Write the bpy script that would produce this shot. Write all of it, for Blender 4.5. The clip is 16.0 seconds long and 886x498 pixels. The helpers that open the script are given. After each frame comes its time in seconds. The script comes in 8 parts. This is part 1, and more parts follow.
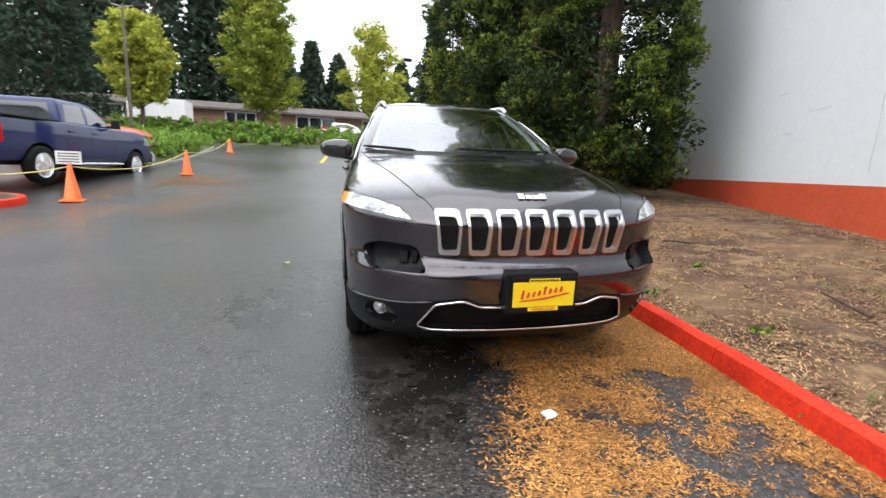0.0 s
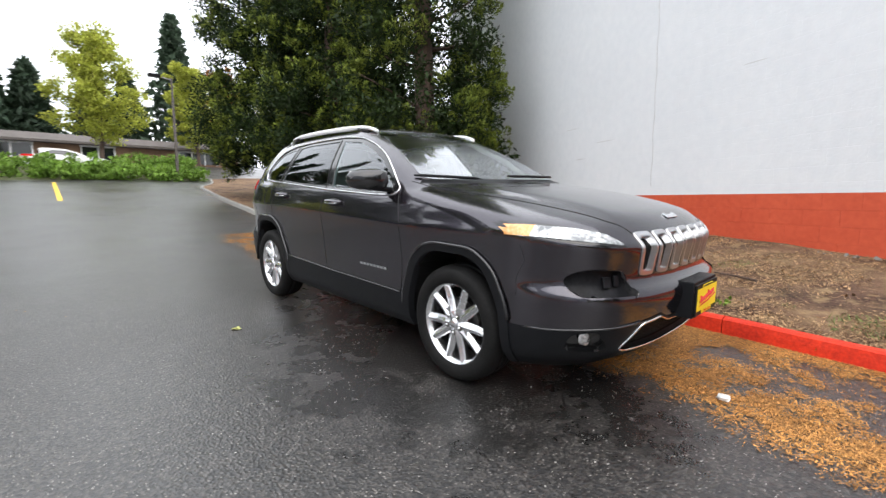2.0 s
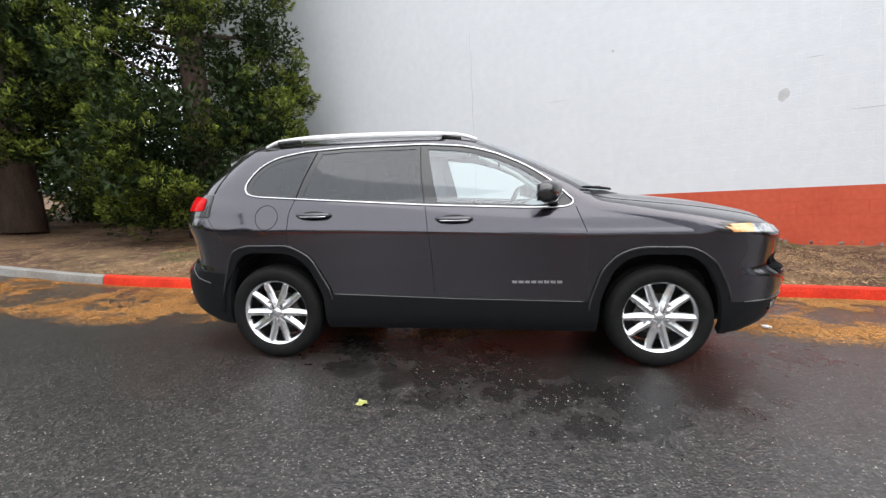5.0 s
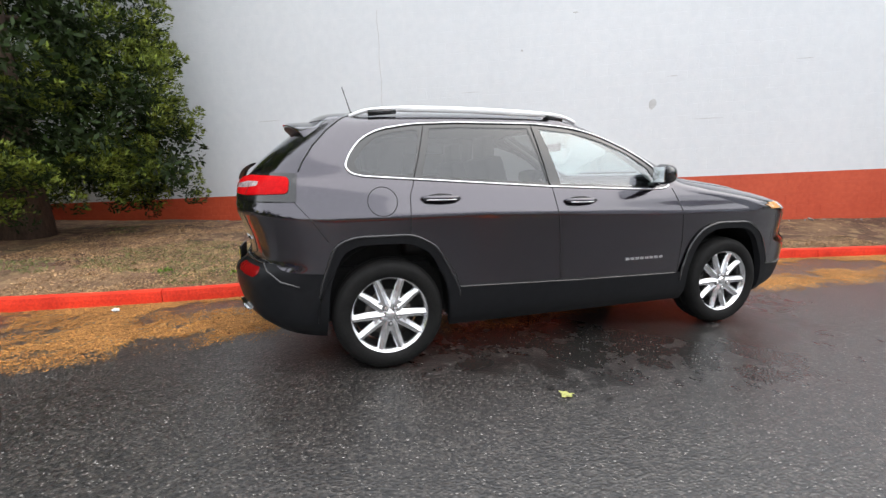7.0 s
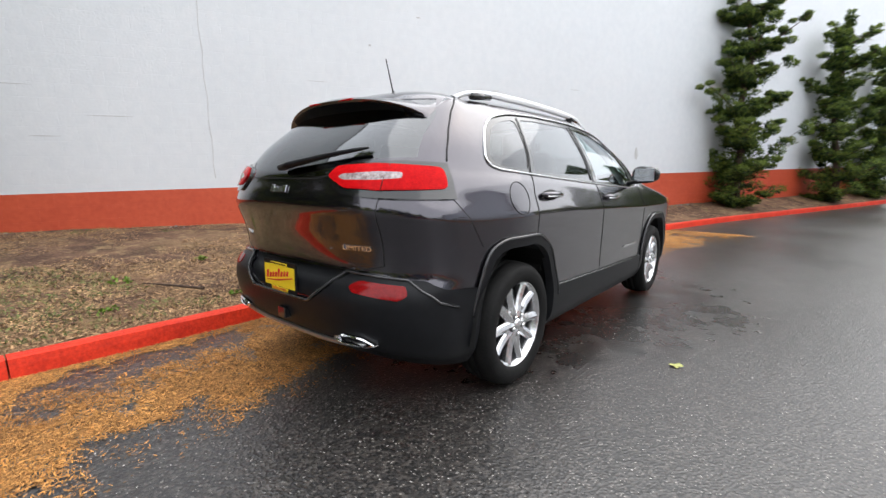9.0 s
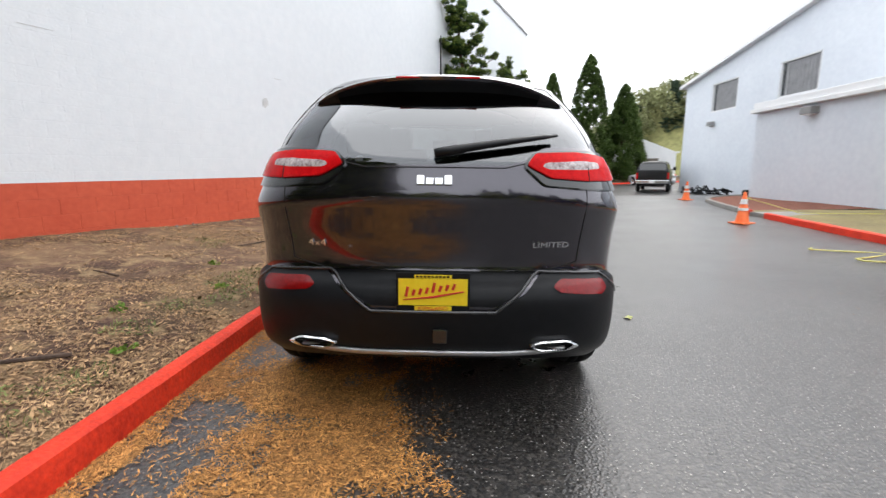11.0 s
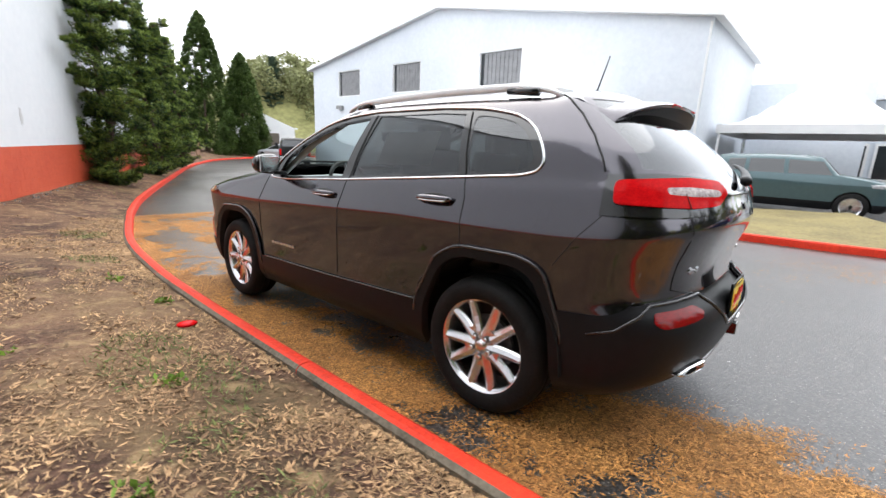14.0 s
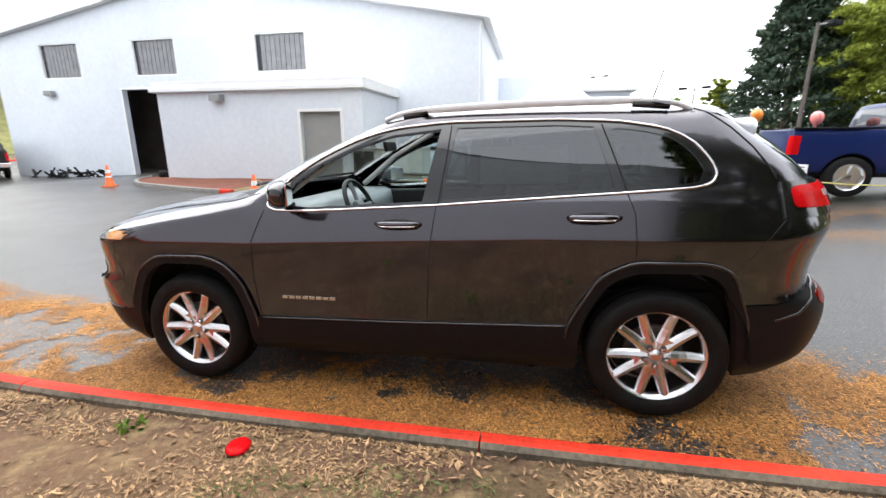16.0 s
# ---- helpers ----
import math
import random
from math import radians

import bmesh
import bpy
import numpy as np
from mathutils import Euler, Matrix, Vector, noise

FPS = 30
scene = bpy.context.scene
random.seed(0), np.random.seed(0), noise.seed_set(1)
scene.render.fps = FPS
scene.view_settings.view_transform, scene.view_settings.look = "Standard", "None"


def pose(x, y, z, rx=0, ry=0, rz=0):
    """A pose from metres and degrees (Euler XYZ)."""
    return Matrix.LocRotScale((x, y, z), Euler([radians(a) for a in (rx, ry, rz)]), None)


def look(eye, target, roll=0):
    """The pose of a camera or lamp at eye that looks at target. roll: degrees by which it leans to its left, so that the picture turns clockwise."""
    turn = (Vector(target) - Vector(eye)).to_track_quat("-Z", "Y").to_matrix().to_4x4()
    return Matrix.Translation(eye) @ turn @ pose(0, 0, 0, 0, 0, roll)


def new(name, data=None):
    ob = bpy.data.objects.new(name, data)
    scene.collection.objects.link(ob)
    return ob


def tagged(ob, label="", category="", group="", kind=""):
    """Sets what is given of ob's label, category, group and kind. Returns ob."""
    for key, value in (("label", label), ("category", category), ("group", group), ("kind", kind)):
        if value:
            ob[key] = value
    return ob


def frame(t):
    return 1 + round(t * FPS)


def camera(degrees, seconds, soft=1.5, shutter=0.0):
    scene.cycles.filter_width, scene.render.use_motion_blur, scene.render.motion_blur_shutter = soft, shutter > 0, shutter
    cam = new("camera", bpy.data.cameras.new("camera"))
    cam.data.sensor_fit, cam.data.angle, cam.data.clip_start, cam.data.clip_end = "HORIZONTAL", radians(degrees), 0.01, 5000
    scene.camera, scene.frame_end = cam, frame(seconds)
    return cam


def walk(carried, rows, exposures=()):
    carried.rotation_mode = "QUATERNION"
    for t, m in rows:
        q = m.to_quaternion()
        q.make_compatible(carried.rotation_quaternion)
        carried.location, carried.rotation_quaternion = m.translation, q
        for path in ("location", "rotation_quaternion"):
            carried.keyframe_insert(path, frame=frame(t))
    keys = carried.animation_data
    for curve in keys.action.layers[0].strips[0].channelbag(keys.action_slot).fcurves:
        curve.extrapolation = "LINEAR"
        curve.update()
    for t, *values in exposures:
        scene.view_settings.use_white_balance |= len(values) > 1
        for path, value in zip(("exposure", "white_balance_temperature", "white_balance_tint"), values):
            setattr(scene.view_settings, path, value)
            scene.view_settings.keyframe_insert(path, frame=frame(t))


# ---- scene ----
EXPOSURE = 1.06
cam = camera(90.9, 16.0, soft=1.4, shutter=0.3)
PATH = [
    (0, (-0.900, -4.237, 1.052), (-0.476, -2.316, 0.687), 2.8),
    (0.5, (-1.386, -4.090, 1.040), (-0.720, -2.237, 0.688), 0.4),
    (1, (-1.822, -3.831, 0.999), (-0.958, -2.051, 0.705), -0.4),
    (1.5, (-2.240, -3.514, 1.004), (-1.109, -1.884, 0.755), 0.4),
    (2, (-2.641, -3.164, 1.029), (-1.293, -1.705, 0.801), -0.2),
    (2.5, (-2.980, -2.762, 1.032), (-1.472, -1.472, 0.782), -2.4),
    (3, (-3.289, -2.273, 1.022), (-1.624, -1.196, 0.759), -1.5),
    (3.5, (-3.471, -1.795, 1.038), (-1.678, -0.942, 0.803), -2.8),
    (4.2, (-3.746, -1.116, 1.067), (-1.838, -0.561, 0.844), -2.9),
    (4.75, (-3.862, -0.575, 1.109), (-1.905, -0.224, 0.892), -2.8),
    (5.3, (-3.884, -0.021, 1.150), (-1.902, 0.130, 0.930), -2.7),
    (6, (-3.773, 0.713, 1.173), (-1.793, 0.575, 0.929), -2.6),
    (6.5, (-3.686, 1.271, 1.184), (-1.751, 0.836, 0.932), -2.1),
    (7, (-3.499, 1.787, 1.167), (-1.610, 1.202, 0.869), -2.5),
    (7.5, (-3.253, 2.282, 1.178), (-1.459, 1.440, 0.908), -2.1),
    (8, (-2.922, 2.724, 1.187), (-1.265, 1.647, 0.881), -2.1),
    (8.5, (-2.515, 3.093, 1.185), (-1.025, 1.803, 0.848), -2.5),
    (9, (-2.076, 3.405, 1.210), (-0.815, 1.889, 0.873), -1.5),
    (9.6, (-1.529, 3.738, 1.213), (-0.579, 2.012, 0.864), -1.1),
    (10.25, (-0.874, 3.933, 1.205), (-0.328, 2.042, 0.851), -0.7),
    (10.9, (-0.195, 3.962, 1.204), (-0.086, 1.997, 0.844), -0.5),
    (11.5, (0.416, 3.846, 1.226), (0.133, 1.902, 0.852), -0.4),
    (12, (0.902, 3.723, 1.262), (0.368, 1.835, 0.871), 0.5),
    (12.5, (1.403, 3.543, 1.291), (0.525, 1.793, 0.882), -0.3),
    (13, (1.843, 3.266, 1.284), (0.737, 1.648, 0.884), -0.3),
    (13.5, (2.211, 2.920, 1.321), (0.907, 1.457, 0.919), 1.8),
    (14, (2.531, 2.520, 1.375), (1.068, 1.235, 0.920), 2.3),
    (14.5, (2.759, 2.059, 1.442), (1.203, 0.924, 0.900), 0.2),
    (15, (2.909, 1.575, 1.497), (1.228, 0.648, 0.936), -0.8),
    (15.5, (3.011, 1.124, 1.498), (1.194, 0.490, 0.955), -1.9),
    (16, (3.076, 0.670, 1.495), (1.175, 0.290, 1.002), -0.1),
]
walk(cam, [(t, look(eye, target, roll)) for t, eye, target, roll in PATH], exposures=[(0.0, EXPOSURE + 0.12), (3.0, EXPOSURE + 0.04), (6.0, EXPOSURE), (12.0, EXPOSURE + 0.02), (13.5, EXPOSURE + 0.2), (15.0, EXPOSURE + 0.36), (16.0, EXPOSURE + 0.36)])
# ---- daylight: bright overcast sky ----
world = bpy.data.worlds.new("sky")
scene.world = world
world.use_nodes = True
wn = world.node_tree
sky = wn.nodes.new("ShaderNodeTexSky")
sky.sky_type = "NISHITA"
sky.sun_disc = False
sky.sun_elevation = radians(50)
sky.sun_rotation = radians(200)
sky.dust_density = 4.0
sky.air_density = 1.0
cloud = wn.nodes.new("ShaderNodeMixRGB")
cloud.inputs[0].default_value = 0.86
cloud.inputs[2].default_value = (9.3, 9.6, 10.0, 1)
wn.links.new(sky.outputs[0], cloud.inputs[1])
wn.links.new(cloud.outputs[0], wn.nodes["Background"].inputs[0])
wn.nodes["Background"].inputs[1].default_value = 0.12
sun = new("sun", bpy.data.lights.new("sun", "SUN"))
sun.data.energy = 0.8
sun.data.angle = radians(85)
sun.data.color = (1.0, 0.97, 0.93)
sun.matrix_world = look((-6, -8, 20), (0, 0, 0))


# ---- materials ----
def mat(name, c1, c2=None, rough=0.6, metal=0.0, scale=8.0, fine=60.0, bump=0.0, bscale=80.0, coat=0.0, rvar=0.0, contrast=(0.35, 0.65), stretch=(1, 1, 1), spec=0.5, random_amount=0.0):
    m = bpy.data.materials.new(name)
    m.use_nodes = True
    nt = m.node_tree
    b = nt.nodes["Principled BSDF"]
    b.inputs["Roughness"].default_value = rough
    b.inputs["Metallic"].default_value = metal
    b.inputs["Specular IOR Level"].default_value = spec
    if coat:
        b.inputs["Coat Weight"].default_value = coat
        b.inputs["Coat Roughness"].default_value = 0.03
    geo = nt.nodes.new("ShaderNodeNewGeometry")
    mp = nt.nodes.new("ShaderNodeMapping")
    mp.inputs["Scale"].default_value = stretch
    nt.links.new(geo.outputs["Position"], mp.inputs[0])
    c2 = c2 or c1
    n1 = nt.nodes.new("ShaderNodeTexNoise")
    n1.inputs["Scale"].default_value = scale
    n1.inputs["Detail"].default_value = 5
    n2 = nt.nodes.new("ShaderNodeTexNoise")
    n2.inputs["Scale"].default_value = fine
    n2.inputs["Detail"].default_value = 3
    for n in (n1, n2):
        nt.links.new(mp.outputs[0], n.inputs["Vector"])
    add = nt.nodes.new("ShaderNodeMath")
    add.operation = "MULTIPLY_ADD"
    nt.links.new(n2.outputs["Fac"], add.inputs[0])
    add.inputs[1].default_value = 0.5
    half = nt.nodes.new("ShaderNodeMath")
    half.operation = "MULTIPLY"
    half.inputs[1].default_value = 0.5
    nt.links.new(n1.outputs["Fac"], half.inputs[0])
    nt.links.new(half.outputs[0], add.inputs[2])
    ramp = nt.nodes.new("ShaderNodeValToRGB")
    ramp.color_ramp.elements[0].position, ramp.color_ramp.elements[1].position = contrast
    ramp.color_ramp.elements[0].color = (*c1, 1)
    ramp.color_ramp.elements[1].color = (*c2, 1)
    nt.links.new(add.outputs[0], ramp.inputs[0])
    colour = ramp.outputs[0]
    if random_amount:
        info = nt.nodes.new("ShaderNodeNewGeometry")
        hsv = nt.nodes.new("ShaderNodeHueSaturation")
        mr = nt.nodes.new("ShaderNodeMapRange")
        mr.inputs[3].default_value, mr.inputs[4].default_value = 1 - random_amount, 1 + random_amount
        nt.links.new(info.outputs["Random Per Island"], mr.inputs[0])
        nt.links.new(mr.outputs[0], hsv.inputs["Value"])
        nt.links.new(colour, hsv.inputs["Color"])
        colour = hsv.outputs[0]
    nt.links.new(colour, b.inputs["Base Color"])
    if rvar:
        mr = nt.nodes.new("ShaderNodeMapRange")
        mr.inputs[1].default_value, mr.inputs[2].default_value = contrast
        mr.inputs[3].default_value, mr.inputs[4].default_value = rough - rvar, rough + rvar
        nt.links.new(n1.outputs["Fac"], mr.inputs[0])
        nt.links.new(mr.outputs[0], b.inputs["Roughness"])
    if bump:
        n3 = nt.nodes.new("ShaderNodeTexNoise")
        n3.inputs["Scale"].default_value = bscale
        n3.inputs["Detail"].default_value = 4
        nt.links.new(mp.outputs[0], n3.inputs["Vector"])
        bp = nt.nodes.new("ShaderNodeBump")
        bp.inputs["Strength"].default_value = bump
        bp.inputs["Distance"].default_value = 0.02
        nt.links.new(n3.outputs["Fac"], bp.inputs["Height"])
        nt.links.new(bp.outputs[0], b.inputs["Normal"])
    return m


def glass(name, tint, clear, rough=0.0, facing=0.05):
    # thin pane: see-through with a mirror reflection that grows at grazing angles
    m = bpy.data.materials.new(name)
    m.use_nodes = True
    nt = m.node_tree
    nt.nodes.remove(nt.nodes["Principled BSDF"])
    out = nt.nodes["Material Output"]
    tr = nt.nodes.new("ShaderNodeBsdfTransparent")
    tr.inputs[0].default_value = (*[t * clear for t in tint], 1)
    gl = nt.nodes.new("ShaderNodeBsdfGlossy")
    gl.inputs["Roughness"].default_value = rough
    gl.inputs[0].default_value = (0.95, 0.97, 1.0, 1)
    lw = nt.nodes.new("ShaderNodeLayerWeight")
    lw.inputs[0].default_value = 0.5
    po = nt.nodes.new("ShaderNodeMath")
    po.operation = "POWER"
    po.inputs[1].default_value = 4.0
    nt.links.new(lw.outputs["Facing"], po.inputs[0])
    fr = nt.nodes.new("ShaderNodeMapRange")
    fr.inputs[3].default_value, fr.inputs[4].default_value = facing, 1.0
    nt.links.new(po.outputs[0], fr.inputs[0])
    mix = nt.nodes.new("ShaderNodeMixShader")
    nt.links.new(fr.outputs[0], mix.inputs[0])
    nt.links.new(tr.outputs[0], mix.inputs[1])
    nt.links.new(gl.outputs[0], mix.inputs[2])
    nt.links.new(mix.outputs[0], out.inputs[0])
    return m


M_RED = mat("red_painted_block", (0.52, 0.070, 0.028), (0.62, 0.10, 0.042), rough=0.55, scale=1.5, fine=14, bump=0.12, bscale=40)
M_KERB = mat("red_kerb_paint", (0.44, 0.022, 0.011), (0.84, 0.055, 0.020), rough=0.6, scale=4, fine=45, bump=0.25, bscale=60, contrast=(0.3, 0.7), spec=0.22)
M_CONC = mat("bare_concrete", (0.16, 0.155, 0.145), (0.30, 0.29, 0.27), rough=0.85, scale=3, fine=40, bump=0.3, bscale=60)
M_BLDG = mat("pale_blue_grey_siding", (0.60, 0.64, 0.70), (0.68, 0.72, 0.77), rough=0.6, scale=0.5, fine=6)
M_TRIM = mat("white_trim_paint", (0.72, 0.73, 0.74), (0.80, 0.80, 0.80), rough=0.55, scale=2, fine=20)
M_ROOF = mat("dark_shingle_roof", (0.07, 0.06, 0.055), (0.14, 0.12, 0.11), rough=0.85, scale=1, fine=14, bump=0.2, bscale=12)
M_BRICKTAN = mat("tan_brick_wall", (0.22, 0.13, 0.08), (0.32, 0.20, 0.13), rough=0.8, scale=1, fine=20)
M_DARKGLASS = mat("dark_window_glass", (0.015, 0.018, 0.02), (0.03, 0.035, 0.04), rough=0.08, scale=1)
M_GREYPAINT = mat("grey_painted_steel", (0.22, 0.22, 0.22), (0.30, 0.30, 0.30), rough=0.55, scale=2, fine=25)
M_BLACK = mat("black_moulded_plastic", (0.0065, 0.0069, 0.0082), (0.0105, 0.0111, 0.0128), rough=0.40, spec=0.19, scale=20, fine=300, bump=0.06, bscale=600)
M_RUBBER = mat("black_tyre_rubber", (0.006, 0.006, 0.006), (0.013, 0.0127, 0.0125), rough=0.7, spec=0.18, scale=12, fine=90, bump=0.1, bscale=150)
M_CHROME = mat("polished_chrome", (0.80, 0.81, 0.83), (0.88, 0.88, 0.89), rough=0.1, metal=1.0, scale=6, fine=40)
M_ALLOY = mat("polished_wheel_alloy", (0.74, 0.75, 0.77), (0.84, 0.84, 0.85), rough=0.27, metal=1.0, scale=6, fine=60)
M_STEELDARK = mat("dark_brake_steel", (0.06, 0.06, 0.06), (0.14, 0.13, 0.12), rough=0.45, metal=0.8, scale=20)
M_BARK = mat("brown_bark", (0.05, 0.03, 0.022), (0.12, 0.08, 0.06), rough=0.9, scale=6, fine=40, bump=0.8, bscale=25, stretch=(1, 1, 0.25))
M_ORANGE = mat("orange_cone_plastic", (0.85, 0.13, 0.02), (0.95, 0.20, 0.04), rough=0.45, scale=5, fine=40)
M_WHITE = mat("white_plain", (0.75, 0.75, 0.75), (0.82, 0.82, 0.82), rough=0.5, scale=3)
M_YELLOW = mat("yellow_paint", (0.75, 0.45, 0.02), (0.85, 0.55, 0.04), rough=0.6, scale=10, fine=80)


def leaf_mat(name, c1, c2, r=0.35):
    # leaves let part of the light through
    m = mat(name, c1, c2, rough=0.6, scale=1.2, fine=12, random_amount=r, contrast=(0.3, 0.7), spec=0.25)
    nt = m.node_tree
    b = nt.nodes["Principled BSDF"]
    tl = nt.nodes.new("ShaderNodeBsdfTranslucent")
    nt.links.new(b.inputs["Base Color"].links[0].from_socket, tl.inputs[0])
    mx = nt.nodes.new("ShaderNodeMixShader")
    mx.inputs[0].default_value = 0.33
    nt.links.new(b.outputs[0], mx.inputs[1])
    nt.links.new(tl.outputs[0], mx.inputs[2])
    nt.links.new(mx.outputs[0], nt.nodes["Material Output"].inputs[0])
    return m


# cedar green is darkened to carry the shade between the brighter tips
M_CEDAR = leaf_mat("shaded_conifer_foliage", (0.013, 0.026, 0.008), (0.038, 0.064, 0.015), 0.5)
M_CEDARTIP = leaf_mat("yellow_green_conifer_tips", (0.108, 0.152, 0.021), (0.25, 0.30, 0.046), 0.5)
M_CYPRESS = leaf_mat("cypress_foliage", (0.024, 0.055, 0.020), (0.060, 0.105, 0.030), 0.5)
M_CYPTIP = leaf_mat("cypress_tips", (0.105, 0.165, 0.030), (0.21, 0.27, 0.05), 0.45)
M_THUJA = leaf_mat("bright_arborvitae_foliage", (0.036, 0.070, 0.014), (0.095, 0.145, 0.030), 0.4)
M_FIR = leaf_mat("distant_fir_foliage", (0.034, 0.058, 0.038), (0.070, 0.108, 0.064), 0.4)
M_MAPLE = leaf_mat("yellow_green_maple_foliage", (0.34, 0.39, 0.050), (0.54, 0.56, 0.10), 0.3)
M_MAPLE2 = leaf_mat("green_maple_foliage", (0.20, 0.26, 0.034), (0.36, 0.40, 0.062), 0.3)
M_HEDGE = leaf_mat("ivy_hedge_foliage", (0.12, 0.23, 0.034), (0.26, 0.40, 0.068), 0.35)
# distance haze is put into this muted, pale foliage colour
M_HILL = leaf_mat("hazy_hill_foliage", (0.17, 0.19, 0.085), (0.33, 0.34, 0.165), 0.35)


# ---- mesh helpers ----
def link_bm(name, bm, material, smooth=False):
    me = bpy.data.meshes.new(name)
    bm.to_mesh(me)
    bm.free()
    for m in material if isinstance(material, (list, tuple)) else [material]:
        me.materials.append(m)
    if smooth:
        me.shade_smooth()
    return new(name, me)


def part(name, bm, material, parent, label="", smooth=False):
    ob = link_bm(name, bm, material, smooth)
    ob.parent = parent
    if label:
        ob["label"] = label
    return ob


def empty(name, m=None):
    ob = new(name)
    ob.empty_display_size = 0.2
    if m is not None:
        ob.matrix_world = m
    return ob


def box(bm, lo, hi, bevel=0.0, m=None):
    before = set(bm.verts)
    r = bmesh.ops.create_cube(bm, size=1)
    vs = r["verts"]
    c = [(a + b) / 2 for a, b in zip(lo, hi)]
    s = [b - a for a, b in zip(lo, hi)]
    for v in vs:
        v.co = Vector([v.co[i] * s[i] + c[i] for i in range(3)])
    if bevel:
        es = list({e for v in vs for e in v.link_edges})
        bmesh.ops.bevel(bm, geom=es, offset=bevel, segments=2, affect="EDGES", profile=0.6)
    if m is not None:
        for v in bm.verts:
            if v not in before:
                v.co = m @ v.co
    return bm


def boxes(*items, bevel=0.0):
    bm = bmesh.new()
    for lo, hi in items:
        box(bm, lo, hi, bevel)
    return bm


def tube(bm, pts, radius, sides=8, closed=False, flat=1.0):
    # a pipe along points; radius may be a list
    pts = [Vector(p) for p in pts]
    n = len(pts)
    rings = []
    up = Vector((0.13, 0.21, 0.97))
    for i, p in enumerate(pts):
        a = pts[(i - 1) % n] if closed or i else p
        b = pts[(i + 1) % n] if closed or i < n - 1 else p
        d = (b - a).normalized()
        side = d.cross(up)
        if side.length < 1e-3:
            side = d.cross(Vector((1, 0, 0)))
        side.normalize()
        top = side.cross(d)
        r = radius[i] if isinstance(radius, (list, tuple)) else radius
        rings.append([bm.verts.new(p + r * (math.cos(2 * math.pi * k / sides) * side + flat * math.sin(2 * math.pi * k / sides) * top)) for k in range(sides)])
    for i in range(n if closed else n - 1):
        a, b = rings[i], rings[(i + 1) % n]
        for k in range(sides):
            bm.faces.new((a[k], a[(k + 1) % sides], b[(k + 1) % sides], b[k]))
    if not closed:
        bm.faces.new(rings[0][::-1])
        bm.faces.new(rings[-1])
    return bm


def lathe(bm, profile, segs=32, axis="x", m=None, close=False):
    # profile of (radius, along axis)
    rings = []
    for r, a in profile:
        ring = []
        for k in range(segs):
            t = 2 * math.pi * k / segs
            c, s = r * math.cos(t), r * math.sin(t)
            p = Vector((a, c, s)) if axis == "x" else Vector((c, s, a)) if axis == "z" else Vector((c, a, s))
            ring.append(bm.verts.new(m @ p if m is not None else p))
        rings.append(ring)
    for a, b in zip(rings, rings[1:]):
        for k in range(segs):
            bm.faces.new((a[k], a[(k + 1) % segs], b[(k + 1) % segs], b[k]))
    if close:
        for ring in (rings[0], rings[-1]):
            bm.faces.new(ring)
    bmesh.ops.recalc_face_normals(bm, faces=bm.faces)
    return bm


def quads(name, verts, faces, material, smooth=False):
    me = bpy.data.meshes.new(name)
    me.from_pydata(verts, [], faces)
    me.materials.append(material)
    if smooth:
        me.shade_smooth()
    return new(name, me)


# ---- lie of the land ----
def ramp_up(a, b, x):
    if x <= a:
        return 0.0
    if x >= b:
        return x - (a + b) / 2
    return (x - a) ** 2 / (2 * (b - a))


def road_z(x, y):
    z = 0.028 * y + 0.054 * ramp_up(2.5, 6, y) + 0.038 * ramp_up(26, 29, y) - 0.12 * ramp_up(50, 54, y)
    if y < -5:
        z = -0.14 - 0.05 * (1 - math.exp((y + 5) / 2.0))
    # the yard rises again towards the annex
    k = max(0.0, min(1.0, (3.0 - y) / 6.0)) * max(0.0, min(1.0, (y + 22.0) / 7.0))
    z += k * k * (3 - 2 * k) * (0.08 * ramp_up(3, 5, min(-x, 7.6)) + 0.0216 * max(0.0, min(9.0, -x) - 7.6))
    return z + 0.0216 * max(-9.0, min(2.0, x))


KERB = [(6.2, 30.0), (5.0, 25.5), (3.6, 22.0), (2.9, 18.0), (2.35, 14.0), (1.9, 10.0), (1.55, 7.0), (1.36, 5.0), (1.31, 3.0), (1.30, 1.0), (1.27, -1.0), (1.20, -2.5), (0.99, -4.3),
        (0.52, -6.4), (0.09, -8.0), (-0.5, -9.8), (-1.5, -12.4), (-2.8, -15.6), (-4.45, -19.6), (-6.3, -24.0), (-8.9, -29.5), (-12.0, -34.5), (-17.0, -39.0), (-24.0, -42.5), (-36.0, -45.0)]


def spline(pts, n):
    out = []
    for i in range(len(pts) - 1):
        p0, p1, p2, p3 = pts[max(i - 1, 0)], pts[i], pts[i + 1], pts[min(i + 2, len(pts) - 1)]
        for k in range(n):
            t = k / n
            out.append(tuple(0.5 * (2 * b + (c - a) * t + (2 * a - 5 * b + 4 * c - d) * t * t + (3 * b - a - 3 * c + d) * t ** 3) for a, b, c, d in zip(p0, p1, p2, p3)))
    out.append(tuple(pts[-1]))
    return out


KLINE = spline(KERB, 6)
WALL_P, WALL_D = Vector((3.414, -4.596)), Vector((0.408, 0.913)).normalized()
WALL_N = Vector((-WALL_D.y, WALL_D.x))


def wall_at(s, off=0.0):
    p = WALL_P + WALL_D * s + WALL_N * off
    return p


def verge_base(s):
    # height of the ground where it meets the block wall
    return 0.30 + 0.030 * max(-4.0, s) if s < 8 else 0.54 + 0.02 * (s - 8)


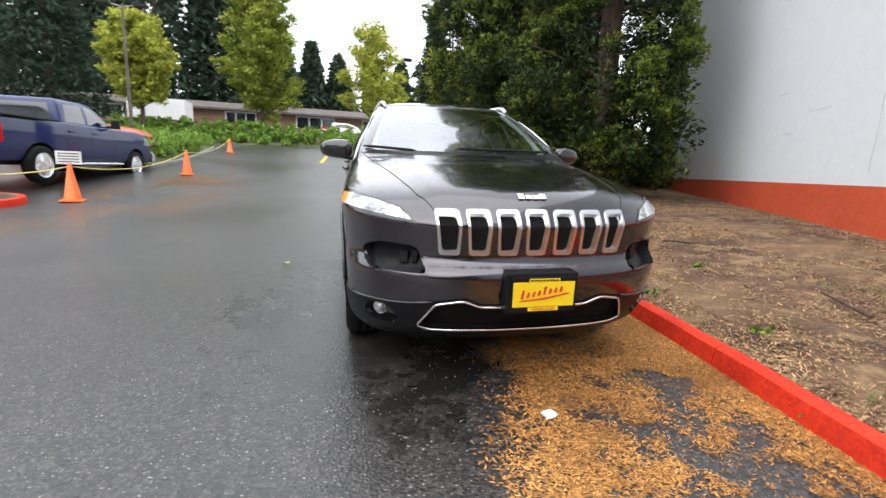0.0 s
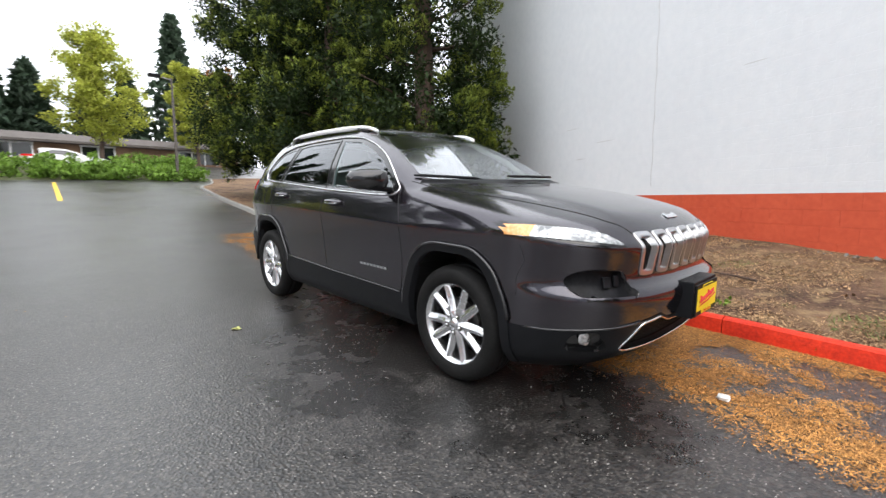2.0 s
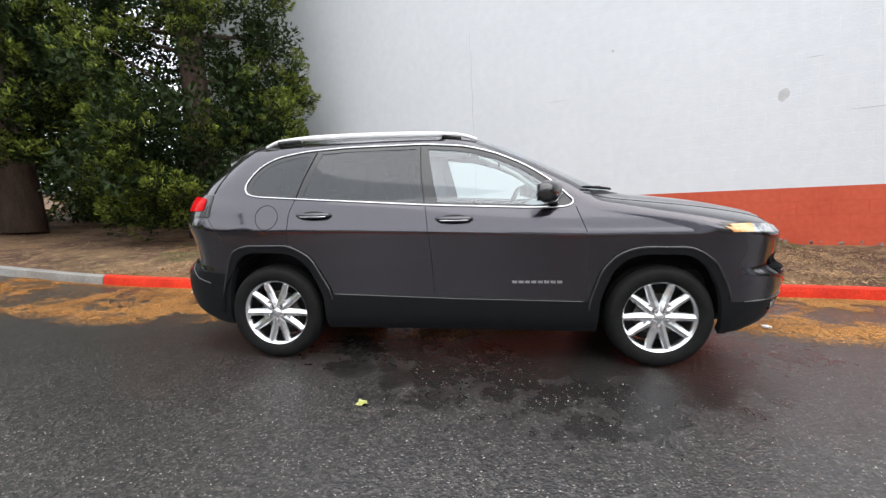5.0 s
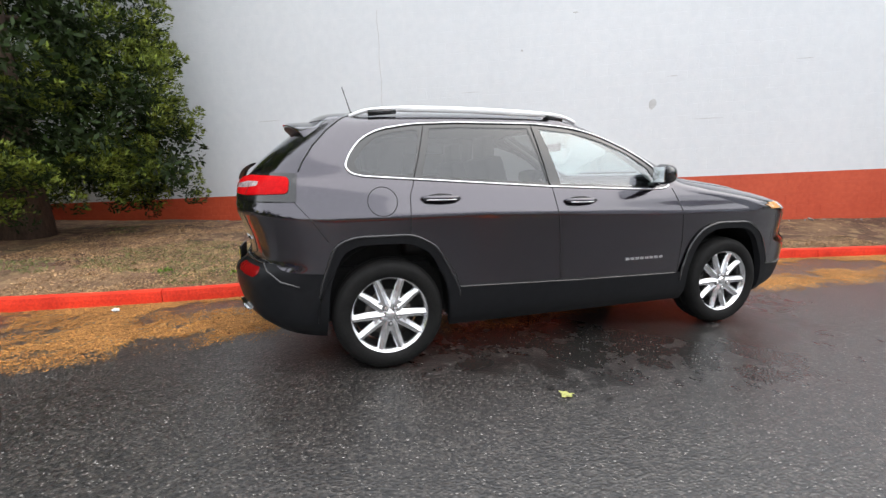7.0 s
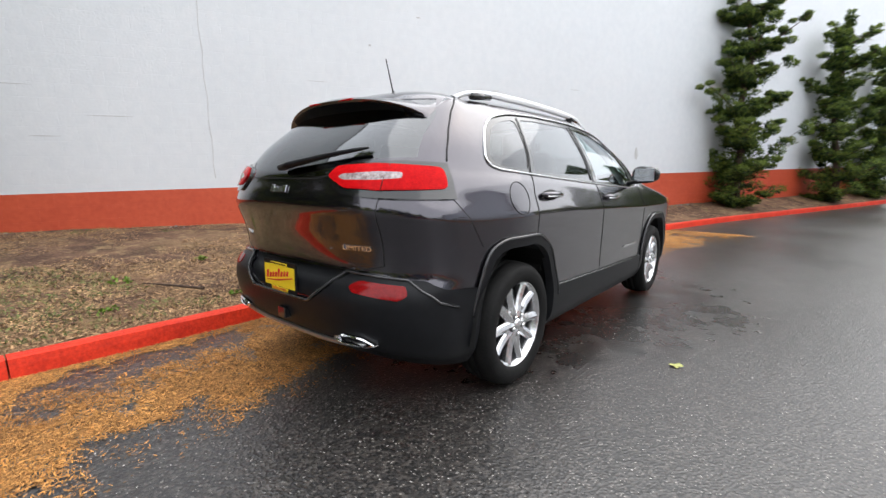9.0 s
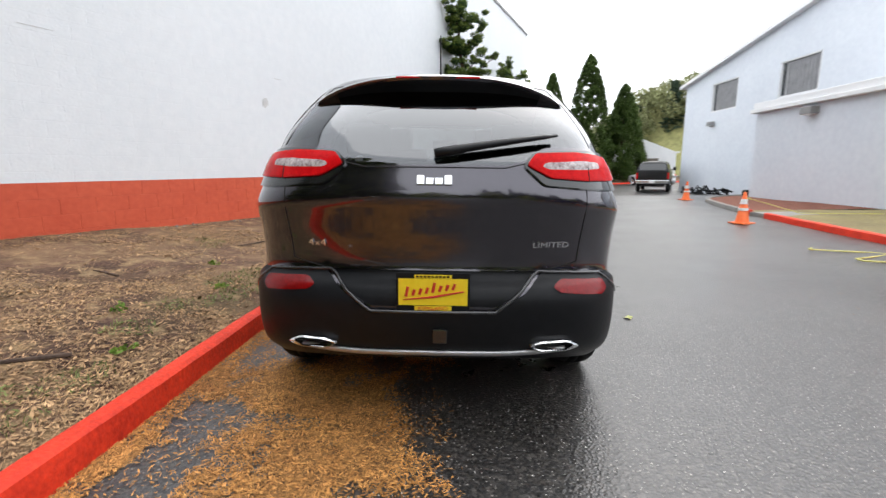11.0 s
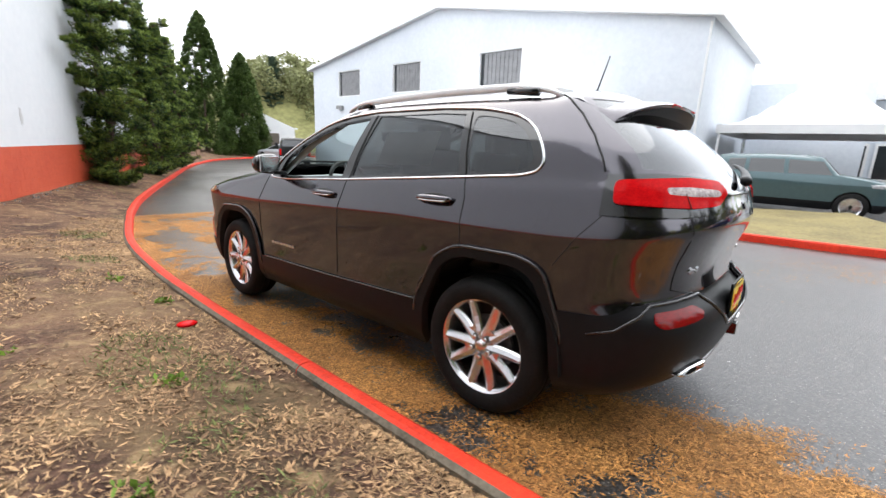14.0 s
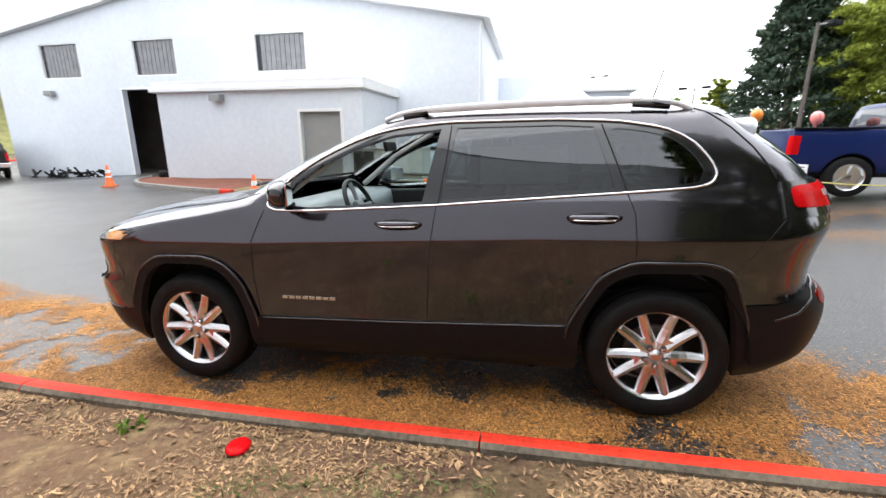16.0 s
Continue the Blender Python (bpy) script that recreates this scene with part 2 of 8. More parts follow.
def leaf_cloud(name, centres, radii, per, size, material, parent=None, seed=1, squash=0.8, slim=0.45, shell=0.45, label="", tips=None, rise=0.0, fresh=0.30):
    # many small leaf blades gathered in clumps
    rng = np.random.default_rng(seed)
    c = np.repeat(np.array(centres, float), per, axis=0)
    r = np.repeat(np.array(radii, float), per)
    n = len(c)
    d = rng.normal(size=(n, 3))
    d /= np.linalg.norm(d, axis=1)[:, None]
    rad = r * (shell + (1 - shell) * rng.random(n) ** 0.7)
    pos = c + d * rad[:, None] * np.array([1, 1, squash])
    ax = d + rng.normal(size=(n, 3)) * 0.6 + np.array([0, 0, rise])
    ax /= np.linalg.norm(ax, axis=1)[:, None]
    side = np.cross(ax, rng.normal(size=(n, 3)))
    side /= np.linalg.norm(side, axis=1)[:, None] + 1e-9
    ln = size * (0.6 + 0.8 * rng.random(n))
    a = pos - ax * (ln * 0.5)[:, None]
    b = pos + side * (ln * slim * 0.5)[:, None] + ax * (ln * 0.05)[:, None]
    e = pos + ax * (ln * 0.5)[:, None]
    f = pos - side * (ln * slim * 0.5)[:, None] + ax * (ln * 0.05)[:, None]
    # leaves share their clump's rounded shading; paler ones go on its outer, upper side
    nrm = d * 0.8 + rng.normal(size=(n, 3)) * 0.4 + np.array([0, 0, 0.3])
    turn = (np.cross(b - a, f - a) * nrm).sum(1) < 0
    b[turn], f[turn] = f[turn].copy(), b[turn].copy()
    v = np.stack([a, b, e, f], 1).reshape(-1, 3)
    pick = None
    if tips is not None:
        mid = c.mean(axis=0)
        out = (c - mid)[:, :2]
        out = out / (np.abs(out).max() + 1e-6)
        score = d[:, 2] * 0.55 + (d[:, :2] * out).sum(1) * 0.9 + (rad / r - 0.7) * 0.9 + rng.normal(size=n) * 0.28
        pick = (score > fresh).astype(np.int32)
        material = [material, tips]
    return blades(name, v, n, material, parent, label, nrm, pick)


def plume_cloud(name, bases, dirs, lengths, per, size, material, tips, parent=None, seed=1, width=0.40, slim=0.34):
    # upright feathery plumes: yellow-green tips, bases darkened for the shadow between plumes
    rng = np.random.default_rng(seed)
    b0 = np.repeat(np.array(bases, float), per, axis=0)
    ax = np.array(dirs, float)
    ax = np.repeat(ax / np.linalg.norm(ax, axis=1)[:, None], per, axis=0)
    ln = np.repeat(np.array(lengths, float), per)
    n = len(b0)
    t = rng.random(n) ** 0.8
    rad = rng.normal(size=(n, 3))
    rad -= ax * (rad * ax).sum(1)[:, None]
    rad /= np.linalg.norm(rad, axis=1)[:, None] + 1e-9
    reach = ln * width * np.sin(np.pi * (0.12 + 0.86 * t)) ** 0.8 * (0.35 + 0.65 * rng.random(n) ** 0.5)
    pos = b0 + ax * (t * ln)[:, None] + rad * reach[:, None]
    d = ax * 0.8 + rad * 0.7 + rng.normal(size=(n, 3)) * 0.35
    d /= np.linalg.norm(d, axis=1)[:, None]
    side = np.cross(d, rng.normal(size=(n, 3)))
    side /= np.linalg.norm(side, axis=1)[:, None] + 1e-9
    sz = size * (0.6 + 0.8 * rng.random(n))
    a, e = pos - d * (sz * 0.5)[:, None], pos + d * (sz * 0.5)[:, None]
    b, f = pos + side * (sz * slim * 0.5)[:, None], pos - side * (sz * slim * 0.5)[:, None]
    nrm = rad * 0.9 + ax * (0.25 + 0.5 * t)[:, None] + rng.normal(size=(n, 3)) * 0.3
    turn = (np.cross(b - a, f - a) * nrm).sum(1) < 0
    b[turn], f[turn] = f[turn].copy(), b[turn].copy()
    v = np.stack([a, b, e, f], 1).reshape(-1, 3)
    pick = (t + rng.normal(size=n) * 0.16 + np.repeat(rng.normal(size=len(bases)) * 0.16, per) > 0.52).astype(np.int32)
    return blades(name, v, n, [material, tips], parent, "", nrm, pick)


def blades(name, v, n, material, parent=None, label="", nrm=None, pick=None):
    me = bpy.data.meshes.new(name)
    me.vertices.add(4 * n)
    me.vertices.foreach_set("co", v.astype(np.float32).ravel())
    me.loops.add(4 * n)
    me.loops.foreach_set("vertex_index", np.arange(4 * n, dtype=np.int32))
    me.polygons.add(n)
    me.polygons.foreach_set("loop_start", np.arange(0, 4 * n, 4, dtype=np.int32))
    me.update(calc_edges=True)
    for m in material if isinstance(material, list) else [material]:
        me.materials.append(m)
    if pick is not None:
        me.polygons.foreach_set("material_index", pick)
    if nrm is not None:
        nrm = nrm / (np.linalg.norm(nrm, axis=1)[:, None] + 1e-9)
        me.polygons.foreach_set("use_smooth", np.ones(n, dtype=bool))
        me.normals_split_custom_set_from_vertices(np.repeat(nrm, 4, axis=0).tolist())
    ob = new(name, me)
    if parent:
        ob.parent = parent
    if label:
        ob["label"] = label
    return ob


# ---- asphalt with needle litter along the kerb ----
def asphalt_material():
    m = bpy.data.materials.new("wet_asphalt")
    m.use_nodes = True
    nt = m.node_tree
    b = nt.nodes["Principled BSDF"]
    geo = nt.nodes.new("ShaderNodeNewGeometry")
    pos = geo.outputs["Position"]

    def noise_node(scale, detail=4, rough=0.55):
        n = nt.nodes.new("ShaderNodeTexNoise")
        n.inputs["Scale"].default_value, n.inputs["Detail"].default_value, n.inputs["Roughness"].default_value = scale, detail, rough
        nt.links.new(pos, n.inputs["Vector"])
        return n.outputs["Fac"]

    def mrange(src, a, c, d, e):
        n = nt.nodes.new("ShaderNodeMapRange")
        for i, v in enumerate((a, c, d, e)):
            n.inputs[i + 1].default_value = v
        nt.links.new(src, n.inputs[0])
        return n.outputs[0]

    def mix(fac, a, c):
        n = nt.nodes.new("ShaderNodeMixRGB")
        if isinstance(fac, float):
            n.inputs[0].default_value = fac
        else:
            nt.links.new(fac, n.inputs[0])
        for i, v in ((1, a), (2, c)):
            if isinstance(v, tuple):
                n.inputs[i].default_value = (*v, 1)
            else:
                nt.links.new(v, n.inputs[i])
        return n.outputs[0]

    big, mid, fine = noise_node(0.35), noise_node(2.2), noise_node(90, 2)
    base = mix(mrange(big, 0.35, 0.65, 0, 1), (0.0125, 0.0124, 0.0130), (0.0205, 0.0203, 0.0210))
    base = mix(mrange(mid, 0.5, 0.75, 0, 0.4), base, (0.016, 0.0158, 0.0165))
    base = mix(mrange(noise_node(55, 2, 0.7), 0.48, 0.66, 0, 0.75), base, (0.055, 0.046, 0.039))
    vor = nt.nodes.new("ShaderNodeTexVoronoi")
    vor.inputs["Scale"].default_value = 70
    nt.links.new(pos, vor.inputs["Vector"])
    chip = mrange(vor.outputs["Distance"], 0.16, 0.34, 1, 0)
    pick = nt.nodes.new("ShaderNodeSeparateColor")
    nt.links.new(vor.outputs["Color"], pick.inputs[0])
    mul = nt.nodes.new("ShaderNodeMath")
    mul.operation = "MULTIPLY"
    nt.links.new(chip, mul.inputs[0])
    nt.links.new(mrange(pick.outputs[0], 0.66, 1.0, 0, 0.9), mul.inputs[1])
    base = mix(mrange(pick.outputs[1], 0.45, 1.0, 0, 0.62), base, (0.105, 0.094, 0.086))
    base = mix(mrange(pick.outputs[2], 0.55, 1.0, 0, 0.7), base, (0.008, 0.008, 0.0085))
    base = mix(mul.outputs[0], base, (0.38, 0.35, 0.32))
    # damp patches are smoother and darker; water dripped off the car has left its own stains
    rough = mrange(big, 0.35, 0.65, 0.29, 0.42)
    mp = nt.nodes.new("ShaderNodeMapping")
    mp.inputs["Location"].default_value, mp.inputs["Scale"].default_value = (0.36, 0.23, 0), (0.60, 0.36, 0)
    nt.links.new(pos, mp.inputs[0])
    ln = nt.nodes.new("ShaderNodeVectorMath")
    ln.operation = "LENGTH"
    nt.links.new(mp.outputs[0], ln.inputs[0])
    drip = noise_node(4.2, 6, 0.62)
    add = nt.nodes.new("ShaderNodeMath")
    add.operation = "ADD"
    nt.links.new(mrange(ln.outputs["Value"], 0.45, 1.15, 0.16, -0.25), add.inputs[0])
    nt.links.new(drip, add.inputs[1])
    wet = mrange(add.outputs[0], 0.54, 0.62, 0, 0.8)
    base = mix(wet, base, (0.012, 0.0115, 0.011))
    dry = nt.nodes.new("ShaderNodeMath")
    dry.operation = "MULTIPLY_ADD"
    nt.links.new(wet, dry.inputs[0])
    dry.inputs[1].default_value = -0.12
    nt.links.new(rough, dry.inputs[2])
    rough = dry.outputs[0]
    nt.links.new(base, b.inputs["Base Color"])
    nt.links.new(rough, b.inputs["Roughness"])
    b.inputs["Specular IOR Level"].default_value = 0.82
    bp = nt.nodes.new("ShaderNodeBump")
    bp.inputs["Strength"].default_value, bp.inputs["Distance"].default_value = 0.37, 0.006
    nt.links.new(vor.outputs["Distance"], bp.inputs["Height"])
    bp2 = nt.nodes.new("ShaderNodeBump")
    bp2.inputs["Strength"].default_value, bp2.inputs["Distance"].default_value = 0.16, 0.01
    nt.links.new(fine, bp2.inputs["Height"])
    nt.links.new(bp.outputs[0], bp2.inputs["Normal"])
    nt.links.new(bp2.outputs[0], b.inputs["Normal"])
    return m


M_ASPHALT = asphalt_material()


def verge_material():
    # bare dark soil, trodden brown earth, straw and a few green patches
    m = mat("dry_grass_and_soil", (0.050, 0.029, 0.022), (0.150, 0.085, 0.058), rough=0.92, scale=2.2, fine=34, bump=0.9, bscale=45, contrast=(0.40, 0.60), spec=0.2)
    nt = m.node_tree
    b = nt.nodes["Principled BSDF"]
    geo = nt.nodes.new("ShaderNodeNewGeometry")
    col = b.inputs["Base Color"].links[0].from_socket
    for scale, lo, hi, amount, tint, shift in ((0.75, 0.46, 0.62, 0.60, (0.255, 0.160, 0.090), 0.0), (5.5, 0.52, 0.66, 0.7, (0.34, 0.235, 0.125), 3.0), (0.6, 0.57, 0.68, 0.3, (0.115, 0.105, 0.042), 9.0), (30.0, 0.60, 0.70, 0.6, (0.42, 0.31, 0.18), 5.0)):
        mp = nt.nodes.new("ShaderNodeMapping")
        mp.inputs["Location"].default_value = (shift, shift * 1.7, 0)
        nt.links.new(geo.outputs["Position"], mp.inputs[0])
        n = nt.nodes.new("ShaderNodeTexNoise")
        n.inputs["Scale"].default_value, n.inputs["Detail"].default_value, n.inputs["Roughness"].default_value = scale, 7, 0.62
        nt.links.new(mp.outputs[0], n.inputs["Vector"])
        r = nt.nodes.new("ShaderNodeMapRange")
        for i, v in enumerate((lo, hi, 0.0, amount)):
            r.inputs[i + 1].default_value = v
        nt.links.new(n.outputs["Fac"], r.inputs[0])
        mx = nt.nodes.new("ShaderNodeMixRGB")
        nt.links.new(r.outputs[0], mx.inputs[0])
        nt.links.new(col, mx.inputs[1])
        mx.inputs[2].default_value = (*tint, 1)
        col = mx.outputs[0]
    nt.links.new(col, b.inputs["Base Color"])
    return m


M_GRASS = verge_material()
M_FAR = mat("far_ground", (0.06, 0.075, 0.03), (0.12, 0.12, 0.06), rough=0.95, scale=0.05, fine=0.6)


def axis_steps(spans):
    out = []
    for a, b, n in spans:
        out += [a + (b - a) * k / n for k in range(n)]
    return out + [spans[-1][1]]


# the ground: one sheet, fine near the road and coarse to the horizon
gx = axis_steps([(-900, -120, 5), (-120, -30, 9), (-30, -8, 16), (-8, 6, 28), (6, 40, 14), (40, 900, 6)])
gy = axis_steps([(-900, -120, 5), (-120, -30, 9), (-30, -8, 22), (-8, 10, 48), (10, 34, 24), (34, 120, 9), (120, 900, 5)])
verts = [(x, y, road_z(x, y) - (0.05 if max(abs(x), abs(y)) > 60 else 0)) for y in gy for x in gx]
faces = [(j * len(gx) + i, j * len(gx) + i + 1, (j + 1) * len(gx) + i + 1, (j + 1) * len(gx) + i) for j in range(len(gy) - 1) for i in range(len(gx) - 1)]
road = tagged(quads("road", verts, faces, M_ASPHALT, smooth=True), "wet dark grey asphalt drive sloping gently past the building", "road", kind="structure")


# ---- kerb beside the car ----
def offset_line(line, d):
    out = []
    for i, p in enumerate(line):
        a, c = Vector(line[max(i - 1, 0)]), Vector(line[min(i + 1, len(line) - 1)])
        t = (c - a).normalized()
        out.append((p[0] - t.y * d, p[1] + t.x * d))
    return out


def kerb_mesh(line, width, height, material, side=1, wobble=0.004):
    # rounded kerb section swept along a plan line; side: which way the top runs from the road edge
    prof = [(-0.012, -0.06), (0.0, height * 0.55), (0.008, height * 0.9), (0.03, height), (width * 0.6, height + 0.004), (width - 0.02, height), (width, height - 0.02), (width + 0.01, -0.08)]
    bm = bmesh.new()
    rings = []
    lines = [offset_line(line, side * d) for d, _ in prof]
    for i, p in enumerate(line):
        ring = []
        for k, (d, h) in enumerate(prof):
            q = lines[k][i]
            w = noise.noise((q[0] * 3, q[1] * 3, k * 1.7)) * wobble
            ring.append(bm.verts.new((q[0] + w, q[1], road_z(p[0], p[1]) + h + w)))
        rings.append(ring)
    for a, c in zip(rings, rings[1:]):
        for k in range(len(prof) - 1):
            bm.faces.new((a[k], a[k + 1], c[k + 1], c[k]))
    bm.faces.new(rings[0])
    bm.faces.new(rings[-1])
    bmesh.ops.recalc_face_normals(bm, faces=bm.faces)
    return bm


def cut_line(line, y0, y1):
    # the stretch of a plan line between two y, with exact ends
    out = []
    for p, q in zip(line, line[1:]):
        for y in ([y0] if p[1] >= y0 >= q[1] and not out else []):
            t = (p[1] - y) / (p[1] - q[1])
            out.append((p[0] + (q[0] - p[0]) * t, y))
        if out and q[1] > y1:
            out.append(q)
        elif out:
            t = (p[1] - y1) / (p[1] - q[1])
            out.append((p[0] + (q[0] - p[0]) * t, y1))
            break
    return out


M_KERBBACK = mat("soiled_kerb_back", (0.095, 0.080, 0.058), (0.21, 0.18, 0.135), rough=0.9, scale=4, fine=40, bump=0.4, bscale=50)


def kerb_run(parent, line, width, height, side=1, name="kerb_length"):
    bm = kerb_mesh(line, width, height, M_KERB, side)
    for f in bm.faces:
        f.material_index = 0
    # the back of the kerb was never painted
    n = 8
    ob = part(name, bm, [M_KERB, M_KERBBACK], parent)
    for pl in ob.data.polygons:
        if pl.index < (len(line) - 1) * (n - 1) and pl.index % (n - 1) >= 4 + 1:
            pl.material_index = 1
    return ob


kerb = tagged(empty("kerb"), "red painted concrete kerb, chipped and dusty", "kerb", kind="structure")
FINE = spline(KERB, 16)
cuts = [5.05, 3.2, 0.5, -2.2, -5.2, -8.5, -12.5, -17, -22, -30, -44.9]
for a, c in zip(cuts, cuts[1:]):
    kerb_run(kerb, cut_line(FINE, a - 0.004, c + 0.004), 0.115, 0.13)
grey_kerb = tagged(link_bm("kerb_bare", kerb_mesh(cut_line(FINE, 29.9, 5.06), 0.13, 0.12, M_CONC), M_CONC), "unpainted weathered concrete kerb with leaf litter", "kerb", kind="structure")


# ---- verge between the kerb and the block wall ----
def verge_far(x, y):
    # the far side of the verge for a kerb point
    if y > 8:
        return Vector((26, y + 6))
    k = (Vector((x, y)) - WALL_P).dot(WALL_D)
    return wall_at(k + (1.5 if y > -6 else 0.0), -0.4)


def verge_z(x, y):
    return noise.noise((x * 0.5, y * 0.5, 3.1)) * 0.05 + noise.noise((x * 2.1, y * 2.1, 7.7)) * 0.018


inner = offset_line(KLINE, 0.10)
NV = 26
verts, faces = [], []
for i, p in enumerate(inner):
    far = verge_far(*p)
    k = (far - WALL_P).dot(WALL_D)
    z0 = road_z(*KLINE[i]) + 0.080
    z1 = verge_base(k) if p[1] <= 8 else road_z(2, far.y) + 0.3
    if p[1] < -5:
        z1 = min(z1, 0.2)
    for j in range(NV + 1):
        f = j / NV
        x, y = p[0] + (far.x - p[0]) * f, p[1] + (far.y - p[1]) * f
        e = f * f * (3 - 2 * f)
        bumpy = min(1, f * 6)
        verts.append((x, y, z0 + (z1 - z0) * (0.55 * f + 0.45 * e) + 0.05 * min(1, f * 9) + verge_z(x, y) * bumpy))
for i in range(len(inner) - 1):
    for j in range(NV):
        a = i * (NV + 1) + j
        faces.append((a, a + 1, a + NV + 2, a + NV + 1))
verge = tagged(quads("ground", verts, faces, M_GRASS, smooth=True), "dry patchy grass verge with bare soil and needle litter", "ground", kind="structure")



# ---- the grey sport utility vehicle ----
CAR = Matrix(((0.9998, -0.0003, -0.0216, 0), (-0.0003, 0.9996, -0.028, 0), (0.0216, 0.028, 0.9994, 0), (0, 0, 0, 1)))

# body levels from sill to roof: front end, rear end, half width, corner depths and roundness, heights at front, side and rear
LOWER_LEVELS = [
    # yF,   yR,   W,    Df,   pf,  Dr,   pr,  zF,   zS,   zR
    (-2.12, 2.132, 0.84, 0.50, 2.6, 0.42, 2.95, 0.235, 0.245, 0.33),
    (-2.23, 2.212, 0.883, 0.56, 2.6, 0.46, 2.95, 0.31, 0.32, 0.40),
    (-2.30, 2.257, 0.897, 0.60, 2.6, 0.50, 2.95, 0.43, 0.42, 0.50),
    (-2.35, 2.272, 0.900, 0.62, 2.6, 0.52, 2.95, 0.58, 0.56, 0.60),
    (-2.345, 2.250, 0.9025, 0.62, 2.6, 0.51, 2.90, 0.645, 0.63, 0.66),
    (-2.285, 2.195, 0.906, 0.62, 2.6, 0.50, 2.85, 0.695, 0.70, 0.715),
    (-2.292, 2.200, 0.913, 0.62, 2.6, 0.50, 2.85, 0.80, 0.83, 0.84),
    (-2.300, 2.244, 0.9185, 0.63, 2.6, 0.52, 2.85, 0.858, 0.932, 0.965),
    (-2.283, 2.257, 0.9165, 0.64, 2.6, 0.53, 2.85, 0.890, 0.950, 1.00),
    (-2.215, 2.262, 0.9050, 0.66, 2.5, 0.53, 2.80, 0.968, 0.985, 1.035),
    (-2.06, 2.252, 0.8890, 0.72, 2.4, 0.54, 2.75, 1.028, 1.03, 1.085),
]
UPPER_LEVELS = [
    (-1.74, 2.235, 0.8715, 0.72, 2.4, 0.54, 2.75, 1.094, 1.075, 1.13),
    (-1.43, 2.222, 0.855, 0.56, 2.4, 0.53, 2.75, 1.134, 1.11, 1.17),
    (-1.18, 2.185, 0.830, 0.38, 2.3, 0.50, 2.75, 1.168, 1.15, 1.22),
    (-0.94, 2.085, 0.785, 0.36, 2.3, 0.44, 2.75, 1.283, 1.28, 1.33),
    (-0.635, 1.945, 0.715, 0.32, 2.3, 0.36, 2.6, 1.430, 1.42, 1.45),
    (-0.315, 1.80, 0.635, 0.28, 2.3, 0.29, 2.5, 1.565, 1.55, 1.565),
    (-0.14, 1.735, 0.575, 0.26, 2.3, 0.25, 2.6, 1.614, 1.605, 1.607),
    (0.04, 1.66, 0.44, 0.22, 2.3, 0.22, 2.6, 1.645, 1.645, 1.630),
    (0.25, 1.54, 0.22, 0.2, 2.3, 0.2, 2.6, 1.661, 1.668, 1.645),
    (0.40, 1.47, 0.0, 0.2, 2.3, 0.2, 2.6, 1.664, 1.672, 1.648),
]
LEVELS = LOWER_LEVELS + UPPER_LEVELS
NF, NS, NR = 22, 64, 20


def belt_rise(z, y):
    # the waist line climbs to the rear, the roof falls away at both ends
    if 0.7 < z < 1.5:
        k = 1 - abs(z - 1.18) / 0.32
        high = 0.055 * max(0, k) * max(-0.2, min(1.0, (y + 0.2) / 1.8))
        crease = min(1.0, (z - 0.7) / 0.2) * 0.030 * max(-0.9, min(0.75, y))
        w = max(0.0, min(1.0, (1.06 - z) / 0.08))
        return w * crease + (1 - w) * high
    if z >= 1.5:
        k = min(1, (z - 1.5) / 0.1)
        return -k * (0.028 * ((y - 0.45) / 1.0) ** 2 if y > 0.45 else 0.02 * ((y - 0.45) / 0.6) ** 2)
    return 0.0


def tail_taper(p):
    # the sides draw in behind the rear wheels
    k = max(0.0, min(1.0, (p.y - 1.30) / 0.5))
    p.x *= 1 - 0.055 * k ** 1.4
    return p


def level_point(lv, c):
    return tail_taper(ring_point(lv, c))


def ring_point(lv, c):
    yF, yR, W, Df, pf, Dr, pr, zF, zS, zR = lv
    if c <= NF:
        a = c / NF * math.pi / 2
        s = math.sin(a) ** (2 / pf) if c else 0.0
        y = yF + Df * (1 - math.cos(a) ** (2 / pf))
        return Vector((W * s, y, zF + (zS - zF) * (c / NF) ** 2))
    if c < NF + NS:
        t = (c - NF) / NS
        y = yF + Df + (yR - Dr - yF - Df) * t
        return Vector((W, y, zS + belt_rise(zS, y)))
    a = (NF + NS + NR - c) / NR * math.pi / 2
    s = math.sin(a) ** (2 / pr) if a > 1e-6 else 0.0
    y = yR - Dr * (1 - math.cos(a) ** (2 / pr))
    k = (a / (math.pi / 2)) ** 2
    return Vector((W * s, y, zR + (zS + belt_rise(zS, yR - Dr) - zR) * k))


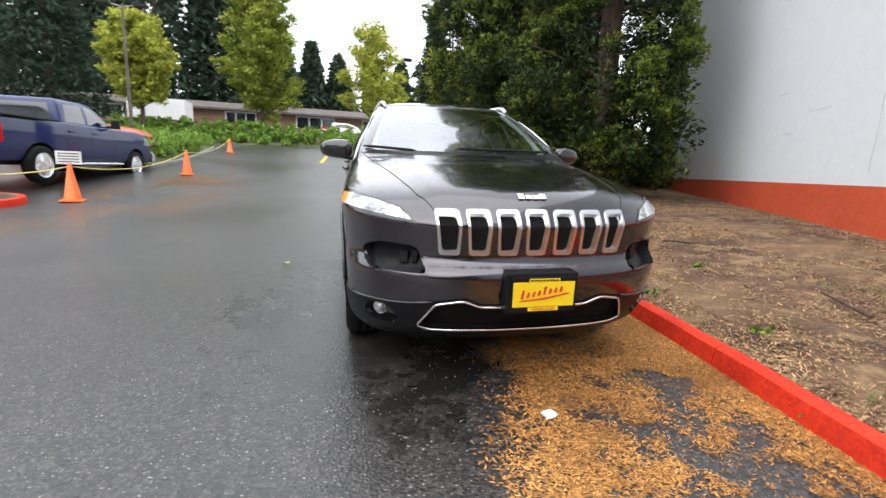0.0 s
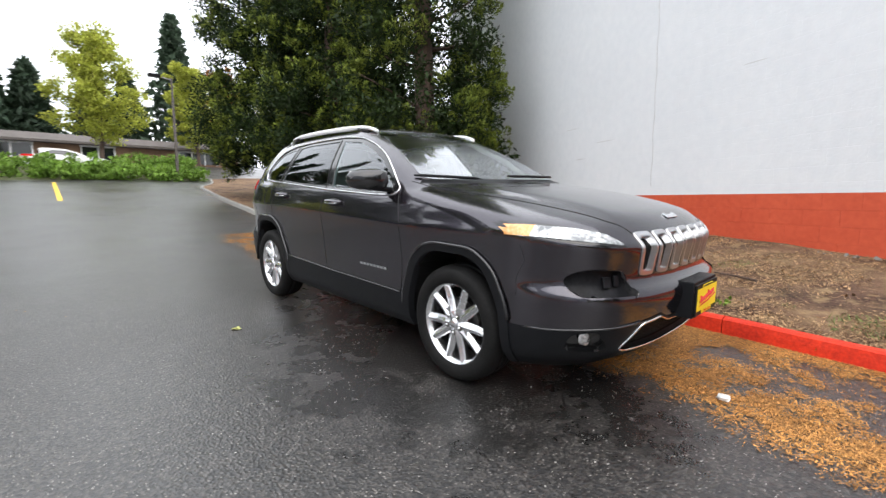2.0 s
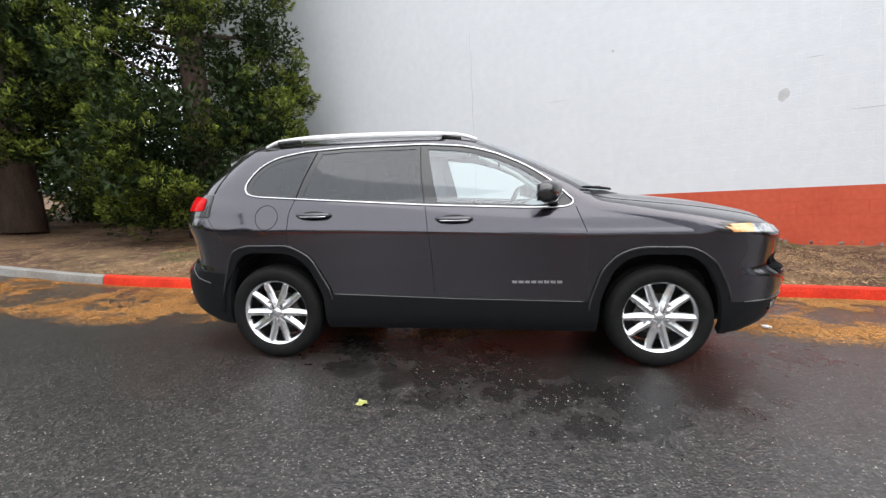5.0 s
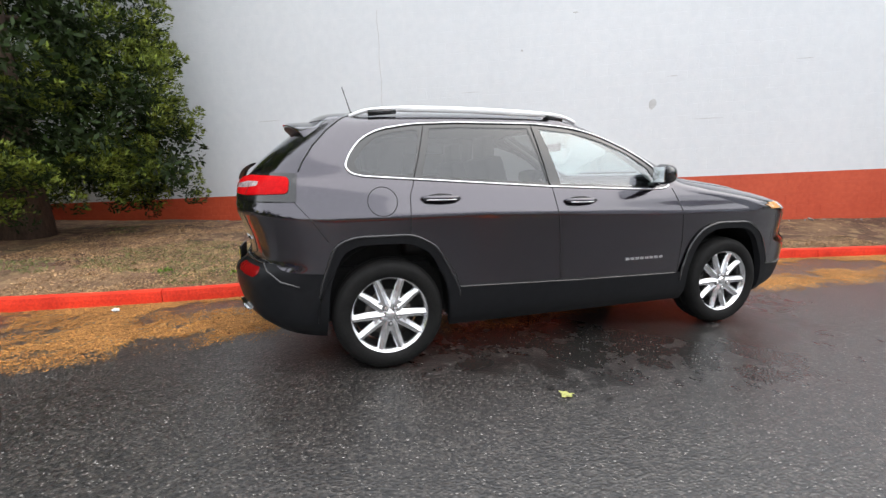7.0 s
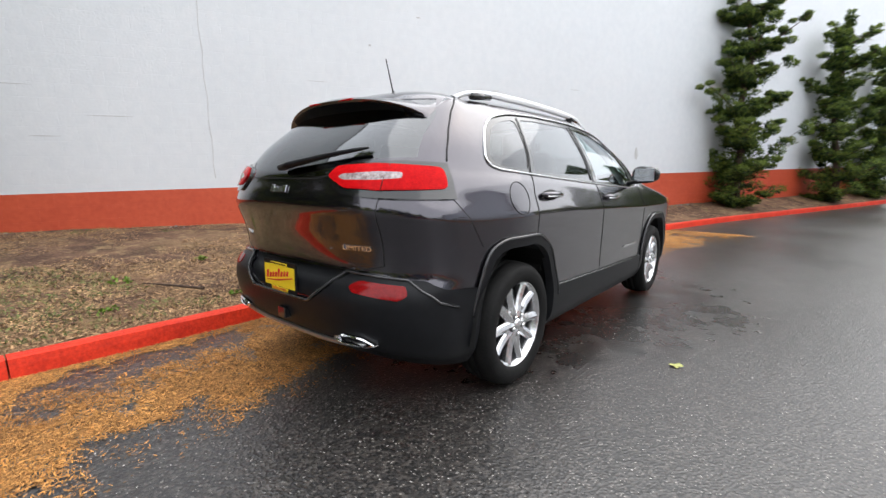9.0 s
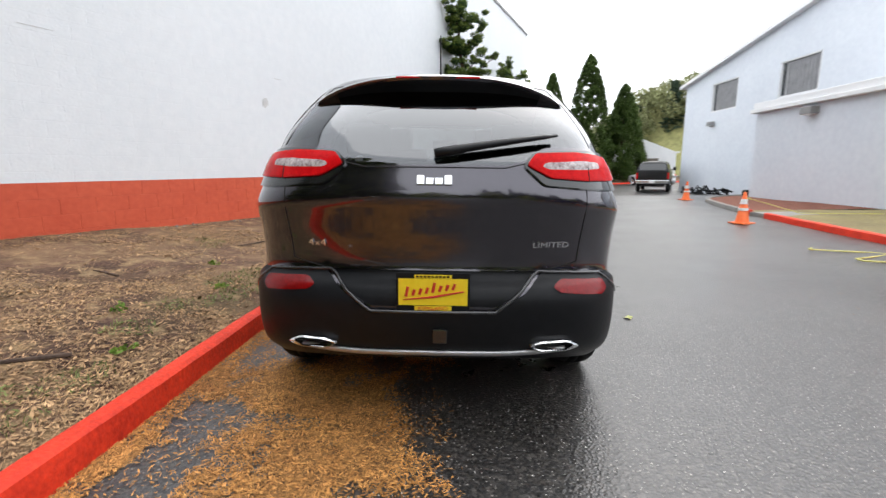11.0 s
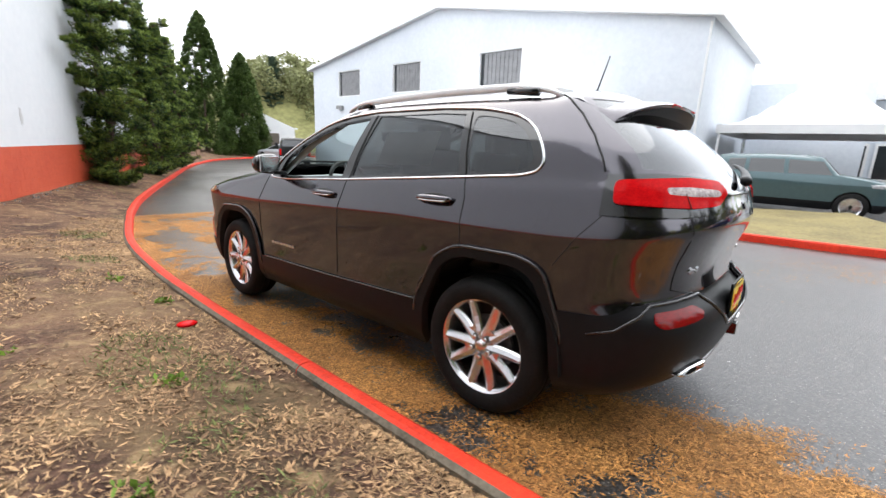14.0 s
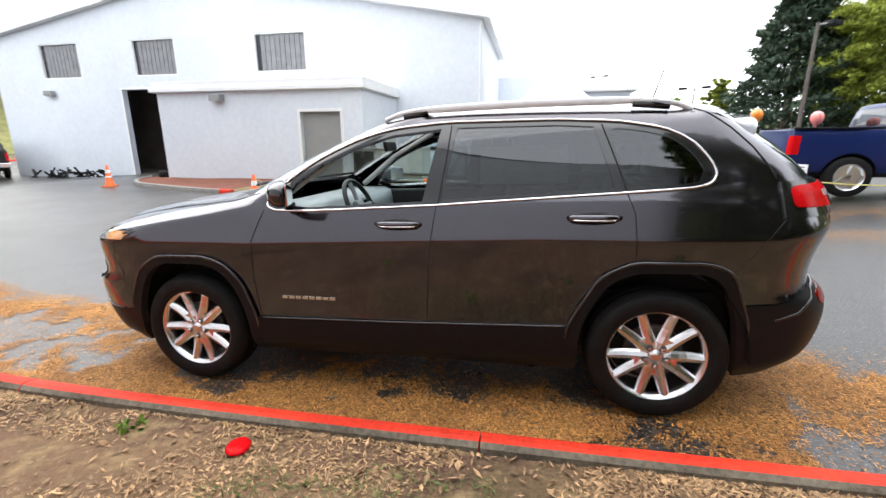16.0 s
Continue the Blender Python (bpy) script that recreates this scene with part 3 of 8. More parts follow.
def body_grid(levels, per=4):
    cols = NF + NS + NR + 1
    grid = []
    keys = [[level_point(lv, c) for c in range(cols)] for lv in levels]
    n = len(levels)
    for i in range(n - 1):
        for k in range(per):
            t = k / per
            row = []
            for c in range(cols):
                p0, p1, p2, p3 = keys[max(i - 1, 0)][c], keys[i][c], keys[i + 1][c], keys[min(i + 2, n - 1)][c]
                # centripetal-like tangents limited by the shorter chord
                d1, d0, d2 = (p2 - p1).length, (p1 - p0).length, (p3 - p2).length
                m1 = ((p1 - p0) / max(d0, 1e-6) * d1 + (p2 - p1)) / (1 + d1 / max(d0, 1e-6)) if d0 > 1e-6 else (p2 - p1)
                m1 = (p2 - p0) * (d1 / max(d0 + d1, 1e-6)) if d0 > 1e-6 else (p2 - p1)
                m2 = (p3 - p1) * (d1 / max(d1 + d2, 1e-6)) if d2 > 1e-6 else (p2 - p1)
                row.append((2 * t ** 3 - 3 * t * t + 1) * p1 + (t ** 3 - 2 * t * t + t) * m1 + (-2 * t ** 3 + 3 * t * t) * p2 + (t ** 3 - t * t) * m2)
            grid.append(row)
    grid.append(keys[-1])
    # raised centre of the bonnet with a soft crease each side
    for row in grid:
        for p in row:
            if -2.25 < p.y < -0.95 and p.z > 0.955 and levels is LEVELS:
                edge = 0.47 + 0.13 * (p.y + 2.2)
                k = max(0.0, min(1.0, (edge + 0.05 - p.x) / 0.07))
                k2 = max(0.0, min(1.0, (p.z - 0.955) / 0.04)) * max(0.0, min(1.0, (-0.95 - p.y) / 0.15))
                p.z += 0.016 * k * k * (3 - 2 * k) * k2
    return grid


def body_bm(grid):
    bm = bmesh.new()
    rows = []
    for row in grid:
        right = [bm.verts.new(p) for p in row]
        left = [right[0]] + [bm.verts.new((-p.x, p.y, p.z)) for p in row[1:-1]] + [right[-1]]
        rows.append((right, left))
    for (r0, l0), (r1, l1) in zip(rows, rows[1:]):
        for c in range(len(r0) - 1):
            for q, flip in (((r0[c], r0[c + 1], r1[c + 1], r1[c]), False), ((l0[c], l0[c + 1], l1[c + 1], l1[c]), True)):
                q = q[::-1] if flip else q
                if len(set(q)) == 4:
                    bm.faces.new(q)
    bmesh.ops.remove_doubles(bm, verts=bm.verts, dist=0.0004)
    bmesh.ops.dissolve_degenerate(bm, edges=bm.edges, dist=0.0002)
    bmesh.ops.recalc_face_normals(bm, faces=bm.faces)
    return bm



from mathutils.bvhtree import BVHTree


def mirror(poly):
    return [(-x, z) for x, z in poly][::-1]


def inside(p, poly):
    hit = False
    j = len(poly) - 1
    for i in range(len(poly)):
        (x0, y0), (x1, y1) = poly[i], poly[j]
        if (y0 > p[1]) != (y1 > p[1]) and p[0] < (x1 - x0) * (p[1] - y0) / (y1 - y0) + x0:
            hit = not hit
        j = i
    return hit


VIEW = {"side": (1, 2, 0), "end": (0, 2, 1), "top": (0, 1, 2)}


def rounded(poly, r, n=3):
    # a polygon with its corners rounded off
    out = []
    for i, p in enumerate(poly):
        a, p, c = Vector(poly[i - 1]), Vector(p), Vector(poly[(i + 1) % len(poly)])
        u, v = a - p, c - p
        k = min(r, u.length * 0.45, v.length * 0.45)
        s, e = p + u.normalized() * k, p + v.normalized() * k
        for t in range(n + 1):
            t /= n
            out.append(tuple((1 - t) ** 2 * s + 2 * t * (1 - t) * p + t * t * e))
    return out


def knife(bm, view, poly, keep, closed=True):
    # cuts the skin along a polygon seen from the side, an end or the top
    i, j, k = VIEW[view]
    faces = [(f, f.calc_center_median()) for f in bm.faces]
    lo = [min(p[n] for p in poly) - 0.06 for n in (0, 1)]
    hi = [max(p[n] for p in poly) + 0.06 for n in (0, 1)]
    pool = {f for f, c in faces if keep(c) and lo[0] < c[i] < hi[0] and lo[1] < c[j] < hi[1]}
    for n in range(len(poly) if closed else len(poly) - 1):
        a, c = poly[n], poly[(n + 1) % len(poly)]
        d = Vector((c[0] - a[0], c[1] - a[1]))
        if d.length < 1e-5:
            continue
        co, no = [0, 0, 0], [0, 0, 0]
        co[i], co[j] = a
        no[i], no[j] = -d.y, d.x
        m0 = (min(a[0], c[0]) - 0.004, min(a[1], c[1]) - 0.004)
        m1 = (max(a[0], c[0]) + 0.004, max(a[1], c[1]) + 0.004)
        sel = []
        for f in pool:
            us, vs = [v.co[i] for v in f.verts], [v.co[j] for v in f.verts]
            if max(us) > m0[0] and min(us) < m1[0] and max(vs) > m0[1] and min(vs) < m1[1]:
                sel.append(f)
        if not sel:
            continue
        geom = sel + list({e for f in sel for e in f.edges}) + list({v for f in sel for v in f.verts})
        before = {f: None for f in sel}
        r = bmesh.ops.bisect_plane(bm, geom=geom, dist=2e-5, plane_co=co, plane_no=Vector(no).normalized())
        pool -= set(sel)
        pool |= {g for g in r["geom"] if isinstance(g, bmesh.types.BMFace) and g.is_valid}
        pool |= {f for f in sel if f.is_valid}
        for g in r["geom_cut"]:
            if isinstance(g, bmesh.types.BMEdge):
                pool |= set(g.link_faces)


class Skin:
    """A smooth shell, cut into named pieces."""

    def __init__(self, bm):
        self.bm = bm
        bm.normal_update()
        self.tree = BVHTree.FromBMesh(bm)
        self.base = [([v.co.copy() for v in f.verts], [v.normal.copy() for v in f.verts]) for f in bm.faces]
        self.rules = []

    def normal(self, co):
        loc, no, idx, _ = self.tree.find_nearest(co)
        vs, ns = self.base[idx]
        total, out = 0.0, Vector((0, 0, 0))
        for v, n in zip(vs, ns):
            w = 1 / ((v - loc).length + 1e-4) ** 2
            out += w * n
        return out.normalized()

    def cut(self, name, view, poly, keep, split=True):
        if split:
            knife(self.bm, view, poly, keep)
        self.rules.append((name, view, poly, keep))

    def pieces(self):
        groups = {}
        for f in self.bm.faces:
            c = f.calc_center_median()
            name = "body"
            for n, view, poly, keep in self.rules:
                i, j, _ = VIEW[view]
                if keep(c) and inside((c[i], c[j]), poly):
                    name = n
                    break
            groups.setdefault(name, []).append(f)
        return groups

    def piece(self, name, faces, material, parent, out=0.0, lip=0.015, label="", obname=""):
        bm = bmesh.new()
        seen = {}
        for f in faces:
            vs = []
            for v in f.verts:
                if v.index not in seen:
                    n = self.normal(v.co)
                    seen[v.index] = (bm.verts.new(v.co + out * n), n)
                vs.append(seen[v.index][0])
            try:
                bm.faces.new(vs)
            except ValueError:
                pass
        normals = {v: n for v, n in seen.values()}
        if lip:
            edges = [e for e in bm.edges if len(e.link_faces) == 1]
            r = bmesh.ops.extrude_edge_only(bm, edges=edges)
            for v in r["geom"]:
                if isinstance(v, bmesh.types.BMVert):
                    n = self.normal(v.co)
                    v.co -= lip * n
                    normals[v] = n
        bm.verts.index_update()
        order = [normals.get(v, Vector((0, 0, 1))) for v in bm.verts]
        ob = part(obname or name, bm, material, parent, label, smooth=True)
        ob.data.normals_split_custom_set_from_vertices(order)
        return ob

    def project(self, p, axis, sign):
        # the skin point met by a ray along an axis towards the car
        o, d = Vector(p), Vector((0, 0, 0))
        o[axis] = 4.0 * sign
        d[axis] = -sign
        loc, no, idx, dist = self.tree.ray_cast(o, d)
        return (loc, self.normal(loc)) if loc else (None, None)

    def seam(self, view, pts, sign, parent, radius=0.0028, name="panel_gap", material=None, out=0.0, closed=False, step=0.03, label="", flat=1.0, sides=6):
        # a bead that follows the skin along a line
        i, j, k = VIEW[view]
        line = []
        n = len(pts)
        for a, c in zip(pts, pts[1:] + (pts[:1] if closed else [])):
            m = max(1, int(math.hypot(c[0] - a[0], c[1] - a[1]) / step))
            line += [(a[0] + (c[0] - a[0]) * t / m, a[1] + (c[1] - a[1]) * t / m) for t in range(m)]
        if not closed:
            line.append(pts[-1])
        path = []
        for u, v in line:
            p = [0, 0, 0]
            p[i], p[j] = u, v
            loc, no = self.project(p, k, sign)
            if loc:
                path.append(loc + no * out)
        if len(path) > 2:
            bm = bmesh.new()
            tube(bm, path, radius, sides, closed=closed, flat=flat)
            return part(name, bm, material or M_GAP, parent, label, smooth=True)


M_PAINT = mat("granite_grey_metallic_paint", (0.040, 0.0354, 0.0458), (0.052, 0.0463, 0.0588), rough=0.20, metal=0.9, scale=40, fine=900, coat=1.0)
M_PAINT.node_tree.nodes["Principled BSDF"].inputs["Coat IOR"].default_value = 1.66
M_PAINT.node_tree.nodes["Principled BSDF"].inputs["Coat Roughness"].default_value = 0.05


def rain_beads(m, shader, socket, amount, scale=170.0, level=True):
    # beads of rain stand on surfaces that face the sky
    nt = m.node_tree
    geo = nt.nodes.new("ShaderNodeNewGeometry")
    sep = nt.nodes.new("ShaderNodeSeparateXYZ")
    nt.links.new(geo.outputs["Normal"], sep.inputs[0])
    mask = nt.nodes.new("ShaderNodeMapRange")
    for i, v in enumerate((0.30, 0.75, 0.0, amount) if level else (0.0, 0.4, 0.0, amount)):
        mask.inputs[i + 1].default_value = v
    nt.links.new(sep.outputs[2], mask.inputs[0])
    vor = nt.nodes.new("ShaderNodeTexVoronoi")
    vor.inputs["Scale"].default_value = scale
    nt.links.new(geo.outputs["Position"], vor.inputs["Vector"])
    bead = nt.nodes.new("ShaderNodeMapRange")
    for i, v in enumerate((0.05, 0.42, 1.0, 0.0)):
        bead.inputs[i + 1].default_value = v
    nt.links.new(vor.outputs["Distance"], bead.inputs[0])
    bp = nt.nodes.new("ShaderNodeBump")
    bp.inputs["Distance"].default_value = 0.003
    nt.links.new(mask.outputs[0], bp.inputs["Strength"])
    nt.links.new(bead.outputs[0], bp.inputs["Height"])
    nt.links.new(bp.outputs[0], nt.nodes[shader].inputs[socket])


rain_beads(M_PAINT, "Principled BSDF", "Coat Normal", 0.12)
M_GAP = mat("shadow_gap_rubber", (0.006, 0.006, 0.006), (0.01, 0.01, 0.01), rough=0.7)
M_FLARE = mat("satin_black_edge", (0.02, 0.02, 0.022), (0.03, 0.03, 0.032), rough=0.22, scale=20, coat=0.5)
M_GLOSSBLACK = mat("gloss_black_trim", (0.010, 0.010, 0.011), (0.014, 0.014, 0.015), rough=0.12, coat=0.6)
M_SATIN = mat("satin_silver_rail", (0.82, 0.82, 0.83), (0.88, 0.88, 0.89), rough=0.3, metal=0.15, scale=8)
M_STRIP = mat("satin_bumper_strip", (0.42, 0.42, 0.43), (0.5, 0.5, 0.51), rough=0.35, metal=0.9, scale=8)
M_GRILLE = mat("satin_chrome_grille", (0.66, 0.66, 0.68), (0.74, 0.74, 0.76), rough=0.3, metal=1.0, scale=8, fine=60)
M_SEAT = mat("black_leather", (0.018, 0.018, 0.019), (0.03, 0.03, 0.031), rough=0.45, scale=9, fine=120, bump=0.1, bscale=200)
M_DASH = mat("grey_dash_plastic", (0.28, 0.31, 0.325), (0.34, 0.37, 0.385), rough=0.35, scale=12, fine=200)
M_LINER = mat("pale_grey_headliner", (0.60, 0.585, 0.56), (0.68, 0.665, 0.64), rough=0.9, scale=20, fine=200)
M_REDLENS = mat("red_lamp_lens", (0.48, 0.004, 0.007), (0.66, 0.010, 0.012), rough=0.12, scale=30, fine=120, spec=0.05)
M_REFLECT = mat("dark_red_reflector", (0.15, 0.003, 0.004), (0.27, 0.006, 0.007), rough=0.12, scale=60, fine=200, spec=0.3)
M_CLEARLENS = mat("clear_lamp_lens", (0.26, 0.27, 0.29), (0.72, 0.73, 0.74), rough=0.14, scale=18, fine=60, coat=0.5, metal=0.3)
M_TAILCLEAR = mat("clear_tail_lens", (0.20, 0.14, 0.14), (0.66, 0.60, 0.60), rough=0.2, scale=30, fine=90)
M_HEADLENS = mat("clear_head_lamp_lens", (0.16, 0.17, 0.18), (0.70, 0.71, 0.72), rough=0.12, scale=11, fine=45, coat=0.6, metal=0.3, contrast=(0.38, 0.6))
M_AMBER = mat("amber_lamp_lens", (0.72, 0.30, 0.07), (0.85, 0.46, 0.18), rough=0.1, scale=30, coat=1.0)
M_LAMPDARK = mat("smoked_lamp_lens", (0.006, 0.006, 0.007), (0.02, 0.02, 0.023), rough=0.3, scale=20, spec=0.12)
M_PLATEY = mat("yellow_dealer_plate", (0.86, 0.62, 0.015), (0.92, 0.70, 0.03), rough=0.35, scale=10)
M_PLATERED = mat("red_print", (0.55, 0.02, 0.02), (0.6, 0.03, 0.03), rough=0.4)
M_MESHGRILLE = mat("black_grille_mesh", (0.004, 0.004, 0.004), (0.02, 0.02, 0.02), rough=0.6, scale=110, fine=300, bump=0.5, bscale=140, spec=0.06)
M_CLEAR = glass("clear_auto_glass", (0.63, 0.79, 0.785), 0.95, facing=0.15)
M_PRIVACY = glass("privacy_glass", (0.9, 0.95, 0.95), 0.12, facing=0.075)
M_WSCREEN = glass("windscreen_glass", (0.84, 0.95, 0.93), 0.90, facing=0.33)
rain_beads(M_WSCREEN, "Glossy BSDF", "Normal", 0.12, 120.0, False)
M_RWIN = glass("wet_rear_window_glass", (0.9, 0.95, 0.95), 0.10, rough=0.05, facing=0.12)

car = tagged(empty("sport_utility_car", CAR), "wet dark grey metallic sport utility car beside a red kerb", "car")
skin = Skin(body_bm(body_grid(LEVELS)))

ON_SIDE = lambda c: abs(c.x) > 0.45 and abs(c.y) < 2.0
DLO = [(-0.80, 1.128), (-0.66, 1.265), (-0.48, 1.385), (-0.28, 1.475), (-0.06, 1.536), (0.24, 1.560), (0.84, 1.554), (1.145, 1.534), (1.37, 1.490), (1.49, 1.42), (1.562, 1.315), (1.578, 1.26), (1.55, 1.222), (1.48, 1.204), (1.207, 1.186), (0.205, 1.124), (-0.53, 1.094), (-0.74, 1.098)]
DLO = rounded(DLO, 0.07, 2)
G_FRONT = [(-0.70, 1.128), (-0.62, 1.245), (-0.46, 1.355), (-0.28, 1.435), (-0.06, 1.500), (0.215, 1.526), (0.135, 1.145), (-0.53, 1.115)]
G_REAR = [(0.305, 1.530), (0.84, 1.525), (1.02, 1.512), (1.115, 1.205), (0.235, 1.150)]
G_QUART = [(1.09, 1.505), (1.26, 1.482), (1.39, 1.445), (1.47, 1.375), (1.525, 1.285), (1.505, 1.236), (1.42, 1.222), (1.168, 1.208)]
G_QUART = rounded(G_QUART, 0.05, 2)
ARCH_R = rounded([(1.80, 0.10), (1.755, 0.55), (1.665, 0.805), (1.55, 0.853), (1.20, 0.855), (1.05, 0.775), (0.90, 0.50), (0.89, 0.10)], 0.06)
WELL_R = rounded([(1.745, 0.10), (1.70, 0.56), (1.62, 0.755), (1.53, 0.802), (1.215, 0.804), (1.085, 0.735), (0.965, 0.50), (0.95, 0.10)], 0.07)
ARCH_F = rounded([(-0.88, 0.10), (-0.89, 0.46), (-0.97, 0.685), (-1.07, 0.79), (-1.20, 0.832), (-1.53, 0.828), (-1.67, 0.735), (-1.765, 0.54), (-1.80, 0.10)], 0.06)
WELL_F = rounded([(-0.945, 0.10), (-0.955, 0.46), (-1.025, 0.655), (-1.11, 0.75), (-1.22, 0.785), (-1.51, 0.782), (-1.62, 0.705), (-1.71, 0.52), (-1.745, 0.10)], 0.07)
SILL = [(-0.90, 0.462), (0.0, 0.478), (0.92, 0.505), (0.92, 0.05), (-0.90, 0.05)]
half_f = [(0.97, 0.455), (0.80, 0.478), (0.62, 0.486), (0.485, 0.503), (0.355, 0.527), (0.265, 0.492)]
FRONT_CLAD = mirror(half_f)[::-1] + half_f[::-1] + [(0.97, 0.05), (-0.97, 0.05)]
half_b = [(0.97, 0.555), (0.905, 0.565), (0.86, 0.635), (0.77, 0.700), (0.466, 0.722), (0.38, 0.645), (0.272, 0.572)]
REAR_CLAD = half_b + mirror(half_b) + [(-0.97, 0.05), (0.97, 0.05)]
RECESS = [(0.262, 0.588), (0.365, 0.655), (0.44, 0.725), (-0.44, 0.725), (-0.365, 0.655), (-0.262, 0.588)]
WSCREEN = rounded([(-0.735, 1.205), (0.735, 1.205), (0.545, 1.600), (-0.545, 1.600)], 0.05)
COWL = [(-0.78, 1.172), (0.78, 1.172), (0.735, 1.205), (-0.735, 1.205)]
RWIN = [(0.690, 1.250), (0.45, 1.238), (0.36, 1.180), (0.28, 1.160), (-0.28, 1.160), (-0.36, 1.180), (-0.45, 1.238), (-0.690, 1.250), (-0.61, 1.47), (-0.54, 1.56), (0.54, 1.56), (0.61, 1.47)]
TAIL = rounded([(0.352, 1.160), (0.395, 1.208), (0.65, 1.228), (0.90, 1.215), (0.90, 1.060), (0.64, 1.066), (0.44, 1.080)], 0.02)
HEAD = rounded([(-0.93, 0.985), (-0.84, 0.984), (-0.64, 0.938), (-0.572, 0.868), (-0.78, 0.892), (-0.93, 0.915)], 0.015)
LOWLAMP = rounded([(-0.815, 0.735), (-0.74, 0.768), (-0.57, 0.755), (-0.525, 0.640), (-0.80, 0.640)], 0.03)
INTAKE = rounded([(-0.56, 0.356), (-0.485, 0.488), (-0.355, 0.512), (-0.27, 0.478), (0.27, 0.478), (0.355, 0.512), (0.485, 0.488), (0.56, 0.356), (0.50, 0.336), (-0.50, 0.336)], 0.02)
FOG = rounded([(-0.80, 0.455), (-0.71, 0.472), (-0.63, 0.375), (-0.66, 0.352), (-0.80, 0.365)], 0.03)
DOOR_F = [(-0.80, 1.10), (-0.868, 0.93), (-0.886, 0.70), (-0.870, 0.50), (-0.855, 0.468), (0.156, 0.486), (0.175, 0.80), (0.216, 1.125), (-0.53, 1.094)]
DOOR_R = [(0.222, 1.125), (0.181, 0.80), (0.162, 0.487), (0.895, 0.506), (0.925, 0.60), (1.05, 0.775), (1.20, 0.855), (1.216, 0.86), (1.206, 1.085), (1.170, 1.182)]
HOOD = [(-0.79, -0.86), (-0.745, -1.05), (-0.675, -1.50), (-0.60, -1.90), (-0.554, -2.09), (-0.468, -2.24), (0.468, -2.24), (0.554, -2.09), (0.60, -1.90), (0.675, -1.50), (0.745, -1.05), (0.79, -0.86)]
SLOTS, SLOT_FRAMES = [], []
for n in range(7):
    cx, k = (n - 3) * 0.1395, n - 3
    for out, wid, top, mid, low in ((SLOTS, 0.0, 0.918, 0.856, 0.740), (SLOT_FRAMES, 0.0120, 0.937, 0.856, 0.722)):
        t = top - 0.004 * abs(k) / 3
        out.append(rounded([(cx - 0.044 - wid + 0.005 * k, t), (cx + 0.044 + wid + 0.005 * k, t), (cx + 0.045 + wid + 0.002 * k, mid), (cx + 0.036 + wid, low), (cx - 0.036 - wid, low), (cx - 0.045 - wid + 0.002 * k, mid)], 0.018))

at_front = lambda c: c.y < -1.68 and c.z < 1.05
at_rear = lambda c: c.y > 1.66
skin.cut("well", "side", WELL_R, lambda c: abs(c.x) > 0.4 and c.y > 0.5)
skin.cut("well", "side", WELL_F, lambda c: abs(c.x) > 0.4 and c.y < -0.5)
skin.cut("rear_arch", "side", ARCH_R, lambda c: abs(c.x) > 0.5 and c.y > 0.5)
skin.cut("front_arch", "side", ARCH_F, lambda c: abs(c.x) > 0.5 and c.y < -0.5)
skin.cut("sill", "side", SILL, lambda c: abs(c.x) > 0.5)
skin.cut("front_glass", "side", G_FRONT, lambda c: abs(c.x) > 0.45 and c.z > 1.05)
skin.cut("rear_glass", "side", G_REAR, lambda c: abs(c.x) > 0.45 and c.z > 1.05)
skin.cut("quarter_glass", "side", G_QUART, lambda c: abs(c.x) > 0.45 and c.z > 1.05)
skin.cut("window_frame", "side", DLO, lambda c: abs(c.x) > 0.45 and c.z > 1.05)
skin.cut("front_door", "side", DOOR_F, lambda c: abs(c.x) > 0.5)
skin.cut("rear_door", "side", DOOR_R, lambda c: abs(c.x) > 0.5)
skin.cut("windscreen", "end", WSCREEN, lambda c: c.y < 0.3 and c.z > 1.12 and c.y > -1.2)
skin.cut("cowl", "end", COWL, lambda c: c.y < -0.5 and c.z > 1.12 and c.y > -1.2)
skin.cut("hood", "top", HOOD, lambda c: c.y < -0.8 and c.z > 0.940)
T_CLEAR = rounded([(0.425, 1.153), (0.442, 1.165), (0.60, 1.175), (0.682, 1.172), (0.688, 1.149), (0.60, 1.142), (0.452, 1.142)], 0.01)
T_RED = rounded([(0.366, 1.158), (0.402, 1.199), (0.65, 1.214), (0.90, 1.203), (0.90, 1.093), (0.64, 1.096), (0.462, 1.107)], 0.015)
knife(skin.bm, "side", [(1.870, 1.0), (1.850, 1.3)], lambda c: abs(c.x) > 0.5, closed=False)
knife(skin.bm, "side", [(1.930, 1.0), (1.912, 1.3)], lambda c: abs(c.x) > 0.5, closed=False)
tail_lamp_zone = lambda c: c.y > 1.870 - 0.07 * (c.z - 1.0)
LENS_SIDE = rounded([(1.905, 1.106), (1.893, 1.196), (2.5, 1.235), (2.5, 1.085)], 0.025)
knife(skin.bm, "side", LENS_SIDE, lambda c: abs(c.x) > 0.3)
tail_lens_zone = lambda c: c.y > 1.8 and inside((c.y, c.z), LENS_SIDE)
for f in (lambda q: q, mirror):
    skin.cut("tail_clear", "end", f(T_CLEAR), tail_lens_zone)
    skin.cut("tail_red", "end", f(T_RED), tail_lens_zone)
    skin.cut("tail_lamp", "end", f(TAIL), tail_lamp_zone)
REFL = rounded([(0.725, 0.672), (0.53, 0.682), (0.492, 0.660), (0.52, 0.640), (0.72, 0.618), (0.745, 0.64)], 0.012)
for f in (lambda q: q, mirror):
    skin.cut("rear_reflector", "end", f(REFL), at_rear)
skin.cut("rear_window", "end", RWIN, at_rear)
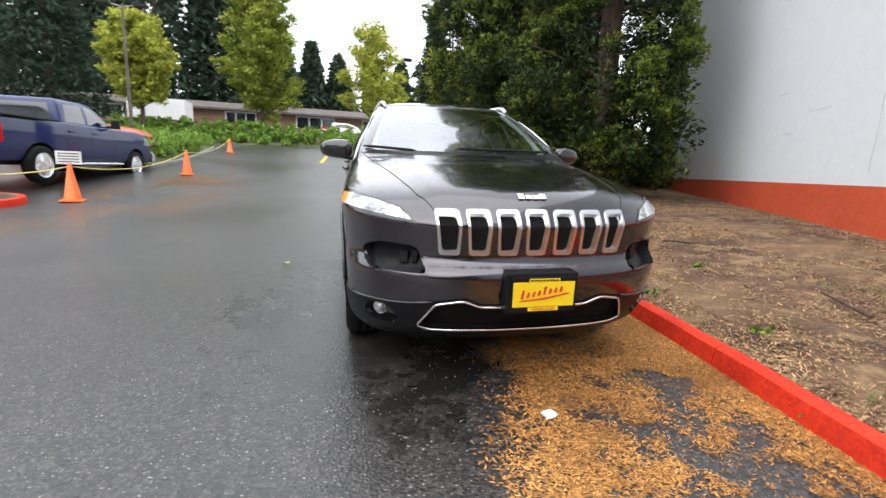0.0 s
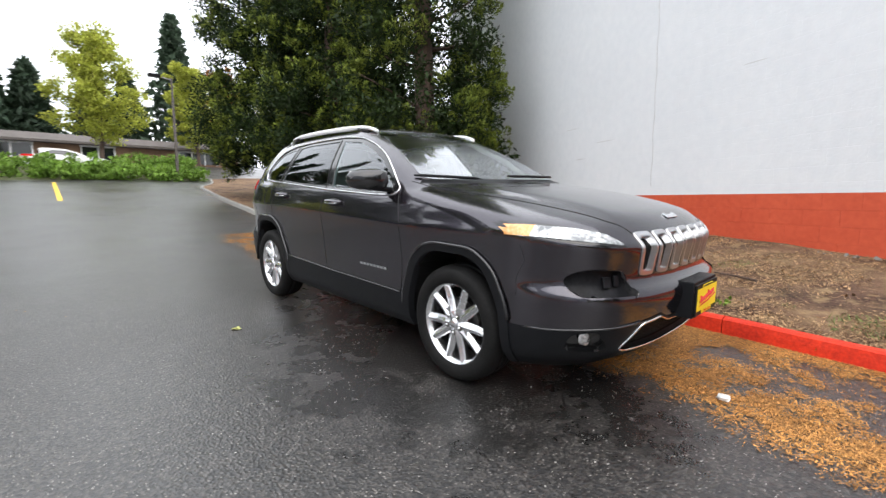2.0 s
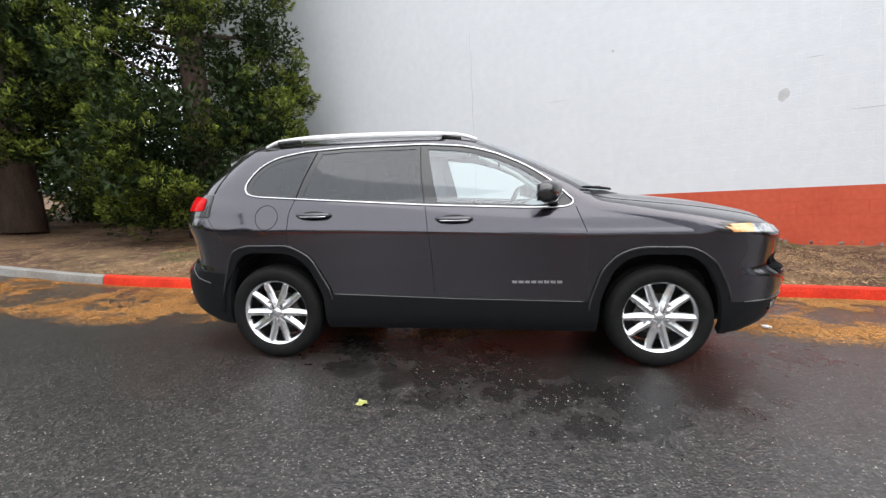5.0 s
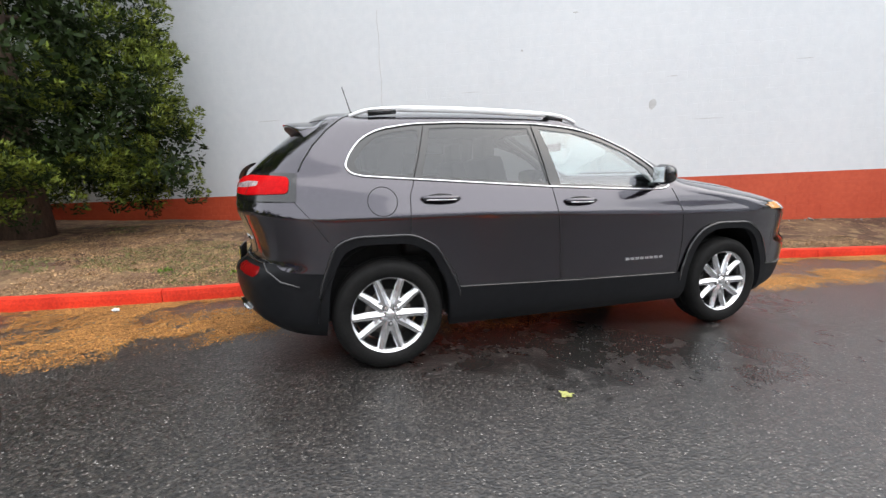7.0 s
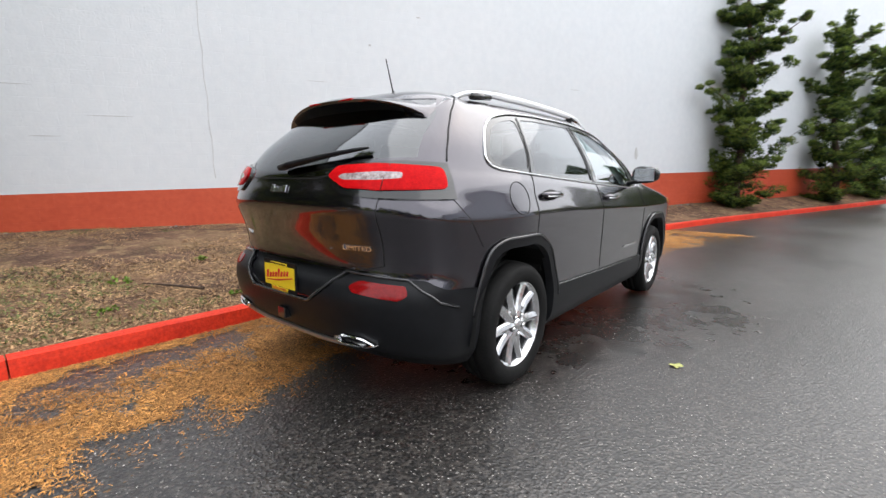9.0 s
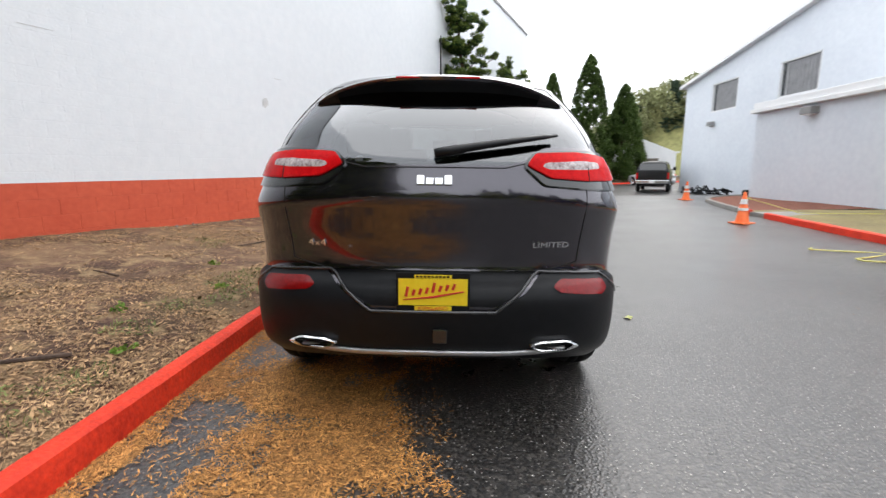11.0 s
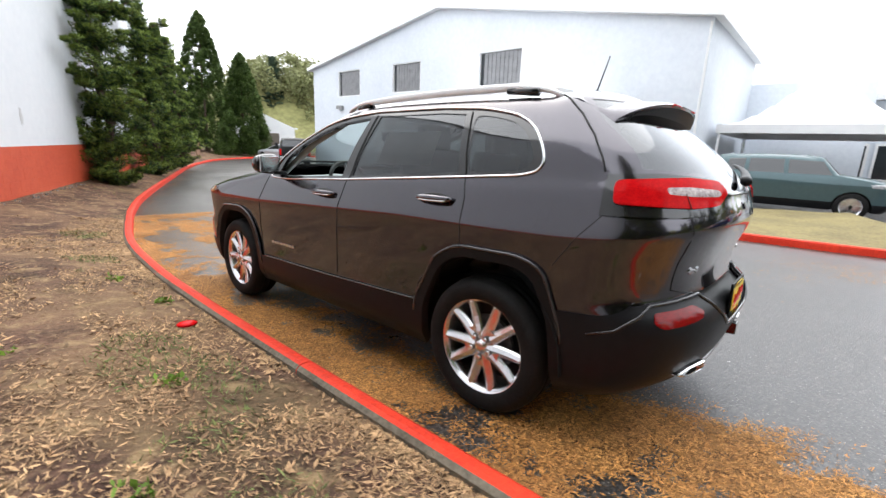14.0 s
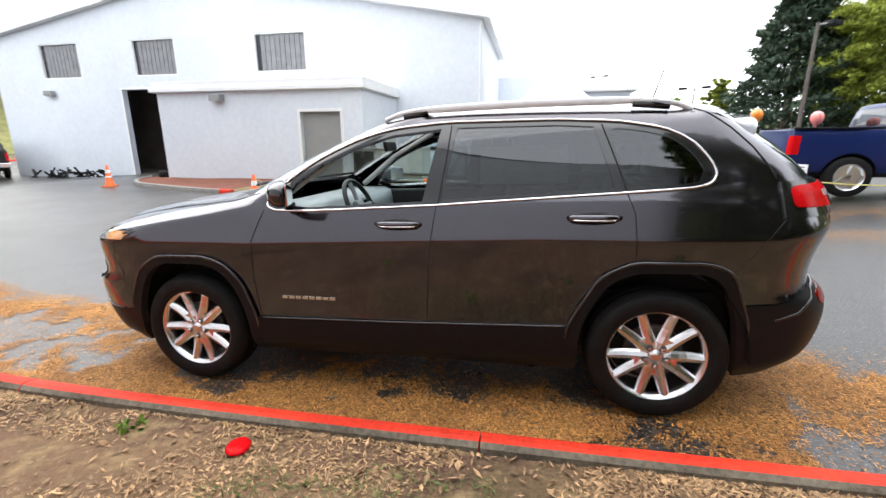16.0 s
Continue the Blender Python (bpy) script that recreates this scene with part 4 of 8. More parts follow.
skin.cut("plate_recess", "end", RECESS, at_rear)
skin.cut("rear_bumper", "end", REAR_CLAD, lambda c: c.y > 1.60)
for poly in SLOTS:
    skin.cut("grille_mesh", "end", poly, lambda c: c.y < -2.1)
for n, poly in enumerate(SLOT_FRAMES):
    skin.cut("grille_frame_%d" % n, "end", poly, lambda c: c.y < -2.05)
H_AMBER = rounded([(-0.93, 0.968), (-0.868, 0.969), (-0.78, 0.962), (-0.78, 0.905), (-0.93, 0.925)], 0.01)
H_CLEAR = rounded([(-0.93, 0.968), (-0.868, 0.969), (-0.745, 0.954), (-0.645, 0.929), (-0.590, 0.880), (-0.730, 0.898), (-0.93, 0.925)], 0.008)
lens_zone = lambda c: c.y < -1.73 and c.z < 1.05
amber_zone = lambda c: -1.885 < c.y < -1.73 and c.z < 1.05
knife(skin.bm, "side", [(-1.885, 0.85), (-1.885, 1.05)], lambda c: abs(c.x) > 0.5, closed=False)
for poly, name, zone in ((H_AMBER, "head_amber", amber_zone), (H_CLEAR, "head_clear", lens_zone)):
    skin.cut(name, "end", poly, zone)
    skin.cut(name, "end", mirror(poly), zone)
for poly, name in ((HEAD, "head_lamp"), (LOWLAMP, "lower_lamp"), (FOG, "fog_pod")):
    skin.cut(name, "end", poly, at_front)
    skin.cut(name, "end", mirror(poly), at_front)
skin.cut("intake", "end", INTAKE, at_front)
skin.cut("front_bumper", "end", FRONT_CLAD, lambda c: c.y < -1.66)
skin.bm.verts.index_update()
groups = skin.pieces()


def both(name):
    fs = groups.get(name, [])
    return [(s, [f for f in fs if f.calc_center_median().x * s > 0]) for s in (1, -1)]


skin.piece("body_shell", groups["body"], M_PAINT, car, lip=0.02)
skin.piece("hood", groups["hood"], M_PAINT, car, out=0.001, lip=0.02)
for s, fs in both("front_door"):
    skin.piece("front_door", fs, M_PAINT, car, lip=0.02)
for s, fs in both("rear_door"):
    skin.piece("rear_door", fs, M_PAINT, car, lip=0.02)
for s, fs in both("window_frame"):
    skin.piece("window_frame", fs, M_GLOSSBLACK, car, out=-0.002, lip=0.025)
for name in ("rear_arch", "front_arch"):
    for s, fs in both(name):
        flare = skin.piece("wheel_arch_flare", fs, M_BLACK, car, out=0.014, lip=0.05)
        edge = [p for p in (ARCH_R if name == "rear_arch" else ARCH_F) if p[1] > 0.40]
        skin.seam("side", edge, s, flare, radius=0.009, name="flare_edge", material=M_FLARE, out=0.012)
for s, fs in both("sill"):
    skin.piece("side_sill", fs, M_BLACK, car, out=0.012, lip=0.03)
    skin.seam("side", [(-0.86, 0.461), (0.0, 0.475), (0.90, 0.502)], s, car, radius=0.006, name="sill_edge", material=M_GLOSSBLACK, out=0.010)
skin.piece("front_bumper", groups["front_bumper"], M_BLACK, car, out=0.004, lip=0.03)
skin.piece("rear_bumper", groups["rear_bumper"], M_BLACK, car, out=0.014, lip=0.03)
for s in (1, -1):
    skin.seam("end", [(s * 0.89, 0.466), (s * 0.80, 0.478), (s * 0.62, 0.486), (s * 0.50, 0.501)], -1, car, radius=0.006, name="bumper_edge", material=M_FLARE, out=0.004)
skin.seam("end", [(x * 0.935, z) for x, z in REAR_CLAD[1:13]], 1, car, radius=0.008, name="bumper_edge", material=M_FLARE, out=0.014)
skin.piece("plate_recess", groups["plate_recess"], M_BLACK, car, out=-0.012, lip=0.01)
skin.piece("cowl", groups["cowl"], M_BLACK, car, out=-0.004, lip=0.02)
skin.piece("windscreen", groups["windscreen"], M_WSCREEN, car, out=-0.003, lip=0.0)
skin.piece("rear_window", groups["rear_window"], M_RWIN, car, out=-0.003, lip=0.0)
for s, fs in both("front_glass"):
    if s < 0:
        skin.piece("front_door_glass", fs, M_CLEAR, car, out=-0.008, lip=0.0, label="raised clear door glass")
for s, fs in both("rear_glass"):
    skin.piece("rear_door_glass", fs, M_PRIVACY, car, out=-0.008, lip=0.0)
for s, fs in both("quarter_glass"):
    skin.piece("quarter_glass", fs, M_PRIVACY, car, out=-0.006, lip=0.0)
skin.piece("grille_mesh", groups["grille_mesh"], M_MESHGRILLE, car, out=-0.022, lip=0.0)
skin.piece("intake", groups["intake"], M_MESHGRILLE, car, out=-0.035, lip=-0.04)
for s, fs in both("fog_pod"):
    skin.piece("fog_lamp_pod", fs, M_GLOSSBLACK, car, out=-0.025, lip=-0.03)
for s, fs in both("lower_lamp"):
    pod = skin.piece("lower_lamp", fs, M_LAMPDARK, car, out=-0.045, lip=-0.05)
    for lx, lz, w in ((0.585, 0.705, 0.016), (0.635, 0.700, 0.022)):
        loc, no = skin.project((s * lx, 0, lz), 1, -1)
        bm = boxes(((-w, -0.028, 0), (w, 0.028, 0.016)), bevel=0.006)
        m = Matrix.Translation(loc - no * 0.040) @ no.to_track_quat("Z", "Y").to_matrix().to_4x4()
        for v in bm.verts:
            v.co = m @ v.co
        part("lamp_lens", bm, M_LAMPDARK, pod)

# lamps: a dark housing with its lenses on it
for lamp, lenses in (("head_lamp", (("head_amber", "amber_lens", M_AMBER), ("head_clear", "clear_lens", M_HEADLENS))), ("tail_lamp", (("tail_red", "red_lens", M_REDLENS), ("tail_clear", "clear_lens", M_TAILCLEAR)))):
    for s, fs in both(lamp):
        bulge = 0.012 if lamp == "tail_lamp" else 0.003
        housing = skin.piece(lamp, fs, M_GLOSSBLACK, car, out=bulge, lip=0.02)
        for key, nm2, mt in lenses:
            sub = dict(both(key))[s]
            if sub:
                skin.piece(nm2, sub, mt, housing, out=bulge + (0.009 if lamp == "tail_lamp" else 0.007), lip=0.018)
for s in (1, -1):
    skin.seam("end", [(s * 0.630, 1.094), (s * 0.627, 1.150), (s * 0.624, 1.208)], 1, car, radius=0.0022, name="lamp_gap", out=0.0205)
for s, fs in both("rear_reflector"):
    skin.piece("rear_reflector", fs, M_REFLECT, car, out=0.020, lip=0.02)

for ob in car.children:
    if ob.name.split(".")[0] in ("windscreen", "front_door_glass", "rear_door_glass", "quarter_glass", "rear_window"):
        ob.visible_shadow = False

# shut lines, bright trim and chrome rings
for s in (1, -1):
    skin.seam("side", DOOR_F[:8], s, car, out=0.0005)
    skin.seam("side", DOOR_R[2:], s, car, out=0.0005)
    skin.seam("side", [(0.222, 1.125), (0.255, 1.34), (0.272, 1.54)], s, car, out=0.002)
    skin.seam("side", [(1.17, 1.19), (1.10, 1.40), (1.06, 1.52)], s, car, out=0.002)
    skin.seam("side", DLO, s, car, radius=0.0068, name="window_trim", material=M_CHROME, out=0.003, closed=True, label="bright chrome window surround", flat=1.0)
    skin.seam("side", [(1.376 + 0.088 * math.cos(a * math.pi / 14), 1.056 + 0.086 * math.sin(a * math.pi / 14)) for a in range(28)], s, car, name="fuel_door_gap", closed=True) if s < 0 else None
    skin.seam("end", [(s * 0.63, 1.078), (s * 0.625, 0.90), (s * 0.615, 0.76), (s * 0.47, 0.728)], 1, car)
    skin.seam("side", [(1.885, 1.07), (1.79, 0.96), (1.70, 0.83)], s, car, radius=0.0022)
    skin.seam("side", [(1.50, 1.600), (1.58, 1.560), (1.67, 1.485), (1.755, 1.39), (1.82, 1.29), (1.845, 1.235)], s, car, radius=0.005, name="tailgate_gap")
    skin.seam("top", [(s * p[0] * -1, p[1]) for p in HOOD[:6]], 1, car)
    skin.seam("end", [(s * 0.905, 0.966 - 0.09), (s * 0.895, 0.80), (s * 0.90, 0.62)], -1, car, radius=0.0015)
skin.seam("end", [(-0.36, 1.168), (-0.28, 1.150), (0.28, 1.150), (0.36, 1.168)], 1, car)
skin.seam("end", INTAKE, -1, car, radius=0.0068, name="intake_trim", material=M_CHROME, out=0.006, closed=True, label="bright chrome intake surround")
for n in range(7):
    skin.piece("grille_surround", groups["grille_frame_%d" % n], M_GRILLE, car, out=0.009, lip=0.034, label="satin chrome grille slot surround")

# sales sheet taped inside the rear door glass
bm = bmesh.new()
rows = []
for i in range(7):
    row = []
    for j in range(4):
        loc, no = skin.project((0, 0.44 + 0.45 * i / 6, 1.235 + 0.195 * j / 3), 0, 1)
        row.append(bm.verts.new(loc - no * 0.014))
    rows.append(row)
for a, c in zip(rows, rows[1:]):
    for k in range(3):
        bm.faces.new((a[k], c[k], c[k + 1], a[k + 1]))
bmesh.ops.solidify(bm, geom=list(bm.faces), thickness=0.001)
part("window_sheet", bm, mat("pale_sales_sheet", (0.48, 0.47, 0.44), (0.62, 0.61, 0.58), rough=0.8, scale=9, fine=60), car, "pale printed sheet behind the glass")
# floor pan and wheel housings keep the daylight out from below
bm = boxes(((-0.62, -1.95, 0.27), (0.62, 1.95, 0.62)), ((-0.80, -0.88, 0.24), (0.80, 0.90, 0.55)))
part("floor_pan", bm, M_GAP, car)
bm = boxes(((-0.84, -0.98, 0.6), (0.84, 1.02, 0.66)), ((-0.80, -1.0, 0.66), (0.80, -0.96, 1.02)), ((-0.56, -1.98, 0.6), (0.56, -1.02, 0.86)), ((-0.56, 0.95, 0.62), (0.56, 1.98, 0.86)))
part("inner_structure", bm, M_GAP, car)
# half-round liners over each wheel
for s in (1, -1):
    for wy in (-1.35, 1.35):
        bm = bmesh.new()
        rows = []
        for k in range(13):
            a = math.pi * k / 12
            rows.append([bm.verts.new((s * x, wy + 0.43 * math.cos(a), 0.34 + 0.475 * math.sin(a))) for x in (0.55, 0.89)])
        for a, c in zip(rows, rows[1:]):
            bm.faces.new((a[0], a[1], c[1], c[0]))
        bm.faces.new([r[0] for r in rows])
        part("wheel_liner", bm, M_GAP, car)


# ---- wheels ----
def make_wheel(parent, x, y, turn):
    s = 1 if x > 0 else -1
    w = empty("wheel")
    w.parent = parent
    w.matrix_basis = Matrix.Scale(0.968, 4) @ Matrix.Translation((s * 0.816, y / 0.968, 0.3645)) @ Matrix.Rotation(math.pi if s < 0 else 0, 4, "Z") @ Matrix.Rotation(turn, 4, "X")
    bm = bmesh.new()
    prof = [(0.235, -0.105), (0.262, -0.118), (0.310, -0.122), (0.338, -0.112), (0.353, -0.090), (0.3600, -0.055), (0.3615, -0.03), (0.354, -0.028), (0.354, -0.022), (0.3625, -0.02), (0.3630, 0.02), (0.354, 0.022), (0.354, 0.028), (0.3615, 0.03), (0.3600, 0.055), (0.353, 0.090), (0.342, 0.104), (0.338, 0.112), (0.310, 0.122), (0.285, 0.121), (0.262, 0.116), (0.250, 0.106), (0.240, 0.09)]
    lathe(bm, prof, 64)
    part("tyre", bm, M_RUBBER, w, smooth=True)
    bm = bmesh.new()
    lathe(bm, [(0.225, -0.10), (0.222, 0.0), (0.228, 0.07), (0.236, 0.088), (0.242, 0.094), (0.248, 0.104), (0.253, 0.105), (0.253, 0.095), (0.238, 0.08)], 64)
    part("rim", bm, M_ALLOY, w, smooth=True)
    bm = bmesh.new()
    # ten ridged blades in five pairs
    for n in range(10):
        centre = 2 * math.pi * (n // 2) / 5 + math.pi / 2
        da = (-1 if n % 2 else 1)
        pts = []
        for r, hw, xx in ((0.040, 0.023, 0.095), (0.075, 0.0313, 0.093), (0.115, 0.0302, 0.088), (0.155, 0.0294, 0.086), (0.190, 0.0279, 0.088), (0.218, 0.0256, 0.091), (0.234, 0.0240, 0.093), (0.243, 0.0270, 0.088)):
            ang = centre + da * (0.27 + 0.012 * (r / 0.24))
            u = Vector((0, math.cos(ang), math.sin(ang)))
            v = Vector((0, -math.sin(ang), math.cos(ang)))
            c = u * r
            pts.append([bm.verts.new(c + v * a + Vector((h, 0, 0))) for a, h in ((-hw * 0.8, xx - 0.045), (-hw, xx - 0.016), (-hw * 0.70, xx - 0.006), (0, xx + 0.004), (hw * 0.70, xx - 0.006), (hw, xx - 0.016), (hw * 0.8, xx - 0.045))])
        for a, c in zip(pts, pts[1:]):
            for k in range(7):
                bm.faces.new((a[k], a[(k + 1) % 7], c[(k + 1) % 7], c[k]))
        bm.faces.new(pts[0])
        bm.faces.new(pts[-1])
    # web that joins each pair near the hub
    for n in range(5):
        ang = 2 * math.pi * n / 5 + math.pi / 2
        m = Matrix.Rotation(ang, 4, "X")
        vs = []
        for xx in (0.060, 0.088):
            vs.append([bm.verts.new(m @ Vector((xx, r, h))) for r, h in ((0.03, -0.02), (0.118, -0.036), (0.108, 0.0), (0.118, 0.036), (0.03, 0.02))])
        bm.faces.new(vs[1])
        for k in range(5):
            bm.faces.new((vs[0][k], vs[0][(k + 1) % 5], vs[1][(k + 1) % 5], vs[1][k]))
    bmesh.ops.recalc_face_normals(bm, faces=bm.faces)
    part("spokes", bm, M_ALLOY, w)
    bm = bmesh.new()
    lathe(bm, [(0.001, 0.108), (0.022, 0.107), (0.030, 0.102), (0.034, 0.09), (0.075, 0.086), (0.085, 0.06)], 30)
    part("hub_cap", bm, M_ALLOY, w, smooth=True)
    for n in range(5):
        a = 2 * math.pi * n / 5 + math.pi / 2
        bm = bmesh.new()
        lathe(bm, [(0.0115, 0.07), (0.0115, 0.104), (0.008, 0.109), (0.001, 0.110)], 8, m=Matrix.Translation((0, 0.057 * math.cos(a), 0.057 * math.sin(a))))
        part("lug_nut", bm, M_CHROME, w)
        bm = bmesh.new()
        lathe(bm, [(0.017, 0.088), (0.017, 0.0985), (0.001, 0.099)], 10, m=Matrix.Translation((0, 0.057 * math.cos(a), 0.057 * math.sin(a))))
        part("lug_recess", bm, M_STEELDARK, w)
    bm = bmesh.new()
    lathe(bm, [(0.001, 0.035), (0.07, 0.035), (0.075, 0.03), (0.15, 0.03), (0.152, 0.01), (0.001, 0.008)], 36)
    part("brake_disc", bm, M_STEELDARK, w, smooth=False)
    bm = bmesh.new()
    lathe(bm, [(0.22, -0.09), (0.001, -0.09)], 30)
    part("wheel_back", bm, M_GAP, w)
    return w


for (x, y), turn in zip([(-1, -1.35), (1, -1.35), (-1, 1.35), (1, 1.35)], (0.63, 0.63, 0.63, 0.63)):
    make_wheel(car, x, y, turn)

# ---- mirrors, handles, rails, aerial ----
for s in (1, -1):
    bm = bmesh.new()
    bmesh.ops.create_uvsphere(bm, u_segments=28, v_segments=18, radius=1)
    for v in bm.verts:
        x, y, z = v.co
        x, z = math.copysign(abs(x) ** 0.72, x), math.copysign(abs(z) ** 0.75, z)
        y = math.copysign(abs(y) ** 0.8, y) * (1.0 if y < 0 else 0.42)
        v.co = Vector((s * (0.975 + 0.125 * x), -0.60 + 0.085 * y + 0.05 * x, 1.200 + 0.072 * z * (1 - 0.12 * x)))
    mirror_ob = part("door_mirror", bm, M_GLOSSBLACK, car, smooth=True)
    bm = bmesh.new()
    box(bm, (-0.095, -0.004, -0.055), (0.095, 0.004, 0.055), 0.003, Matrix.Translation((s * 0.975, -0.563, 1.20)) @ Matrix.Rotation(s * 0.38, 4, "Z"))
    part("mirror_glass", bm, M_CHROME, mirror_ob)
    bm = bmesh.new()
    tube(bm, [(s * 0.80, -0.66, 1.128), (s * 0.87, -0.655, 1.135), (s * 0.93, -0.63, 1.145)], [0.03, 0.028, 0.035], 10, flat=0.6)
    part("mirror_arm", bm, M_BLACK, mirror_ob, smooth=True)
    for hy, hz in ((0.012, 1.026), (1.014, 1.064)):
        loc, no = skin.project((0, hy, hz), 0, s)
        bm = bmesh.new()
        bmesh.ops.create_uvsphere(bm, u_segments=20, v_segments=10, radius=1)
        for v in bm.verts:
            v.co = Vector((loc.x - s * 0.003 + s * 0.012 * v.co.x, hy + 0.105 * v.co.y, hz + 0.033 * v.co.z))
        cup = part("handle_cup", bm, M_GAP, car, smooth=True)
        bm = bmesh.new()
        pts = [(loc.x + s * (0.004 + 0.030 * math.sin(math.pi * k / 10) ** 0.5), hy + 0.125 * (k / 5 - 1), hz + 0.004) for k in range(11)]
        tube(bm, pts, [0.010 + 0.007 * math.sin(math.pi * k / 10) ** 0.4 for k in range(11)], 10, flat=1.15)
        handle = part("door_handle", bm, M_PAINT, car, smooth=True)
        bm = bmesh.new()
        tube(bm, [(p[0] + s * 0.012, p[1], p[2] - 0.009) for p in pts[1:-1]], 0.0048, 6)
        part("handle_strip", bm, M_CHROME, handle, "thin bright handle strip", smooth=True)
    # roof rail on three feet
    rail = [(s * x, y, z - 0.012) for x, y, z in spline([(0.560, -0.135, 1.593), (0.566, -0.05, 1.622), (0.572, 0.08, 1.641), (0.577, 0.35, 1.653), (0.578, 0.8, 1.657), (0.572, 1.15, 1.651), (0.562, 1.34, 1.636), (0.548, 1.44, 1.620), (0.535, 1.52, 1.588)], 4)]
    bm = bmesh.new()
    rows = []
    for x, y, z in rail:
        mid = max(0.0, min(1.0, (y - 0.02) / 0.22)) * max(0.0, min(1.0, (1.32 - y) / 0.22))
        hh = 0.014 + 0.007 * mid
        cz = z + 0.021 - hh
        rows.append([bm.verts.new((x + 0.015 * math.copysign(abs(math.cos(a)) ** 0.7, math.cos(a)), y, cz + hh * math.copysign(abs(math.sin(a)) ** 0.7, math.sin(a)))) for a in [2 * math.pi * k / 12 for k in range(12)]])
    for a, c in zip(rows, rows[1:]):
        for k in range(12):
            bm.faces.new((a[k], a[(k + 1) % 12], c[(k + 1) % 12], c[k]))
    bm.faces.new(rows[0])
    bm.faces.new(rows[-1])
    bmesh.ops.recalc_face_normals(bm, faces=bm.faces)

    rail_ob = part("roof_rail", bm, M_SATIN, car, "bright silver roof rail", smooth=True)
    for ya, yb, za, zb in ((-0.02, 0.12, 1.600, 1.628), (1.22, 1.40, 1.626, 1.606)):
        bm = bmesh.new()
        tube(bm, [(s * 0.566, ya, za), (s * 0.568, yb, zb)], 0.02, 8)
        part("rail_foot", bm, M_GLOSSBLACK, rail_ob, smooth=True)
bm = bmesh.new()
tube(bm, [(0, 1.40, 1.645), (0, 1.43, 1.67), (0, 1.452, 1.69)], [0.022, 0.014, 0.006], 10)
tube(bm, [(0, 1.448, 1.685), (0, 1.505, 1.868)], [0.0045, 0.003], 8)
part("aerial", bm, M_BLACK, car, smooth=True)

# ---- tailgate spoiler ----
bm = bmesh.new()
rows = []
for i in range(25):
    t = i / 12 - 1
    x = 0.635 * t
    drop = abs(t) ** 3.2
    yr = 1.935 - 0.12 * t * t - 0.03 * drop
    zt = 1.574 - 0.020 * t * t - 0.100 * drop
    zf = 1.632 - 0.030 * t * t - 0.045 * drop
    ring = [(1.50, zf), (1.62, zf - 0.008), (1.74, zt + 0.014), (yr - 0.02, zt), (yr, zt - 0.012), (yr - 0.006, zt - 0.026), (yr - 0.035, zt - 0.040 - 0.02 * drop), (yr - 0.085, zt - 0.092 - 0.05 * drop), (yr - 0.17, zt - 0.115 - 0.08 * drop), (1.50, zt - 0.06)]
    rows.append([bm.verts.new((x, y, z)) for y, z in ring])
# the ends of the spoiler run into the body sides
for i, row in enumerate(rows):
    w = max(0.0, (abs(i / 12 - 1) - 0.86) / 0.14) ** 1.5
    for v in row:
        loc, no, _, _ = skin.tree.find_nearest(v.co)
        v.co = v.co.lerp(loc + skin.normal(loc) * (0.007 - 0.035 * min(1.0, w)), min(1.0, w))
for a, c in zip(rows, rows[1:]):
    for k in range(len(a) - 1):
        f = bm.faces.new((a[k], a[k + 1], c[k + 1], c[k]))
        f.material_index = 1 if k >= 5 and 3 <= rows.index(a) <= 20 else 0
for r in (rows[0], rows[-1]):
    bm.faces.new(r)
bmesh.ops.recalc_face_normals(bm, faces=bm.faces)
spoiler = part("roof_spoiler", bm, [M_PAINT, M_BLACK], car, smooth=True)
spoiler.modifiers.new("edges", "EDGE_SPLIT").split_angle = radians(40)
bm = boxes(((-0.19, 1.905, 1.554), (0.19, 1.931, 1.563)), bevel=0.004)
part("high_brake_lamp", bm, M_REDLENS, spoiler)

# ---- rear wiper, badges, plates, reflectors, exhausts ----
def on_rear(x, z, out=0.0):
    loc, no = skin.project((x, 0, z), 1, 1)
    return loc + no * out


def on_front(x, z, out=0.0):
    loc, no = skin.project((x, 0, z), 1, -1)
    return loc + no * out


bm = bmesh.new()
tube(bm, [on_rear(0.0 - 0.5 * k / 8, 1.188 + 0.085 * k / 8, 0.028) for k in range(9)], [0.026, 0.028, 0.024, 0.022, 0.02, 0.018, 0.016, 0.014, 0.008], 8, flat=0.7)
part("rear_wiper", bm, M_BLACK, car, smooth=True)
for a, c in (((-0.76, 1.195), (-0.42, 1.170)), ((-0.12, 1.190), (0.60, 1.188))):
    bm = bmesh.new()
    pts = [on_front(a[0] + (c[0] - a[0]) * k / 10, max(1.188, 0.02 + a[1] + (c[1] - a[1]) * k / 10), 0.016) for k in range(11)]
    tube(bm, pts, [0.006] + [0.010] * 9 + [0.005], 8)
    part("wiper_arm", bm, M_BLACK, car, smooth=True)


